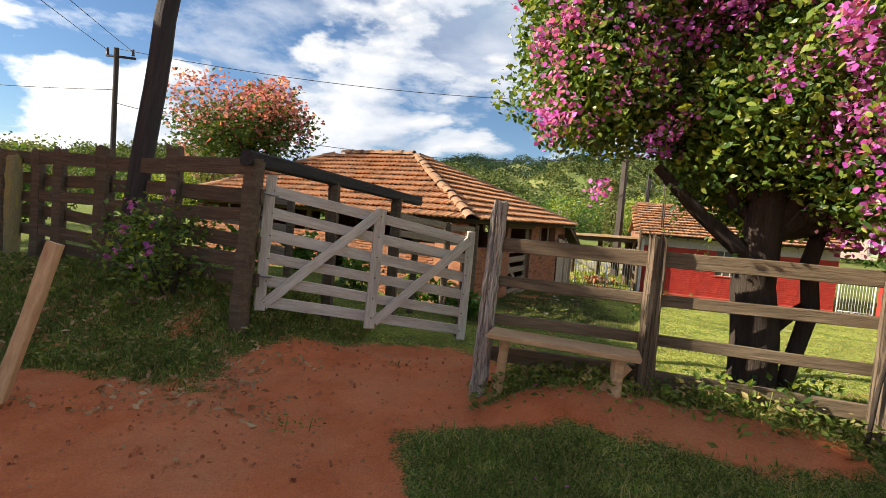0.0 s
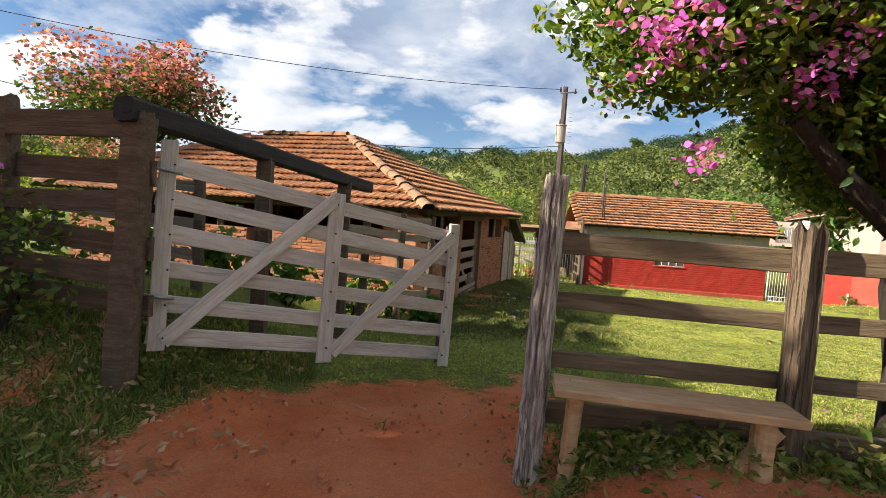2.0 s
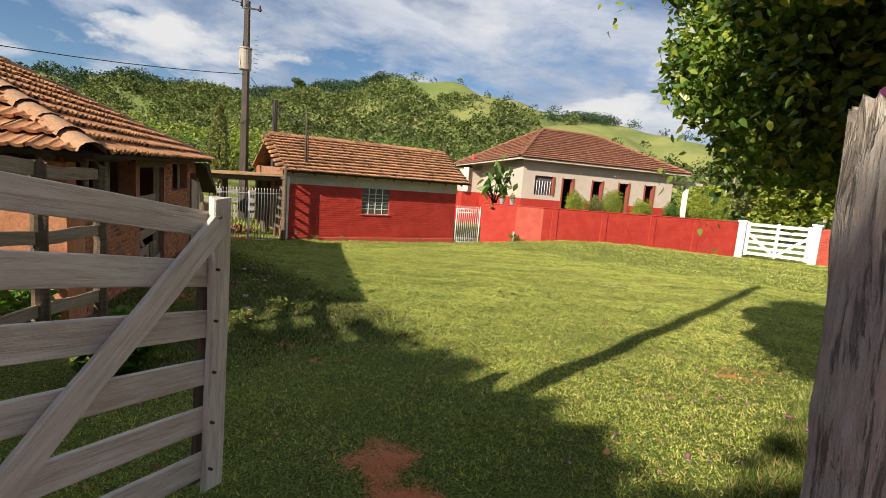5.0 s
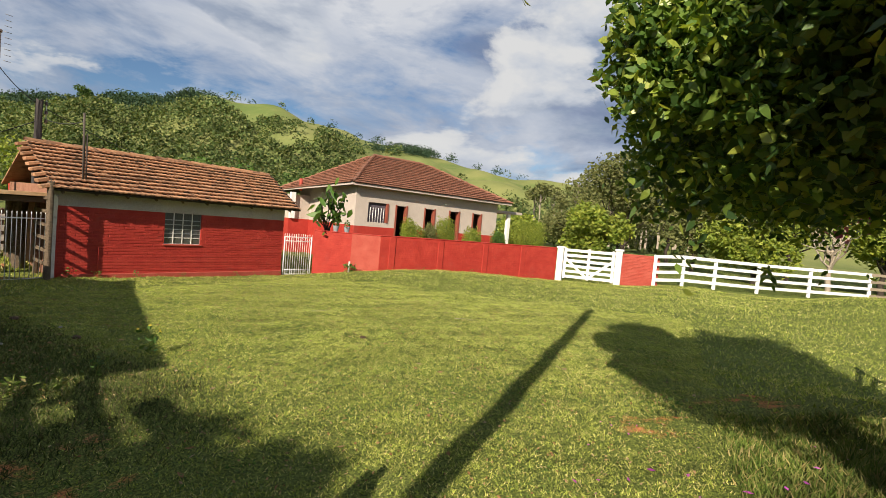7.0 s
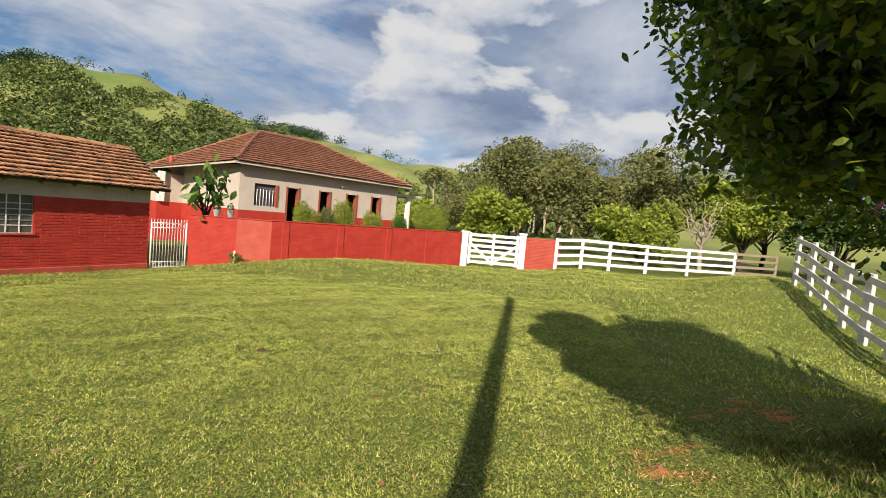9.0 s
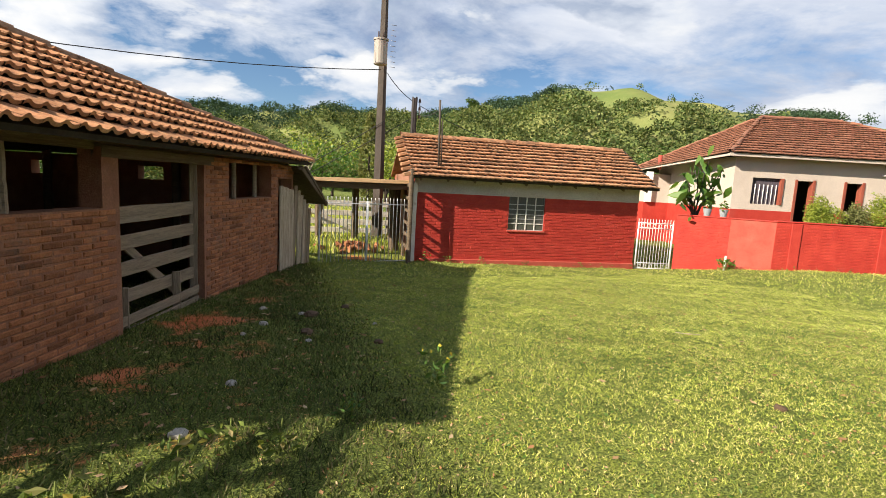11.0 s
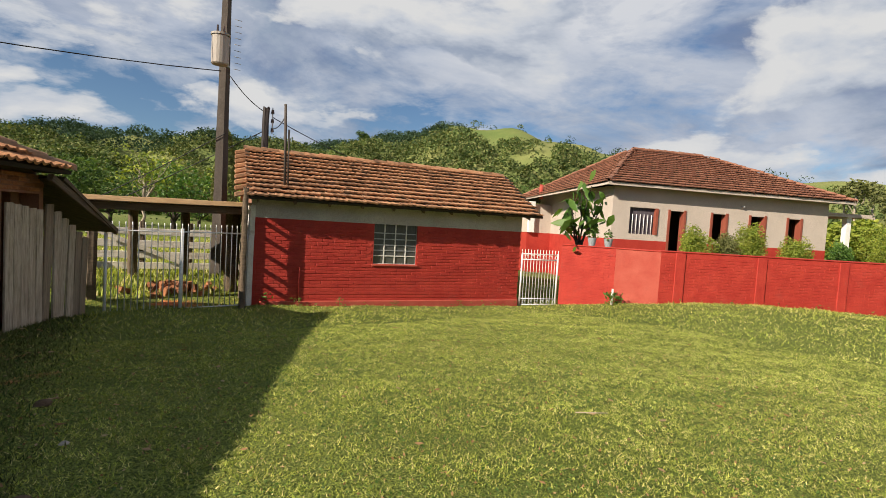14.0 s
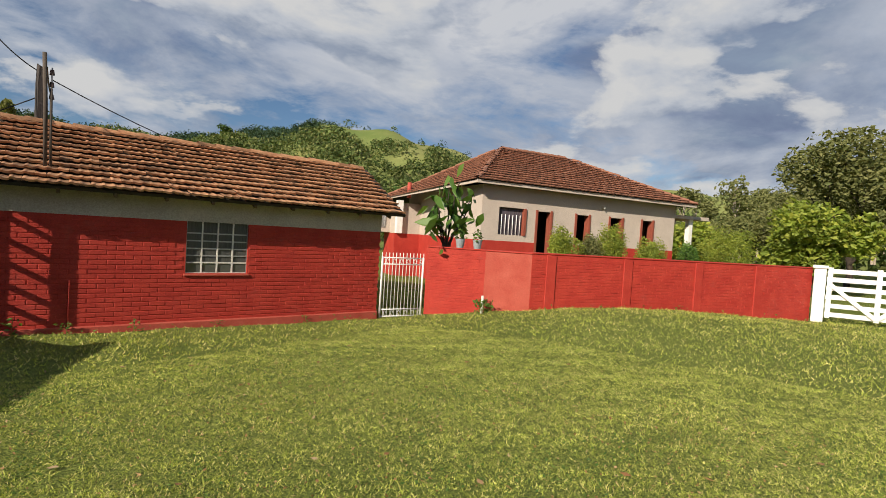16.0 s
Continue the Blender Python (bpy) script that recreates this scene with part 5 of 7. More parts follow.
def build_entrance():
    gp = thing("gate_post", "thick dark squared timber gate post", "post", at=(-2.05, 5.04, 0.2))
    post("shaft", (-2.05, 5.06, 0.1), (-1.98, 5.14, 1.99), 0.09, 0.088, dark_wood, gp, square=0.75, rough=0.05)
    beam = thing("overhead_beam", "blackened hewn beam from the gate post towards the barn", "beam", at=(-2.0, 5.1, 1.9))
    board("timber", (-2.03, 5.02, 2.02), (-0.48, 8.72, 1.80), 0.15, 0.13, black_wood, beam, rough=0.006)
    for x, y, z, r in ((-1.45, 6.42, 1.88, 0.078), (-0.78, 7.95, 1.78, 0.085), (-2.35, 7.6, 1.75, 0.06)):
        p = thing("corral_post", "dark weathered corral post", "post", "corral posts", at=(x, y, hz(x, y)))
        post("shaft", (x, y, hz(x, y) - 0.2), (x, y + 0.02, z), r, r * 0.95, dark_wood, p, square=0.6)
    fence = thing("corral_fence", "rough split-rail corral fence between gate and barn", "fence", at=(-0.3, 9, -0.1))
    for x, y in ((-0.5, 8.7), (0.05, 9.35), (0.62, 10.05)):
        post("post", (x, y, hz(x, y) - 0.2), (x + 0.02, y, 1.45), 0.06, 0.055, dark_wood, fence, square=0.5)
    for i, z in enumerate((1.38, 1.10, 0.82, 0.5, 0.2)):
        board("rail", (-0.82, 7.95, z + 0.16 + rng.normal(0, 0.02)), (0.02, 9.3, z + 0.02), 0.11, 0.03, barn_wood, fence, rough=0.01)
        board("rail", (0.0, 9.3, z), (0.68, 10.1, z - 0.06 + rng.normal(0, 0.03)), 0.11, 0.03, barn_wood, fence, rough=0.01)
    for z in (1.62, 1.2, 0.85):
        board("rail", (-2.35, 7.6, z), (-4.6, 8.9, z + 0.08), 0.12, 0.03, barn_wood, fence, rough=0.01)

    # tall stock fence on the bank
    lf = thing("stock_fence", "tall close-boarded stock fence of dark weathered timber", "fence", at=(-4, 6.1, 0.6))
    o, d = Vector((-2.0, 5.1, 0)), Vector((-0.894, 0.447, 0))
    spots = [(1.22, 2.12, 0.085, dark_wood), (2.55, 2.1, 0.10, dark_wood), (3.55, 2.08, 0.075, dark_wood), (4.1, 2.06, 0.08, dark_wood), (5.1, 2.05, 0.08, dark_wood), (6.4, 2.05, 0.09, dark_wood), (7.8, 2.0, 0.09, dark_wood), (9.3, 2.0, 0.09, dark_wood)]
    for u, z, r, mt in spots:
        q = o + d * u
        post("post", (q.x, q.y, hz(q.x, q.y) - 0.25), (q.x + 0.02, q.y, z), r, r * 0.92, mt, lf, square=0.55)
    q = o + d * 4.52 + Vector((-0.02, -0.12, 0))
    post("lichen_post", (q.x, q.y, hz(q.x, q.y) - 0.2), (q.x + 0.03, q.y, 1.95), 0.085, 0.085, lichen_wood, lf, "grey post with yellow lichen", square=0.2)
    knots = [0.0, 1.22, 2.55, 4.1, 5.1, 6.4, 7.8, 9.3]
    for k in range(len(knots) - 1):
        for i, (z, wd) in enumerate(((1.93, 0.17), (1.66, 0.16), (1.42, 0.14), (1.2, 0.15), (0.97, 0.15), (0.76, 0.14))):
            if i == 5 and k % 2:
                continue
            a, b = o + d * (knots[k] - 0.1), o + d * (knots[k + 1] + 0.1)
            off = Vector((0.03, 0.06, 0)) * (1 if i % 2 else -0.2)
            board("rail", a + off + Vector((0, 0, z + rng.normal(0, 0.025))), b + off + Vector((0, 0, z + rng.normal(0, 0.025))), wd, 0.035, dark_wood, lf, rough=0.006)

    # rail fence with the bench
    rf = thing("rail_fence", "four-rail dark timber fence with a split grey end post", "fence", at=(1.5, 3.7, 0.3))
    d = Vector((0.952, -0.305, 0))
    o = Vector((0.4, 4.1, 0))
    post("end_post", (0.375, 4.06, 0.0), (0.45, 4.17, 1.74), 0.07, 0.064, end_wood, rf, "silver-grey split end post", rough=0.05, sides=40, steps=24, ragged=0.01, cracks=7, squash=1.1)
    for u in (1.25, 2.72, 4.3, 6.0, 7.8):
        q = o + d * u
        g0 = hz(q.x, q.y)
        post("post", (q.x, q.y, g0 - 0.2), (q.x + 0.01, q.y + 0.02, max(1.53, g0 + 1.15)), 0.06, 0.058, post_wood, rf, square=0.7)
    knots = [0.0, 1.25, 2.72, 4.3, 6.0, 7.8]
    for k in range(5):
        for z, wd in ((1.40, 0.115), (1.085, 0.09), (0.77, 0.085), (0.48, 0.12)):
            a, b = o + d * (knots[k] + 0.02), o + d * (knots[k + 1] + (0.1 if k else 0.05))
            off = Vector((0.025, 0.075, 0))
            dz = 0.0 if k < 2 else -0.03 * (k - 1)
            board("rail", a + off + Vector((0, 0, z + dz + rng.normal(0, 0.008))), b + off + Vector((0, 0, z + dz + rng.normal(0, 0.008))), wd, 0.035, rail_wood, rf, rough=0.005)

    bench = thing("plank_bench", "worn plank bench against the fence", "bench", at=(1.0, 3.75, 0.2))
    board("seat", (0.43, 3.93, 0.70), (1.5, 3.60, 0.675), 0.24, 0.042, bench_wood, bench, up=(0.305, 0.952, 0.02), rough=0.005)
    post("leg", (0.52, 3.92, 0.12), (0.55, 3.92, 0.68), 0.033, 0.036, bench_wood, bench, square=0.7)
    post("leg", (1.33, 3.60, 0.15), (1.35, 3.62, 0.66), 0.045, 0.045, bench_wood, bench, square=0.7)
    board("brace", (1.14, 3.7, 0.2), (1.42, 3.62, 0.6), 0.08, 0.04, bench_wood, bench)

    prop = thing("leaning_plank", "short squared timber leaning out of the bank", "plank", at=(-2.85, 3.25, 0.2))
    board("timber", (-2.95, 3.3, 0.05), (-2.66, 3.42, 1.2), 0.10, 0.06, bench_wood, prop, up=(1, 0, 0))
    stick = thing("leaning_stick", "thin crooked stick leaning on the fence", "stick", at=(2.95, 3.1, 0.3))
    tube("rod", [(2.82, 3.15, 0.2), (2.9, 3.2, 0.7), (3.05, 3.25, 1.25)], 0.014, bark, stick)


end_wood = material("split_grey_wood", [(0.46, 0.385, 0.30), (0.72, 0.65, 0.57)], (9.0, 9.0, 1.3), 1.2, 0.9, 1.0, 12.0, "Object", spots=((0.26, 0.175, 0.115), 0.32, 0.8), cracks=((1.1, 1.1, 0.9), (0.12, 0.085, 0.06), 0.55))
rail_wood = material("brown_rail_wood", [(0.13, 0.095, 0.057), (0.22, 0.165, 0.105)], (0.6, 5.0, 5.0), 2.0, 0.85, 0.5, 10.0, "Object", spots=((0.08, 0.06, 0.045), 0.32, 2.0), cracks=((0.5, 2.0, 2.0), (0.06, 0.045, 0.03), 0.35))
build_farm_gate()
build_entrance()


# ---- white gate and fences across the yard ----
def build_white_side():
    for x, y, nm in ((22.2, 9.25, "white"), (22.3, 6.85, "white")):
        p = thing("gate_pillar", "white-painted square gate pillar with a cap", "pillar", "white gate pillars", at=(x, y, hz(x, y)))
        bm = bmesh.new()
        block(bm, (-0.13, -0.13, -0.4), (0.13, 0.13, 1.42), None, 0.01)
        part("shaft", bm, white_paint, p)
        bm = bmesh.new()
        block(bm, (-0.17, -0.17, 1.42), (0.17, 0.17, 1.5), None, 0.015)
        part("cap", bm, white_paint, p)
    g = thing("white_gate", "white slatted farm gate, shut", "gate", at=(22.25, 8, -0.5))
    a, b = Vector((22.2, 9.1, -0.5)), Vector((22.3, 7.0, -0.47))
    for z in (0.14, 0.37, 0.6, 0.83, 1.06, 1.28):
        board("rail", a + Vector((0, 0, z)), b + Vector((0, 0, z)), 0.12, 0.03, white_paint, g, rough=0.003, steps=4)
    for k in (0.03, 0.5, 0.97):
        q = a.lerp(b, k) + Vector((-0.035, 0, 0))
        board("stile", q + Vector((0, 0, 0.05)), q + Vector((0, 0, 1.38)), 0.11, 0.03, white_paint, g, up=(0, 1, 0), rough=0.003, steps=4)
    q = Vector((-0.06, 0, 0))
    board("brace", a.lerp(b, 0.03) + q + Vector((0, 0, 0.95)), a.lerp(b, 0.5) + q + Vector((0, 0, 0.12)), 0.1, 0.03, white_paint, g, steps=4)
    board("brace", a.lerp(b, 0.5) + q + Vector((0, 0, 0.12)), a.lerp(b, 0.97) + q + Vector((0, 0, 0.95)), 0.1, 0.03, white_paint, g, steps=4)
    w = thing("brick_stub_wall", "unpainted pink brick wall beside the white gate", "wall", kind="structure", at=(22.6, 6, -0.5))
    a, b = (22.35, 6.72), (23.1, 5.3)
    wall_core("core", a, b, -0.9, 0.86, 0.18, [], faded_red, w)
    lay_bricks(a, b, -0.55, 0.86, [], w, raw_brick, faded_red, singles=0)
    fence = thing("white_rail_fence", "white-painted four-rail timber fence", "fence", at=(24, 3, -0.4))
    pts = [(22.9, 5.45), (23.75, 4.35), (24.5, 3.1), (25.6, 1.35), (27.4, -0.9), (29.3, -3.6), (31.0, -6.2)]
    for i, (x, y) in enumerate(pts):
        board("post", (x, y, hz(x, y) - 0.2), (x, y, hz(x, y) + 1.32), 0.14, 0.12, white_paint if i < 6 else barn_wood, fence, up=(0, 1, 0), rough=0.003, steps=3)
        if i:
            px, py = pts[i - 1]
            for z in (1.25, 0.93, 0.6, 0.27):
                board("rail", (px - 0.08, py, hz(px, py) + z), (x - 0.08, y, hz(x, y) + z), 0.13, 0.035, white_paint if i < 6 else barn_wood, fence, rough=0.004, steps=4)
    fence = thing("white_yard_fence", "old white four-rail fence with wide uneven posts", "fence", at=(14, -0.3, 0))
    pts = [(17.0, -1.0), (15.7, -0.78), (14.5, -0.56), (13.3, -0.35), (12.2, -0.15), (11.2, 0.0), (10.0, 0.2), (8.6, 0.4), (7.2, 0.6)]
    for i, (x, y) in enumerate(pts):
        wd = (0.16, 0.22, 0.14, 0.2, 0.24, 0.13, 0.2, 0.16, 0.16)[i]
        board("post", (x, y, hz(x, y) - 0.2), (x + rng.normal(0, 0.03), y, hz(x, y) + 1.36), wd, 0.07, old_white, fence, up=(1, 0, 0), rough=0.01, steps=4)
        if i:
            px, py = pts[i - 1]
            for z in (1.26, 0.93, 0.6, 0.27):
                board("rail", (px, py + 0.06, hz(px, py) + z), (x, y + 0.06, hz(x, y) + z + rng.normal(0, 0.01)), 0.13, 0.035, old_white, fence, rough=0.006, steps=5)


build_white_side()


# ---- poles and wires ----
def build_poles():
    p = thing("leaning_pole", "tall tarred timber pole leaning over the fence", "pole", at=(-3.83, 5.95, 0.6))
    post("shaft", (-3.86, 5.95, 0.3), (-2.75, 6.0, 8.6), 0.125, 0.10, pole_wood, p, rough=0.03, steps=20)
    c = thing("transformer_pole", "concrete power pole with a rusty transformer", "pole", at=(7.9, 22.6, -0.6))
    base, top = Vector((7.86, 22.7, -0.8)), Vector((8.0, 22.5, 7.35))
    m, L = along(base, top, up=(0, 1, 0))
    put("shaft", post_mesh((top - base).length, 0.2, 0.11, concrete, sides=4, rough=0.01, steps=6, squash=0.75, ragged=0.0), c, local(c, Matrix.Translation(base)))
    bm = bmesh.new()
    r = bmesh.ops.create_cone(bm, cap_ends=True, segments=18, radius1=0.21, radius2=0.21, depth=0.72)
    bmesh.ops.bevel(bm, geom=[e for e in bm.edges if abs(e.verts[0].co.z - e.verts[1].co.z) < 0.01], offset=0.02, segments=2, affect="EDGES")
    t = part("tank", bm, tank, c, "grey transformer tank streaked with rust", m=Matrix.Translation((-0.28, -0.35, 5.82)))
    bm = bmesh.new()
    bmesh.ops.create_cone(bm, cap_ends=True, segments=18, radius1=0.235, radius2=0.235, depth=0.05)
    part("lid", bm, tank, t, m=Matrix.Translation((0, 0, 0.38)))
    for dx in (-0.08, 0.08):
        put("bushing", post_mesh(0.22, 0.03, 0.02, porcelain, sides=8, rough=0.02, steps=4, ragged=0.0), t, Matrix.Translation((dx, 0, 0.4)))
    for z in (5.55, 6.1):
        board("bracket", (7.66, 22.38, z - 0.6), (7.95, 22.6, z - 0.6), 0.06, 0.04, steel, c, steps=2)
    tube("crossarm", [(7.55, 22.45, 7.0), (8.3, 22.5, 7.12)], 0.035, steel, c)
    for x in (7.55, 7.75, 8.22):
        put("insulator", post_mesh(0.2, 0.05, 0.03, porcelain, sides=8, rough=0.05, steps=4, ragged=0.0), c, local(c, Matrix.Translation((x, 22.47, 7.05))))
    for i in range(9):
        tube("step_bolt", [(8.03, 22.5, 4.9 + 0.16 * i), (8.2, 22.5, 4.9 + 0.16 * i)], 0.008, steel, c, sides=4)
    s = thing("service_pole", "short dark timber service pole with insulators", "pole", at=(8.85, 22.4, -0.5))
    post("shaft", (8.85, 22.4, -0.7), (8.9, 22.4, 4.05), 0.09, 0.085, pole_wood, s, square=0.6)
    for z in (3.9, 3.65, 3.4):
        put("insulator", post_mesh(0.1, 0.05, 0.035, porcelain, sides=8, rough=0.05, steps=3, ragged=0.0), s, local(s, Matrix.Translation((9.06, 22.35, z))))
    tube("rack", [(9.06, 22.35, 3.35), (9.06, 22.35, 4.05)], 0.015, steel, s)
    f = thing("far_pole", "distant timber power pole with a crossarm", "pole", at=(-13.4, 20, 0))
    post("shaft", (-13.4, 20, -0.3), (-13.35, 20, 7.1), 0.11, 0.09, pole_wood, f, rough=0.02)
    tube("crossarm", [(-13.75, 20, 6.8), (-12.6, 20, 6.75)], 0.05, pole_wood, f)
    for x in (-13.7, -13.4, -12.7):
        put("insulator", post_mesh(0.25, 0.06, 0.04, porcelain, sides=8, rough=0.05, steps=3, ragged=0.0), f, local(f, Matrix.Translation((x, 20, 6.85))))
    wires = (((7.55, 22.45, 7.15), (-13.4, 20, 7.1), 0.5), ((7.7, 22.4, 4.75), (-13.4, 20, 5.0), 0.9), ((-13.7, 20, 7.0), (-3.0, -20, 9.0), 0.6), ((-12.7, 20, 7.0), (-2.2, -20, 9.2), 0.7),
             ((-13.4, 20, 5.5), (-30, 21, 6.0), 0.3), ((7.95, 22.5, 4.7), (8.9, 22.4, 3.9), 0.1), ((9.06, 22.35, 3.8), (19.0, 25.0, 2.8), 0.5), ((7.9, 22.5, 3.2), (3.8, 25.5, 0.3), 0.05), ((8.85, 22.4, 3.4), (4.2, 25.5, 0.3), 0.05), ((9.06, 22.35, 3.5), tuple(sp(0.6, 0.25, 3.2)), 0.1))
    for a, b, drop in wires:
        w = tagged(tube("overhead_wire", sagging(a, b, drop), 0.012, wire_black, sides=4), "thin black overhead wire", "wire", "overhead wires")


build_poles()


# ---- corral seen through the picket gate ----
def build_far_corral():
    f = thing("far_corral", "silvery plank corral fence in the pasture", "fence", at=(5, 24, -0.6))
    for i in range(7):
        x, y = 1.8 + i * 1.1, 24.6 - 0.25 * i
        post("post", (x, y, hz(x, y) - 0.2), (x, y, 0.75), 0.07, 0.065, dark_wood if i % 3 else post_wood, f, square=0.4)
    for z in (0.5, 0.18, -0.12, -0.4):
        board("rail", (1.6, 24.55, z), (5.2, 23.75, z + 0.05), 0.17, 0.04, barn_wood, f, rough=0.015)
        board("rail", (5.0, 23.8, z), (9.0, 22.9, z - 0.02), 0.18, 0.04, weathered, f, rough=0.01)
    board("brace", (5.2, 23.6, 0.5), (7.4, 23.1, -0.45), 0.12, 0.035, weathered, f)
    for i in range(3):
        x, y = 3.0 + 0.25 * i, 21.0 + 1.3 * i
        post("post", (x, y, hz(x, y) - 0.2), (x, y, 0.75), 0.08, 0.075, dark_wood, f, square=0.4)
    for z in (0.3, -0.05, -0.35):
        board("rail", (2.9, 20.4, z), (3.8, 24.0, z + 0.05), 0.16, 0.04, dark_wood, f, rough=0.015)
    s = thing("rubble_heap", "low heap of red earth and broken brick", "rubble", kind="stuff", at=(6.3, 20.2, -0.5))
    shapes = [piece_box(0.2, 0.1, 0.09, 0.015)]
    pl = []
    for i in range(60):
        r, a = abs(rng.normal(0, 0.5)), rng.uniform(0, 6.28)
        x, y = 6.3 + r * math.cos(a), 20.2 + 0.7 * r * math.sin(a)
        m = Matrix.Translation((x, y, hz(x, y) + 0.18 * math.exp(-r * 2))) @ Euler(tuple(rng.uniform(0, 6.28, 3))).to_matrix().to_4x4()
        pl.append((0, np.array(m)))
    join_pieces("rubble", shapes, pl, raw_brick_rest, s)


build_far_corral()


# ---- bougainvillea by the fence ----
def build_bougainvillea():
    b = thing("bougainvillea", "big bougainvillea tree with pink bracts, dark inside", "tree", at=(2.5, 3.8, 0.35))
    def add(path, r0, r1, sides=10, name="branch"):
        v, f = limb(path, r0, r1, sides)
        put(name, mesh_from(name, v, f, bark, flat=False), b)
    add([(-0.02, 0, -0.25), (-0.04, 0, 0.05), (-0.05, 0.02, 0.5), (-0.1, 0.05, 0.9), (-0.1, 0.0, 1.4), (0, 0, 1.9)], 0.17, 0.13, 14, "trunk")
    add([(0.15, 0.0, -0.1), (0.22, -0.05, 0.4), (0.3, -0.05, 0.75), (0.28, 0, 1.1), (0.5, 0.1, 1.7)], 0.055, 0.06)
    add([(0.0, 0, 0.5), (0.2, 0, 0.7), (0.32, 0, 0.78)], 0.045, 0.04)
    add([(-0.1, 0, 1.0), (-0.3, 0.0, 1.2), (-0.6, 0.05, 1.45), (-0.9, 0.1, 1.75)], 0.07, 0.04)
    cents = []
    for i, (x, y, z, r) in enumerate(((-1.3, 0.4, 2.4, 0.8), (-1.25, 0.45, 3.1, 0.92), (-0.25, 0.1, 2.15, 0.82), (0.3, -1.0, 2.7, 0.9), (0.9, -1.0, 1.95, 0.8), (1.5, -0.9, 2.6, 1.0), (0.1, 0.45, 2.3, 0.95), (0.9, 0.7, 2.4, 1.0), (-0.5, 0.35, 3.5, 0.9), (0.7, -0.3, 3.6, 1.0), (1.5, -1.3, 2.1, 0.8), (2.1, -0.6, 2.2, 0.85), (0.75, 0.95, 2.15, 0.62), (1.5, 1.05, 2.45, 0.8), (1.9, 0.6, 1.95, 0.8), (2.7, 0.3, 1.95, 0.85), (2.6, -0.9, 2.7, 0.9), (0.45, 1.55, 2.95, 0.62), (0.6, 1.25, 3.6, 0.8), (0.2, 0.8, 1.85, 0.68), (-0.3, 0.5, 2.4, 0.75), (1.2, 1.0, 1.8, 0.66), (0.3, 1.22, 2.05, 0.5), (0.3, -1.2, 2.2, 0.6), (0.15, -1.1, 3.4, 0.7), (0.45, -0.45, 1.75, 0.62), (1.15, -0.85, 1.6, 0.6))):
        cents.append((x, y, z, r))
        add(wander((0, 0, 1.3), (x, y, z), 0.12, 5), 0.06, 0.012, 6)
    pts, bloom, core = [], [], []
    for x, y, z, r in cents:
        pts.append(blob_points(5600, (x, y, z), (r * 0.92, r * 0.92, r * 0.8), 0.4, 0.2))
        pts.append(blob_points(900, (x, y, z), (r * 0.6, r * 0.6, r * 0.55), 0.2, 0.2))
        core.append(blob_points(1500, (x, y, z), (r * 0.72, r * 0.72, r * 0.62), 0.3, 0.2))
        n = int(4 + 52 * (x < -0.4 and z > 2.0 and y < 0.5) + 14 * (z > 2.6) + 40 * (y < 0.0 and -0.4 < x < 1.4))
        for q in blob_points(n, (x, y, z), (r * 0.97, r * 0.97, r * 0.86), 0.95, 0.18):
            if q[1] > 0.35 and rng.random() < 0.9:
                continue
            bloom.append(q + rng.normal(0, 0.06, (int(rng.integers(26, 60)), 3)))
    v, f = leaf_arrays(np.concatenate(pts), 0.056, 0.55, 0.5, 0.35, True)
    put("leaves", mesh_from("leaves", v, f, boug_leaf), b)["kind"] = "stuff"
    v, f = leaf_arrays(np.concatenate(core), 0.10, 0.4, 0.7)
    put("inner_leaves", mesh_from("inner_leaves", v, f, boug_leaf), b)["kind"] = "stuff"
    # hanging sprays
    sp_ = []
    for x, y, z, r in cents:
        for q in blob_points(4 if x < -0.4 else 8, (x, y, z), (r * 0.9, r * 0.9, r * 0.65), 0.9, 0.1):
            n = int(rng.integers(10, 22))
            s = np.linspace(0, 1, n)[:, None]
            out = (q - np.array((x, y, z)))
            out /= np.linalg.norm(out)
            sp_.append(q + out * s * 0.16 + np.array((0, 0, -0.38)) * s ** 1.6 + rng.normal(0, 0.03, (n, 3)))
    v, f = leaf_arrays(np.concatenate(sp_), 0.052, 0.9, 0.48, 0.35, True)
    put("hanging_leaves", mesh_from("hanging_leaves", v, f, boug_leaf), b)["kind"] = "stuff"
    v, f = leaf_arrays(np.concatenate(bloom), 0.038, 0.0, 0.85, 0.35, True)
    put("blossom", mesh_from("blossom", v, f, boug_bract), b, label="bright pink papery bracts")["kind"] = "stuff"
    # low shoots at the foot
    foot = np.concatenate([blob_points(120, (x, y, 0.08), (0.3, 0.22, 0.2), 0.2) for x, y in ((0.1, -0.25), (0.4, -0.2), (-0.35, -0.2), (0.3, 0.1))])
    v, f = leaf_arrays(foot, 0.07, 0.2)
    put("foot_growth", mesh_from("foot_growth", v, f, boug_leaf), b)["kind"] = "stuff"


build_bougainvillea()


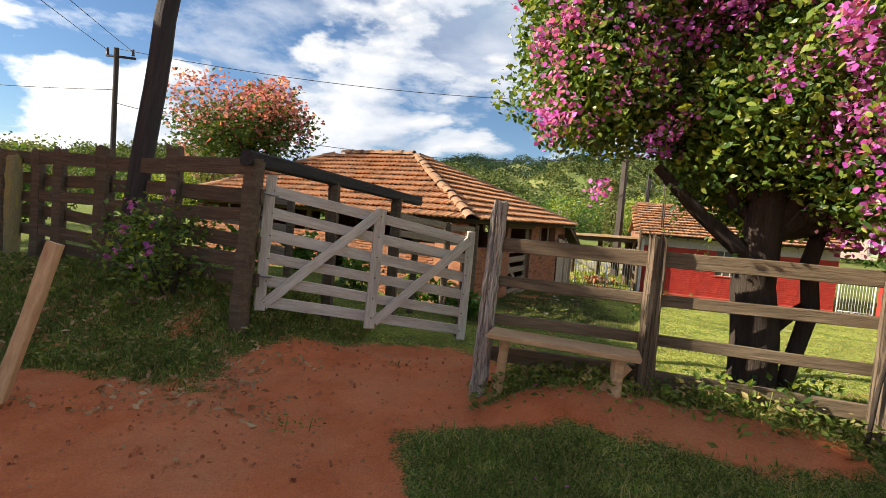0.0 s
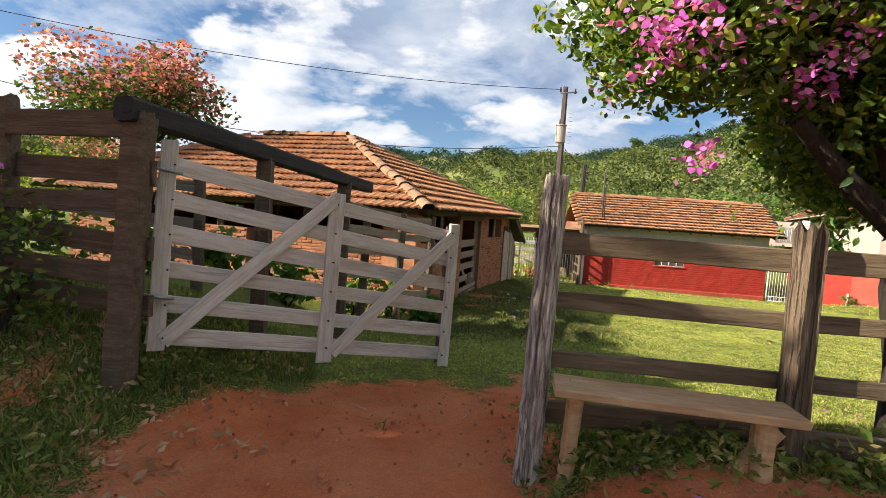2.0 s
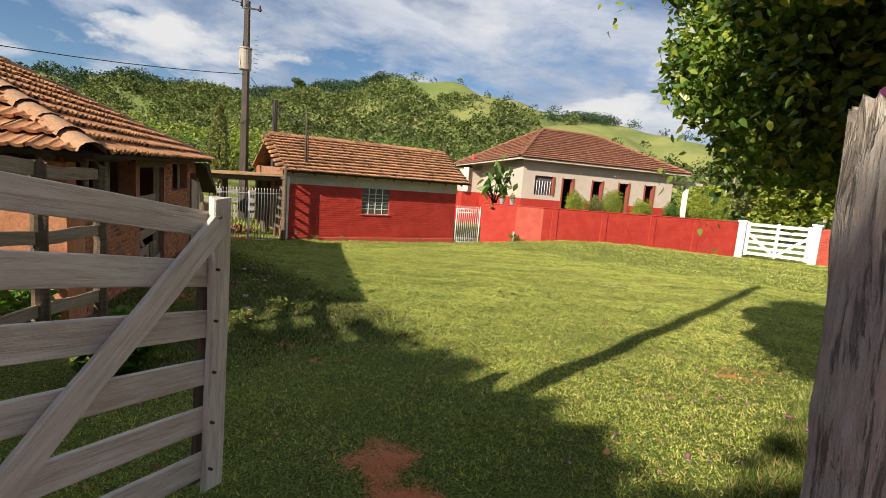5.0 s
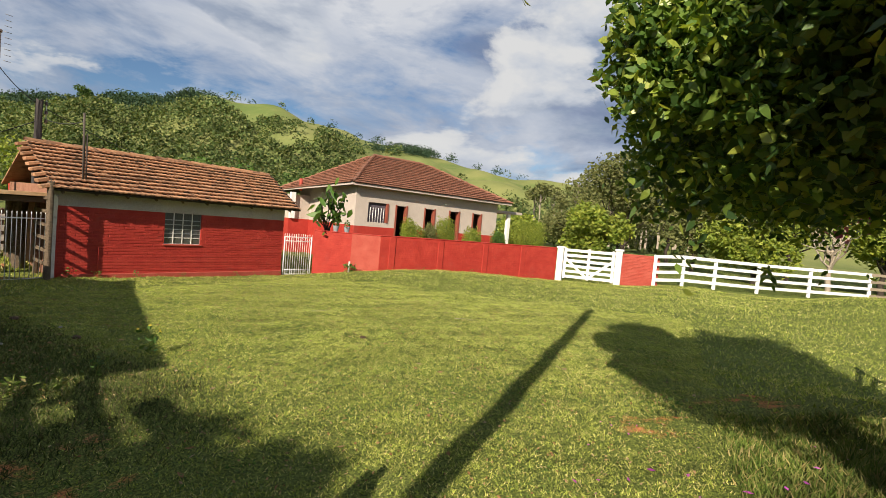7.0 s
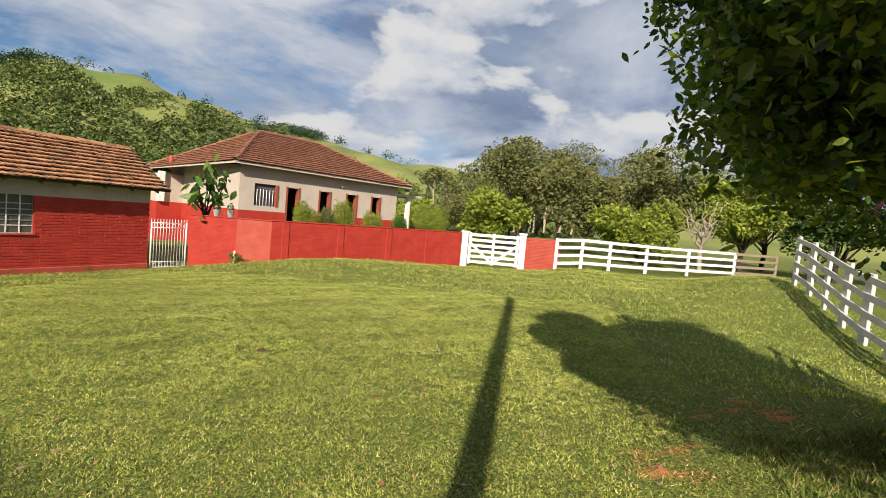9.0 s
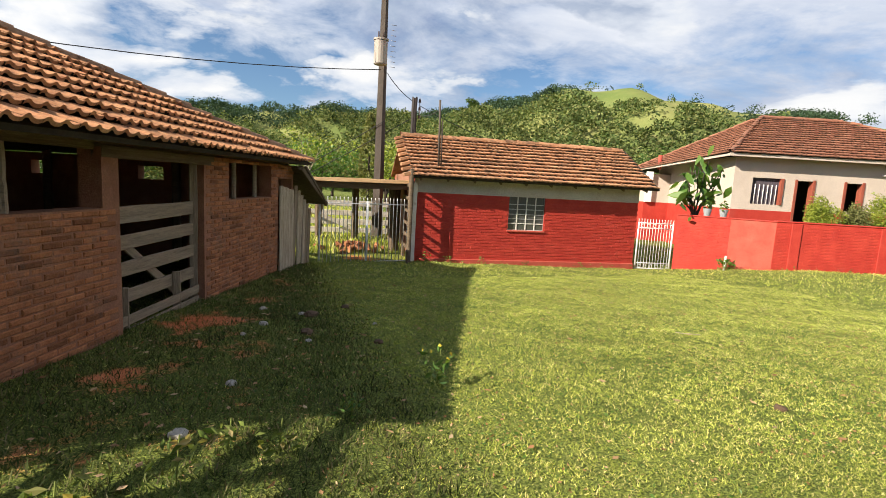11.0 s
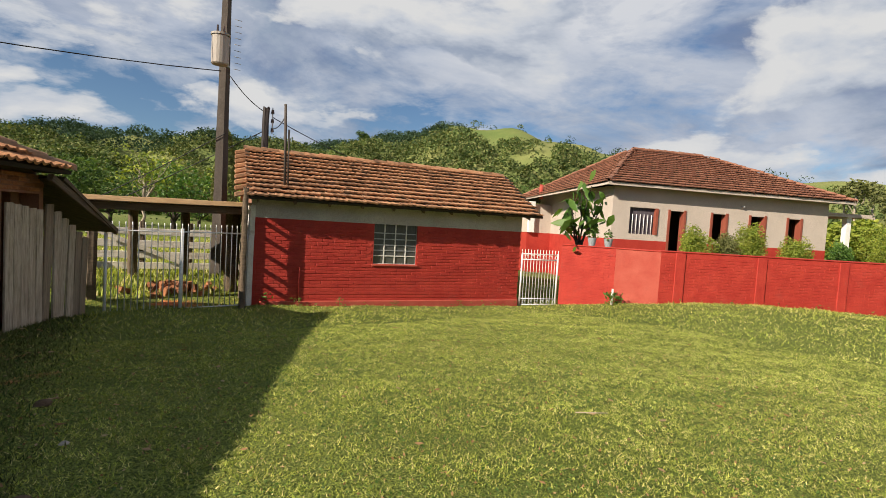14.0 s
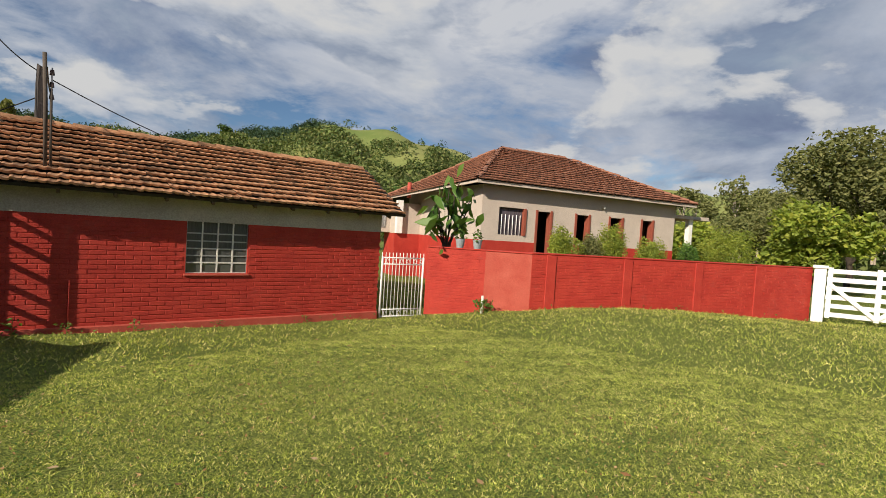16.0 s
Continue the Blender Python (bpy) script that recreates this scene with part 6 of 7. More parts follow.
def bush(name, base, size, leaf, label, n=900, lsize=0.06, flower=None, stems=True, group=""):
    x, y, z = base
    t = thing(name, label, "shrub", group, at=base)
    lob = [(rng.normal(0, 0.3) * size[0], rng.normal(0, 0.3) * size[1], size[2] * rng.uniform(0.35, 0.7)) for _ in range(5)]
    pts = np.concatenate([blob_points(n // 5, c, np.array(size) * 0.55, 0.4, 0.25) for c in lob])
    pts = pts[pts[:, 2] > 0.02]
    v, f = leaf_arrays(pts, lsize)
    put("leaves", mesh_from("leaves", v, f, leaf), t)["kind"] = "stuff"
    if stems:
        for c in lob:
            v, f = limb(wander((0, 0, -0.1), c, 0.1, 4), 0.02, 0.006, 5)
            put("stem", mesh_from("stem", v, f, bark), t)
    if flower:
        k = np.concatenate([p + rng.normal(0, 0.03, (flower[2], 3)) for p in blob_points(flower[1], (0, 0, size[2] * 0.55), np.array(size) * 0.75, 0.9)])
        v, f = leaf_arrays(k, lsize * 0.8, 0, 0.85)
        put("blossom", mesh_from("blossom", v, f, flower[0]), t)["kind"] = "stuff"
    return t


bush("flowering_shrub", (-2.95, 5.42, hz(-2.95, 5.42)), (0.75, 0.5, 0.95), boug_leaf, "dark bougainvillea shrub with pink bracts on the bank", 1500, 0.07, (boug_bract, 9, 12))
bush("flowering_shrub", (-3.5, 5.6, hz(-3.5, 5.6)), (0.5, 0.4, 0.7), boug_leaf, "dark bougainvillea shrub with pink bracts on the bank", 700, 0.07, (boug_bract, 6, 10))
yellow_flower = leaf_material("yellow_petal", [(0.65, 0.45, 0.04), (0.75, 0.6, 0.1)], 0.7, 0.3)
for u, s, lf, nm, lab in ((2.15, (0.62, 0.5, 0.85), yellow_leaf, "hedge_shrub", "loose yellow-green shrub behind the wall"), (3.15, (0.4, 0.4, 0.7), olive_leaf, "hedge_shrub", "small green shrub behind the wall"), (4.35, (0.75, 0.6, 0.95), yellow_leaf, "hedge_shrub", "clipped yellow-green shrub behind the wall"), (5.75, (0.68, 0.55, 0.72), yellow_leaf, "hedge_shrub", "round clipped green shrub behind the wall"), (7.3, (0.55, 0.4, 0.7), fresh_leaf, "rose_bush", "loose rose bush with pale flowers"), (10.3, (1.2, 0.9, 1.15), yellow_leaf, "hedge_shrub", "large yellow-green shrub at the wall's end")):
    x, y, _ = hp(u, -1.9 if u < 9 else -1.4, 0)
    bush(nm, (x, y, 0.3), (1.3 * s[0], 1.15 * s[1], 1.3 * s[2]), lf, lab, 5600 if u < 9 else 8500, 0.065, (yellow_flower, 6, 5) if nm == "rose_bush" else None)


def build_young_tree():
    """A young broad-leaved tree by the garden gate."""
    x, y = 14.85, 16.2
    t = thing("broadleaf_sapling", "young tree with large drooping green leaves", "tree", at=(x, y, -0.4))
    pts = []
    tips = [(-0.75, -0.1, 1.75), (-0.35, 0.1, 2.3), (0.0, 0.0, 2.55), (0.25, -0.1, 2.75), (0.85, 0, 2.2), (1.05, 0.05, 2.5), (0.6, 0, 1.85), (-0.55, 0, 2.0)]
    for q in tips:
        v, f = limb(wander((0, 0, 0), (q[0] * 0.15, 0, 1.3), 0.02, 3) + wander((q[0] * 0.15, 0, 1.3), q, 0.06, 4)[1:], 0.035, 0.012, 6)
        put("stem", mesh_from("stem", v, f, bark, flat=False), t)
        for s in np.linspace(0.5, 1.05, 4):
            pts.append(np.array((q[0] * (0.15 + 0.85 * s), q[1], 1.3 + (q[2] - 1.3) * s)) + rng.normal(0, 0.12, (3, 3)))
    v, f = leaf_arrays(np.concatenate(pts), 0.36, 1.0, 0.42, 0.35, True)
    put("leaves", mesh_from("leaves", v, f, fresh_leaf), t)


build_young_tree()


def potted(x, y, z):
    p = thing("potted_plant", "grey pot with a small green plant on the wall", "potted plant", "pots on the wall", at=(x, y, z))
    put("pot", post_mesh(0.2, 0.075, 0.11, pot_blue, sides=16, rough=0.005, steps=3, ragged=0.0), p)
    v, f = leaf_arrays(blob_points(60, (0, 0, 0.28), (0.14, 0.14, 0.14), 0.3), 0.08)
    put("leaves", mesh_from("leaves", v, f, fresh_leaf), p)


potted(14.79, 15.76, 0.835)
potted(14.97, 15.42, 0.835)
wp = thing("wall_foot_plant", "small plant tied to a pale stake by the wall", "plant", at=(14.72, 15.05, hz(14.72, 15.05)))
tube("stake", [(14.72, 15.05, -0.6), (14.74, 15.05, -0.15)], 0.03, old_white, wp)
v, f = leaf_arrays(blob_points(90, (0.1, 0, 0.15), (0.25, 0.2, 0.22), 0.3), 0.1)
put("leaves", mesh_from("leaves", v, f, fresh_leaf), wp)

# ---- trees near and far ----
tree("flowering_tree", (-6.6, 16.2, 0.2), 5.2, 2.3, tree_leaf, "slender tree with salmon-pink blossom", 11000, 0.14, 0.13, 0.5, None, 16, (pink_bloom, 0.78), 0.75)
tree("flowering_tree", (-11.5, 24, 0.2), 4.2, 2.2, olive_leaf, "small pale pink flowering tree", 1800, 0.16, 0.1, 0.3, None, 8, (pink_bloom, 0.72), 0.7)
for x, y, h, r, lf in ((-14.5, 15.0, 3.0, 2.4, tree_leaf), (-21, 24, 3.6, 3.4, olive_leaf), (-16, 30, 3.4, 3.0, yellow_leaf), (-26, 34, 4.5, 4.5, tree_leaf), (-7, 40, 3.6, 4.0, fresh_leaf), (-1, 46, 3.8, 4, tree_leaf)):
    tree("broadleaf_tree", (x, y, hz(x, y)), h, r, lf, "broad green tree in the pasture beyond the fence", 2600, 0.22, 0.16, 0.15, None, 10)
# shade trees along the road
for x, y, h, r in ((-11.5, 7.1, 8.9, 2.0), (-11.5, 4.9, 8.3, 2.3), (-11.5, 2.2, 8.9, 2.6), (-12.0, -1.0, 9.4, 3.2), (-13.0, -5.5, 9.5, 3.6)):
    tree("shade_tree", (x, y, hz(x, y)), h, r, tree_leaf, "tall dense roadside shade tree", 9000 if y > 4 else 16000, 0.36, 0.25, 0.12, None, 20, None, 0.85)
# garden and woods past the white fence
for x, y, h, r, lf in ((33, 9.5, 4.0, 2.2, yellow_leaf), (38, 8, 8.5, 3.6, olive_leaf), (36, 3.5, 6.4, 3.2, olive_leaf), (33, 0.5, 4.0, 2.4, yellow_leaf), (38, -2, 7.4, 3.6, olive_leaf), (34, -5.5, 6.2, 3.0, yellow_leaf), (40, -9, 8.2, 4.2, olive_leaf), (33, -10, 5.4, 3.0, tree_leaf), (30, -14, 7.4, 4.0, tree_leaf), (48, 5, 10, 4.4, olive_leaf), (52, -2, 11, 5, olive_leaf), (46, 13, 5.0, 3.2, olive_leaf), (37, 15, 3.4, 2.2, yellow_leaf), (58, 10, 7.5, 4.5, olive_leaf)):
    tree("garden_tree", (x, y, hz(x, y)), h, r, lf, "leafy garden tree beyond the white fence", 8500, 0.26, 0.16, 0.18, None, 11)
tree("bare_tree", (31.5, -2.6, hz(31.5, -2.6)), 4.8, 2.6, yellow_leaf, "half-bare tree with pale twisted branches", 420, 0.13, 0.14, 0.35, pale_bark, 16)
for i in range(26):
    x, y = 70 + rng.uniform(0, 26), 10 + rng.uniform(-14, 16)
    tree("eucalyptus", (x, y, hz(x, y) + 1), rng.uniform(7.5, 10), 2.6, olive_leaf, "tall thin eucalyptus with a high crown", 520, 0.5, 0.16, 0.62, pale_bark, 5, None, 0.6, "eucalyptus grove")
for x, y, h, r, lf in ((1.5, 46, 4.2, 3.5, olive_leaf), (5.5, 52, 4.6, 3.5, tree_leaf), (12, 50, 5.0, 4.0, fresh_leaf), (19, 52, 6.0, 4.4, yellow_leaf), (27, 50, 6.0, 4.5, tree_leaf), (34, 44, 6.0, 4.2, fresh_leaf), (42, 38, 6.5, 4.6, tree_leaf), (-4, 60, 4.8, 5, tree_leaf), (9, 60, 5.6, 5, tree_leaf), (17, 64, 6, 5, olive_leaf)):
    tree("field_tree", (x, y, hz(x, y)), h, r, lf, "green tree at the foot of the hill", 2200, 0.3, 0.18, 0.15, None, 10)
tree("pale_tree", (7.5, 32.5, hz(7.5, 32.5)), 4.8, 1.5, yellow_leaf, "thin pale-barked tree with sparse leaves", 500, 0.16, 0.08, 0.4, pale_bark, 12, None, 0.6)


def cypress(x, y, h):
    t = thing("cypress", "narrow dark green cypress tree", "tree", at=(x, y, hz(x, y)))
    put("trunk", post_mesh(h * 0.6, 0.1, 0.04, bark, sides=8), t)
    k = rng.uniform(0, 1, 1500)
    a, r = rng.uniform(0, 6.28, 1500), 0.45 * np.sin(np.pi * np.clip(k * 0.9 + 0.08, 0, 1)) ** 0.7
    pts = np.stack([np.cos(a) * r, np.sin(a) * r, 0.3 + k * (h - 0.3)], 1)
    v, f = leaf_arrays(pts, 0.2, -0.8)
    put("crown", mesh_from("crown", v, f, olive_leaf), t)


cypress(10.1, 30.5, 5.1)


def far_woods(dark):
    """Tree crowns over the hills: clumps of coarse leaves, thinner on the pasture."""
    vs, fs, o = [], [], 0
    n = 18000
    az = np.radians(rng.uniform(-75, 96, n))
    r = 75 + 350 * rng.uniform(0, 1, n) ** 0.8
    x, y = 5 + r * np.sin(az), 9 + r * np.cos(az)
    azd = np.degrees(az)
    z = height(x, y)
    rise = np.degrees(np.arctan2(z - 1.3, r))
    edge = np.interp(azd, (-75, 20, 36, 41, 45, 53, 58, 66, 96), (7.5, 8.2, 9.6, 9.5, 7.6, 6.1, 5.2, 3.6, 1.5))
    edge = edge + 0.25 * np.sin(azd * 1.7) + 0.2 * np.sin(azd * 4.1 + 1)
    spot = lambda a, e, wa, we: ((azd - a) / wa) ** 2 + ((rise - e) / we) ** 2 < 1 + 0.4 * np.sin(azd * 3 + rise * 5)
    field = np.sin(x * 0.035 + 1) * np.sin(y * 0.028 + 0.5) + 0.5 * np.sin(x * 0.09 + y * 0.05)
    wooded = (rise < edge) & (field > -1.1)
    wooded |= spot(53.0, 7.4, 3.0, 1.0) | spot(47.0, 8.3, 2.2, 0.5) | spot(38.5, 9.6, 3.5, 0.8) | spot(62.0, 7.4, 4.5, 0.3) | (azd < 34) & (rise > 5)
    wooded |= (r > 405) & (np.sin(azd * 2.3) + np.sin(azd * 5.9) > 1.35)
    clearing = spot(8, 4.3, 3.5, 0.35) | spot(13, 3.2, 4.0, 0.3) | spot(-6, 3.0, 4.0, 0.4)
    keep = wooded & ~clearing & ~((r < 105) & (azd < 40) & (azd > -15) & (field < 0.2))
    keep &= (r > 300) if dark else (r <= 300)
    keep |= False if dark else (~wooded & (rng.random(n) < 0.006) & (r > 200))
    x, y, z, r = x[keep], y[keep], z[keep], r[keep]
    s = rng.uniform(1.6, 3.9, len(x)) * (0.75 + r / 600)
    per = 46
    d = rng.normal(0, 1, (len(x), per, 3))
    d /= np.linalg.norm(d, axis=2)[:, :, None]
    d[:, :, 2] = np.abs(d[:, :, 2]) * 1.25 - 0.15
    c = np.stack([x, y, z + s * 0.35], 1)[:, None, :] + d * s[:, None, None] * rng.uniform(0.7, 1.1, (len(x), per, 1))
    v, f = leaf_arrays(c.reshape(-1, 3), 1.0, 0.2, 0.9)
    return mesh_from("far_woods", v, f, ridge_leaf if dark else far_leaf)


tagged(new("far_woods", far_woods(False)), "mixed olive green forest covering the near hillside", "forest", kind="stuff")
# woods past 300 m take the haze-tinted leaves
tagged(new("far_woods", far_woods(True)), "forest on the upper slopes and ridge, tinted darker blue-green for haze", "forest", kind="stuff")
hx, hy = 5 + 400 * math.sin(radians(29.4)), 9 + 400 * math.cos(radians(29.4))
tree("hilltop_tree", (hx, hy, hz(hx, hy)), 14, 6, tree_leaf, "lone round tree on the ridge", 1500, 1.1, 0.6, 0.3, None, 9)


# ---- grass ----
def blades(name, n, area, tall, wide, mat, label, keep, lean=0.5):
    x = rng.uniform(area[0], area[1], n)
    y = rng.uniform(area[2], area[3], n)
    k = keep(x, y) > rng.uniform(0, 1, n)
    x, y = x[k], y[k]
    n = len(x)
    z = height(x, y) - 0.005
    near = smooth(60, 20, np.hypot(x - 6, y - 8))
    z = z + near * (0.018 * np.sin(x * 3.1 + np.sin(y * 2.3)) * np.sin(y * 2.7) + 0.004 * np.sin(x * 7.7 + y * 5.1))
    a = rng.uniform(0, 6.28, n)
    h = tall * rng.uniform(0.5, 1.4, n)
    w = wide * rng.uniform(0.6, 1.3, n)
    b = rng.uniform(0, 6.28, n)
    l = lean * h * rng.uniform(0.2, 1.5, n)
    dx, dy = np.cos(a) * w, np.sin(a) * w
    v = np.stack([np.stack([x - dx, y - dy, z], 1), np.stack([x + dx, y + dy, z], 1), np.stack([x + np.cos(b) * l, y + np.sin(b) * l, z + h], 1)], 1)
    tagged(new(name, mesh_from(name, v.reshape(-1, 3), np.arange(3 * n).reshape(-1, 3), mat)), label, "grass", kind="stuff")


def patchy(x, y):
    return 0.86 + 0.14 * np.sin(x * 1.7 + 1.1 * np.sin(y * 1.3)) * np.sin(y * 1.9 + np.sin(x * 0.9))


cells = rng.uniform(0, 1, (700, 700))


def tufts(x, y):
    """Fine clumps with small gaps between them."""
    at = lambda s: cells[((x + 20) / s).astype(int) % 700, ((y + 20) / s).astype(int) % 700]
    return np.clip((0.45 * at(0.037) + 0.35 * at(0.083) + 0.2 * at(0.21) - 0.22) * 2.0, 0.08, 1)


# where the barn's shade is put into the grass: lawn thinned, darker blades sown
barn_shade = lambda x, y: smooth(3.9, 3.0, x - 0.12 * (y - 9)) * smooth(7.5, 9.0, y)
lawn = lambda x, y: (1 - 0.9 * barn_shade(x, y)) * tufts(x, y) * np.clip(1 - 1.5 * soil_amount(x, y), 0, 1) * patchy(x, y) * ((y > 4.6) | (x > 4.2))
blades("lawn_grass", 1700000, (-1.5, 13, 4.4, 15.5), 0.02, 0.0045, grass_blade, "short mown lawn grass with yellowed tips", lawn, 1.2)
blades("lawn_grass", 420000, (-3, 24, -1.5, 20), 0.042, 0.009, grass_blade, "short mown lawn grass with yellowed tips", lambda x, y: lawn(x, y) * ((x > 13) | (y > 15.5) | (y < 4.4)), 1.1)
blades("barn_side_grass", 260000, (0.5, 5.2, 7.5, 18), 0.045, 0.005, barn_shade_blade, "grass along the barn wall, coloured darker for the barn's shade", lambda x, y: barn_shade(x, y) * np.clip(1 - 1.3 * soil_amount(x, y), 0, 1) * (0.3 + 0.7 * tufts(x, y)), 0.8)
blades("verge_grass", 60000, (-0.5, 5.0, 1.9, 4.6), 0.05, 0.006, weed_blade, "rough verge grass beside the red path", lambda x, y: np.clip(1 - 1.7 * soil_amount(x, y), 0, 1), 0.8)
blades("bank_grass", 90000, (-7, -0.9, 3.2, 7.5), 0.075, 0.007, weed_blade, "weedy grass on the shaded bank", lambda x, y: np.clip(1 - 1.6 * soil_amount(x, y), 0, 1) * (0.35 + 0.65 * patchy(x, y)), 0.7)
blades("pasture_grass", 90000, (-14, 12, 19.5, 40), 0.13, 0.022, grass_blade, "taller pasture grass behind the gate", lambda x, y: 0.8 * (y > 19.6) + 0 * x, 0.6)


# ---- litter and weeds ----
red_crumb = material("red_earth_crumb", [(0.40, 0.13, 0.06), (0.55, 0.22, 0.11)], (1, 1, 1), 5.0, 0.95, 0.3, 40.0)
dead_twig = material("dry_twig", [(0.42, 0.34, 0.25), (0.52, 0.44, 0.34)], (1, 1, 1), 5.0, 0.9, 0.3, 40.0)
dead_leaf = leaf_material("dry_leaf", [(0.30, 0.14, 0.06), (0.42, 0.24, 0.12), (0.55, 0.40, 0.24)], 0.8, 0.1)


def ground_z(x, y):
    near = smooth(60, 20, np.hypot(x - 6, y - 8))
    return height(x, y) + near * (0.018 * np.sin(x * 3.1 + np.sin(y * 2.3)) * np.sin(y * 2.7) + 0.004 * np.sin(x * 7.7 + y * 5.1))


def scatter(name, label, category, n, area, size, mat, lift=0.015):
    x, y = rng.uniform(area[0], area[1], n), rng.uniform(area[2], area[3], n)
    c = np.stack([x, y, ground_z(x, y) + lift], 1)
    v, f = leaf_arrays(c, size, 0.0, 0.6, 0.5)
    v = v.reshape(-1, 4, 3)
    v[:, :, 2] = c[:, None, 2] + (v[:, :, 2] - c[:, None, 2]) * 0.25
    tagged(new(name, mesh_from(name, v.reshape(-1, 3), f, mat)), label, category, kind="stuff")


scatter("dry_leaf_litter", "scattered dry brown leaves on the lawn", "leaf litter", 420, (-1.5, 12, 4.6, 16), 0.06, dead_leaf, 0.022)
scatter("dry_leaf_litter", "dry leaves and straw on the red path", "leaf litter", 260, (-4.5, 2.5, 2.2, 5.2), 0.04, dead_leaf)
scatter("dry_leaf_litter", "brown leaves and chaff on the ground by the barn", "leaf litter", 320, (1.2, 4.2, 9.5, 17), 0.05, dead_leaf, 0.03)
scatter("fallen_bracts", "fallen pink bracts under the fence", "petals", 90, (0.4, 4.5, 2.0, 5.5), 0.04, boug_bract, 0.03)


def clod(name, x, y, size, mat, label, category, group=""):
    r = size
    bm = bmesh.new()
    bmesh.ops.create_icosphere(bm, subdivisions=2, radius=r)
    for v in bm.verts:
        v.co *= 1 + 0.35 * noise.noise(v.co * (2.2 / r) + Vector((x * 3, y * 5, 0)))
        v.co.z *= 0.55
    me = bpy.data.meshes.new(name)
    bm.to_mesh(me)
    bm.free()
    me.materials.append(mat)
    ob = new(name, me)
    ob.location = (x, y, float(ground_z(x, y)) + r * 0.2)
    return tagged(ob, label, category, group)


for x, y, s in ((3.35, 11.9, 0.035), (3.0, 12.6, 0.05), (2.75, 12.2, 0.03), (3.5, 13.0, 0.04), (4.2, 12.3, 0.028), (2.55, 10.9, 0.045), (3.1, 13.4, 0.05), (2.2, 10.1, 0.055)):
    clod("stone", x, y, s, stone, "small pale stone lying in the grass", "stone", "loose stones")
for x, y, s in ((3.6, 12.9, 0.09), (3.4, 12.2, 0.07), (4.1, 13.2, 0.06), (4.0, 11.6, 0.05), (6.4, 9.0, 0.05)):
    clod("dung_pat", x, y, s, dung, "dry brown cattle dung on the grass", "dung", "dung pats")
for pts in (((7.6, 10.9), (7.85, 10.75)), ((8.9, 8.6), (9.05, 8.3)), ((-0.55, 5.3), (-0.45, 5.18)), ((0.2, 4.9), (0.26, 5.0))):
    tagged(tube("dry_twig", [(x, y, float(ground_z(x, y)) + 0.025) for x, y in pts], 0.0045, dead_twig, sides=5), "dry pale twig on the ground", "twig", "twigs")


def weed(x, y, h, mat, label, flower=None):
    w = thing("weed", label, "weed", "weeds", at=(x, y, float(ground_z(x, y))))
    n = 26
    k = rng.uniform(0.15, 1, n)
    c = np.stack([rng.normal(0, 0.06, n), rng.normal(0, 0.06, n), k * h], 1)
    v, f = leaf_arrays(c, h * 0.28, 0.0, 0.45)
    put("leaves", mesh_from("leaves", v, f, mat), w)
    tube("stem", [(x, y, float(ground_z(x, y))), (x + 0.02, y, float(ground_z(x, y)) + h)], 0.004, weed_blade, w, sides=4)
    if flower:
        v, f = leaf_arrays(c[k > 0.75] + np.array((0, 0, 0.02)), h * 0.12, 0, 0.9)
        put("blossom", mesh_from("blossom", v, f, flower), w)


for x, y, h, fl in ((4.05, 10.35, 0.3, yellow_flower), (3.2, 9.9, 0.18, None), (2.7, 9.6, 0.22, None), (2.2, 9.5, 0.26, None), (2.45, 9.75, 0.2, None), (1.75, 9.3, 0.24, None), (-2.3, 4.75, 0.25, None), (-3.2, 4.9, 0.3, None), (-2.9, 4.5, 0.22, None), (-4.0, 5.2, 0.35, None), (-0.95, 3.2, 0.12, None), (-0.8, 3.25, 0.1, None), (-0.35, 4.75, 0.08, None), (9.0, 17.85, 0.2, None), (10.2, 17.5, 0.16, None), (8.2, 18.1, 0.2, None), (11.7, 17.1, 0.16, None), (7.6, 18.25, 0.25, None), (6.4, 5.4, 0.1, None), (5.2, 4.9, 0.12, None), (0.55, 3.75, 0.2, None), (0.8, 3.7, 0.22, None), (1.9, 3.5, 0.2, None), (2.3, 3.35, 0.22, None), (1.2, 3.62, 0.16, None)):
    weed(x, y, h, weed_blade if x < 3 else fresh_leaf, "small leafy weed growing in the grass", fl)
# broad-leaved plants between the gate and the barn
for x, y, s in ((-1.6, 9.2, 0.5), (-0.6, 9.6, 0.55), (0.1, 9.9, 0.4), (-2.6, 8.9, 0.45), (-3.6, 9.2, 0.5), (0.5, 8.6, 0.35)):
    bush("leafy_plant", (x, y, float(ground_z(x, y))), (s, s, s * 1.3), fresh_leaf, "broad-leaved green plants in front of the barn", 240, 0.16)


def ground_cover(name, label, n, area, size, top, mat, keep):
    x, y = rng.uniform(area[0], area[1], n), rng.uniform(area[2], area[3], n)
    k = keep(x, y) > rng.uniform(0, 1, n)
    x, y = x[k], y[k]
    v, f = leaf_arrays(np.stack([x, y, ground_z(x, y) + rng.uniform(0.0, top, len(x))], 1), size, 0.0, 0.5, 0.5)
    tagged(new(name, mesh_from(name, v, f, mat)), label, "ground cover", kind="stuff")


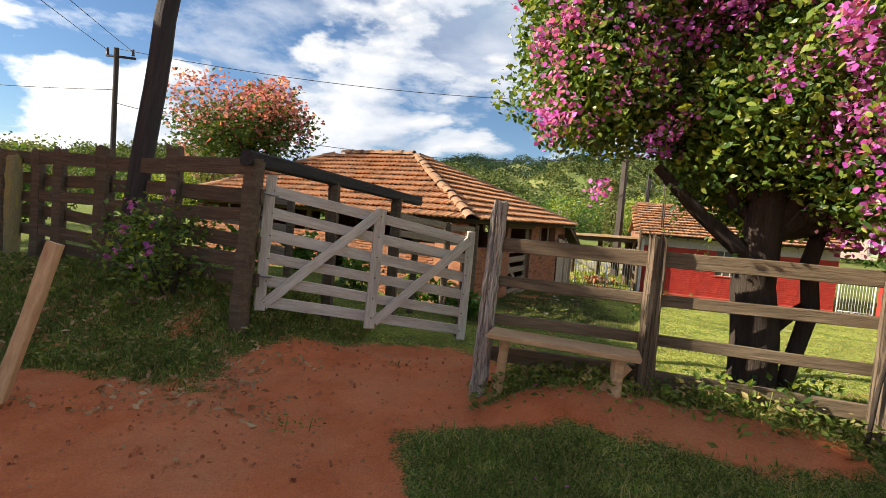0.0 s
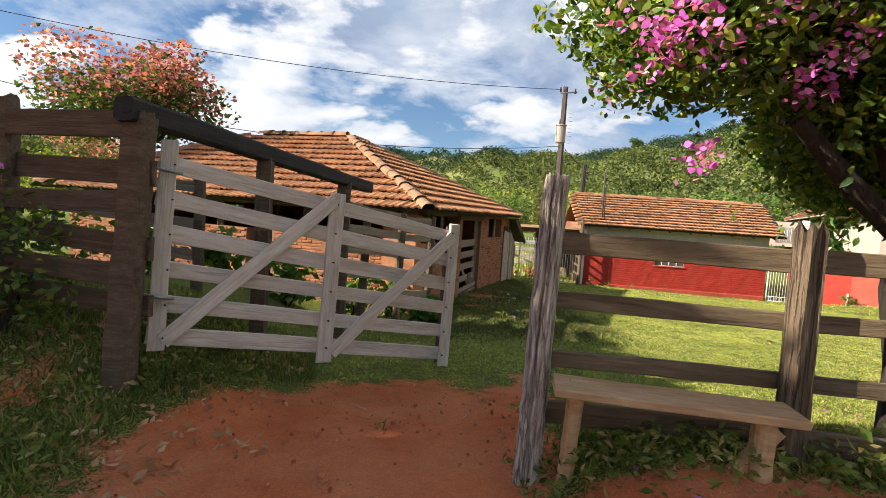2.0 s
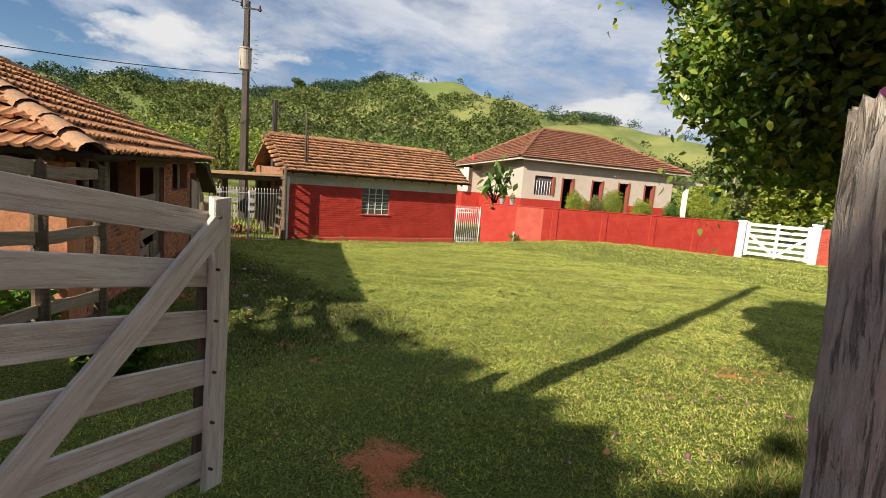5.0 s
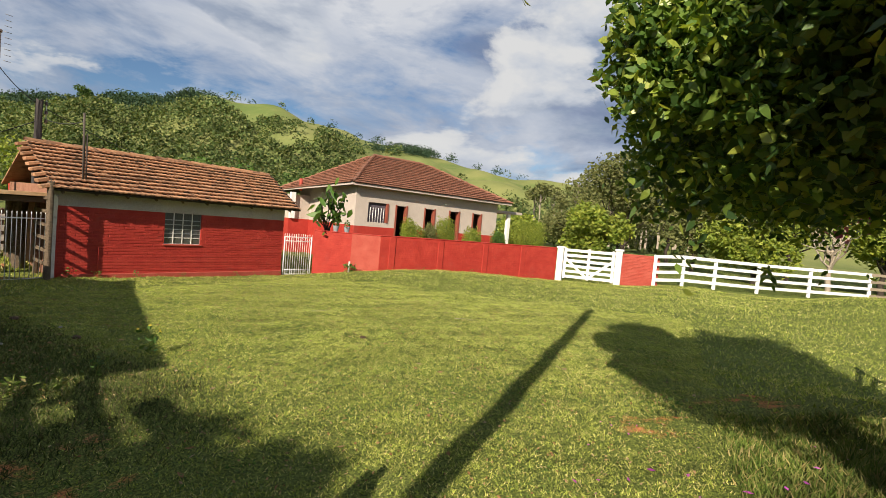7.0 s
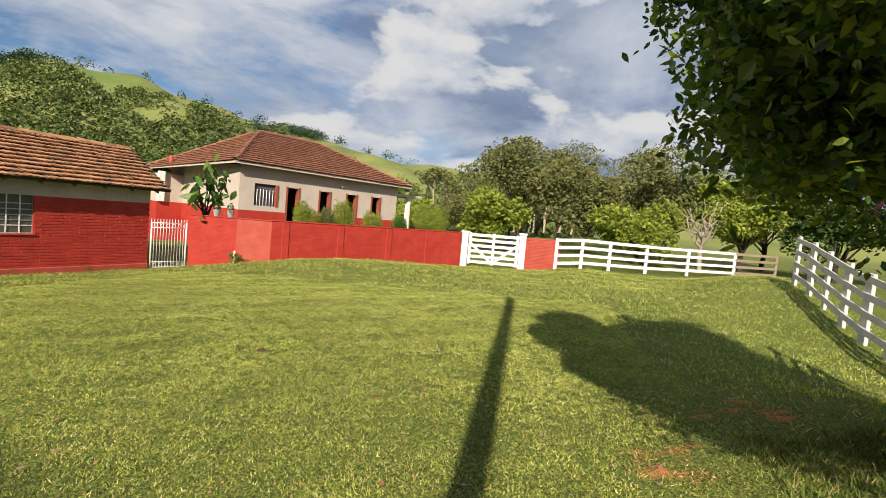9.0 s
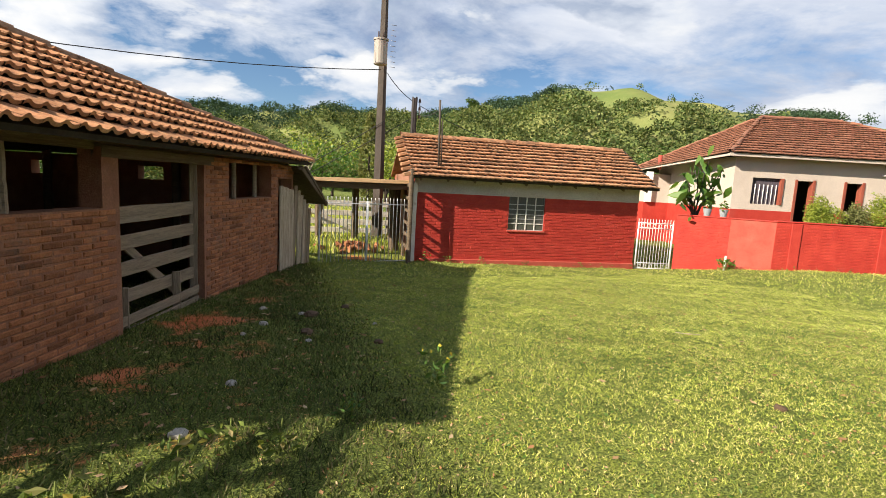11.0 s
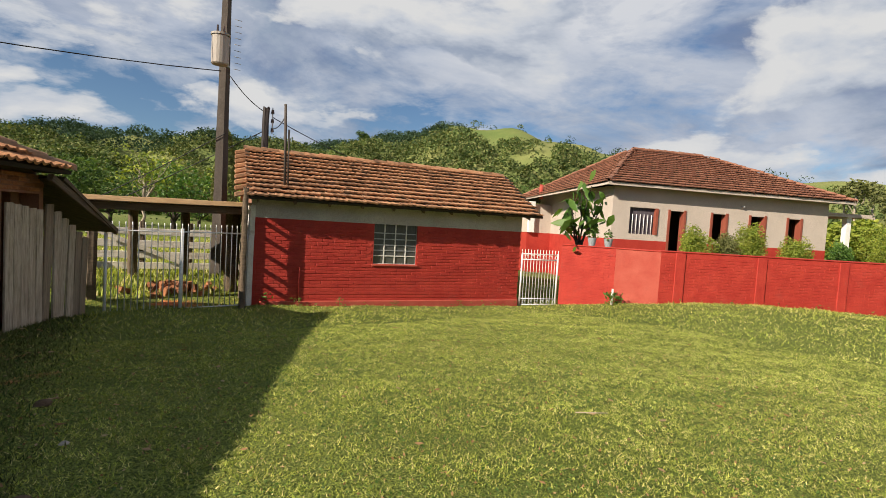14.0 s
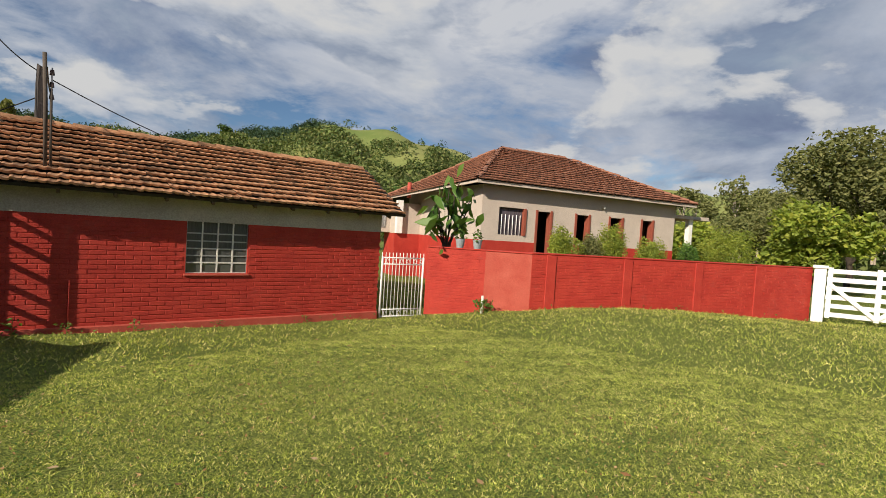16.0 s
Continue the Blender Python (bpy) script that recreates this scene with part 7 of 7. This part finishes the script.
clumpy = lambda x, y: np.clip(np.sin(x * 3.3 + 1.7 * np.sin(y * 2.9)) * np.sin(y * 3.7 + np.sin(x * 2.1)) * 1.6 + 0.25, 0, 1)
bare = lambda x, y: np.clip(1.1 - 1.6 * soil_amount(x, y), 0, 1)
ground_cover("bank_weed_cover", "low mixed weeds matting the bank", 26000, (-6.5, -1.2, 3.4, 7.0), 0.05, 0.1, weed_blade, lambda x, y: clumpy(x, y) * bare(x, y))
ground_cover("bank_straw", "dry straw and dead stems on the bank", 7000, (-6.5, -1.0, 3.2, 6.8), 0.06, 0.05, dead_leaf, lambda x, y: (1 - clumpy(x, y)) * 0.6)
ground_cover("fence_weed_cover", "dark leafy weeds along the fence foot", 9000, (0.3, 5.0, 2.9, 4.3), 0.055, 0.13, weed_blade, lambda x, y: np.exp(-((y - (4.0 - 0.3 * (x - 0.4))) / 0.24) ** 2))
ground_cover("lawn_clover", "small clover and broadleaf weeds in the lawn", 42000, (-1, 11, 4.8, 15), 0.022, 0.03, fresh_leaf, lambda x, y: clumpy(x * 0.6, y * 0.6) * bare(x, y))
ground_cover("thatch", "dry clippings lying in the lawn", 26000, (-1, 11, 4.8, 15), 0.022, 0.03, dead_leaf, lambda x, y: np.clip(1.2 - clumpy(x * 0.5 + 2, y * 0.5), 0, 1) * 0.5)
ground_cover("shed_foot_weeds", "weeds along the foot of the red walls", 5000, (7.4, 22, 9.0, 18.6), 0.06, 0.12, fresh_leaf, lambda x, y: np.maximum(np.exp(-((y - (18.5 - 0.285 * (x - 7.34)) + 0.12) / 0.1) ** 2) * (x < 13.2), np.exp(-((y - (14.3 - 0.728 * (x - 15.45)) + 0.15) / 0.12) ** 2) * (x > 15.4)))
x = rng.uniform(-4.2, 1.5, 700)
y = rng.uniform(2.0, 5.4, 700)
shapes = [piece_box(0.02 * a, 0.018 * b, 0.014, 0.004) for a, b in ((1, 1), (0.6, 0.8), (1.5, 1.2))]
grit = thing("path_grit", "small crumbs of red earth on the path", "grit", kind="stuff", at=(-1, 4, 0))
join_pieces("crumbs", shapes, [(int(rng.integers(0, 3)), np.array(Matrix.Translation((a, b, float(ground_z(a, b)) + 0.004)) @ Euler(tuple(rng.uniform(0, 6.28, 3))).to_matrix().to_4x4())) for a, b in zip(x, y) if soil_amount(a, b) > 0.5], red_crumb, grit)
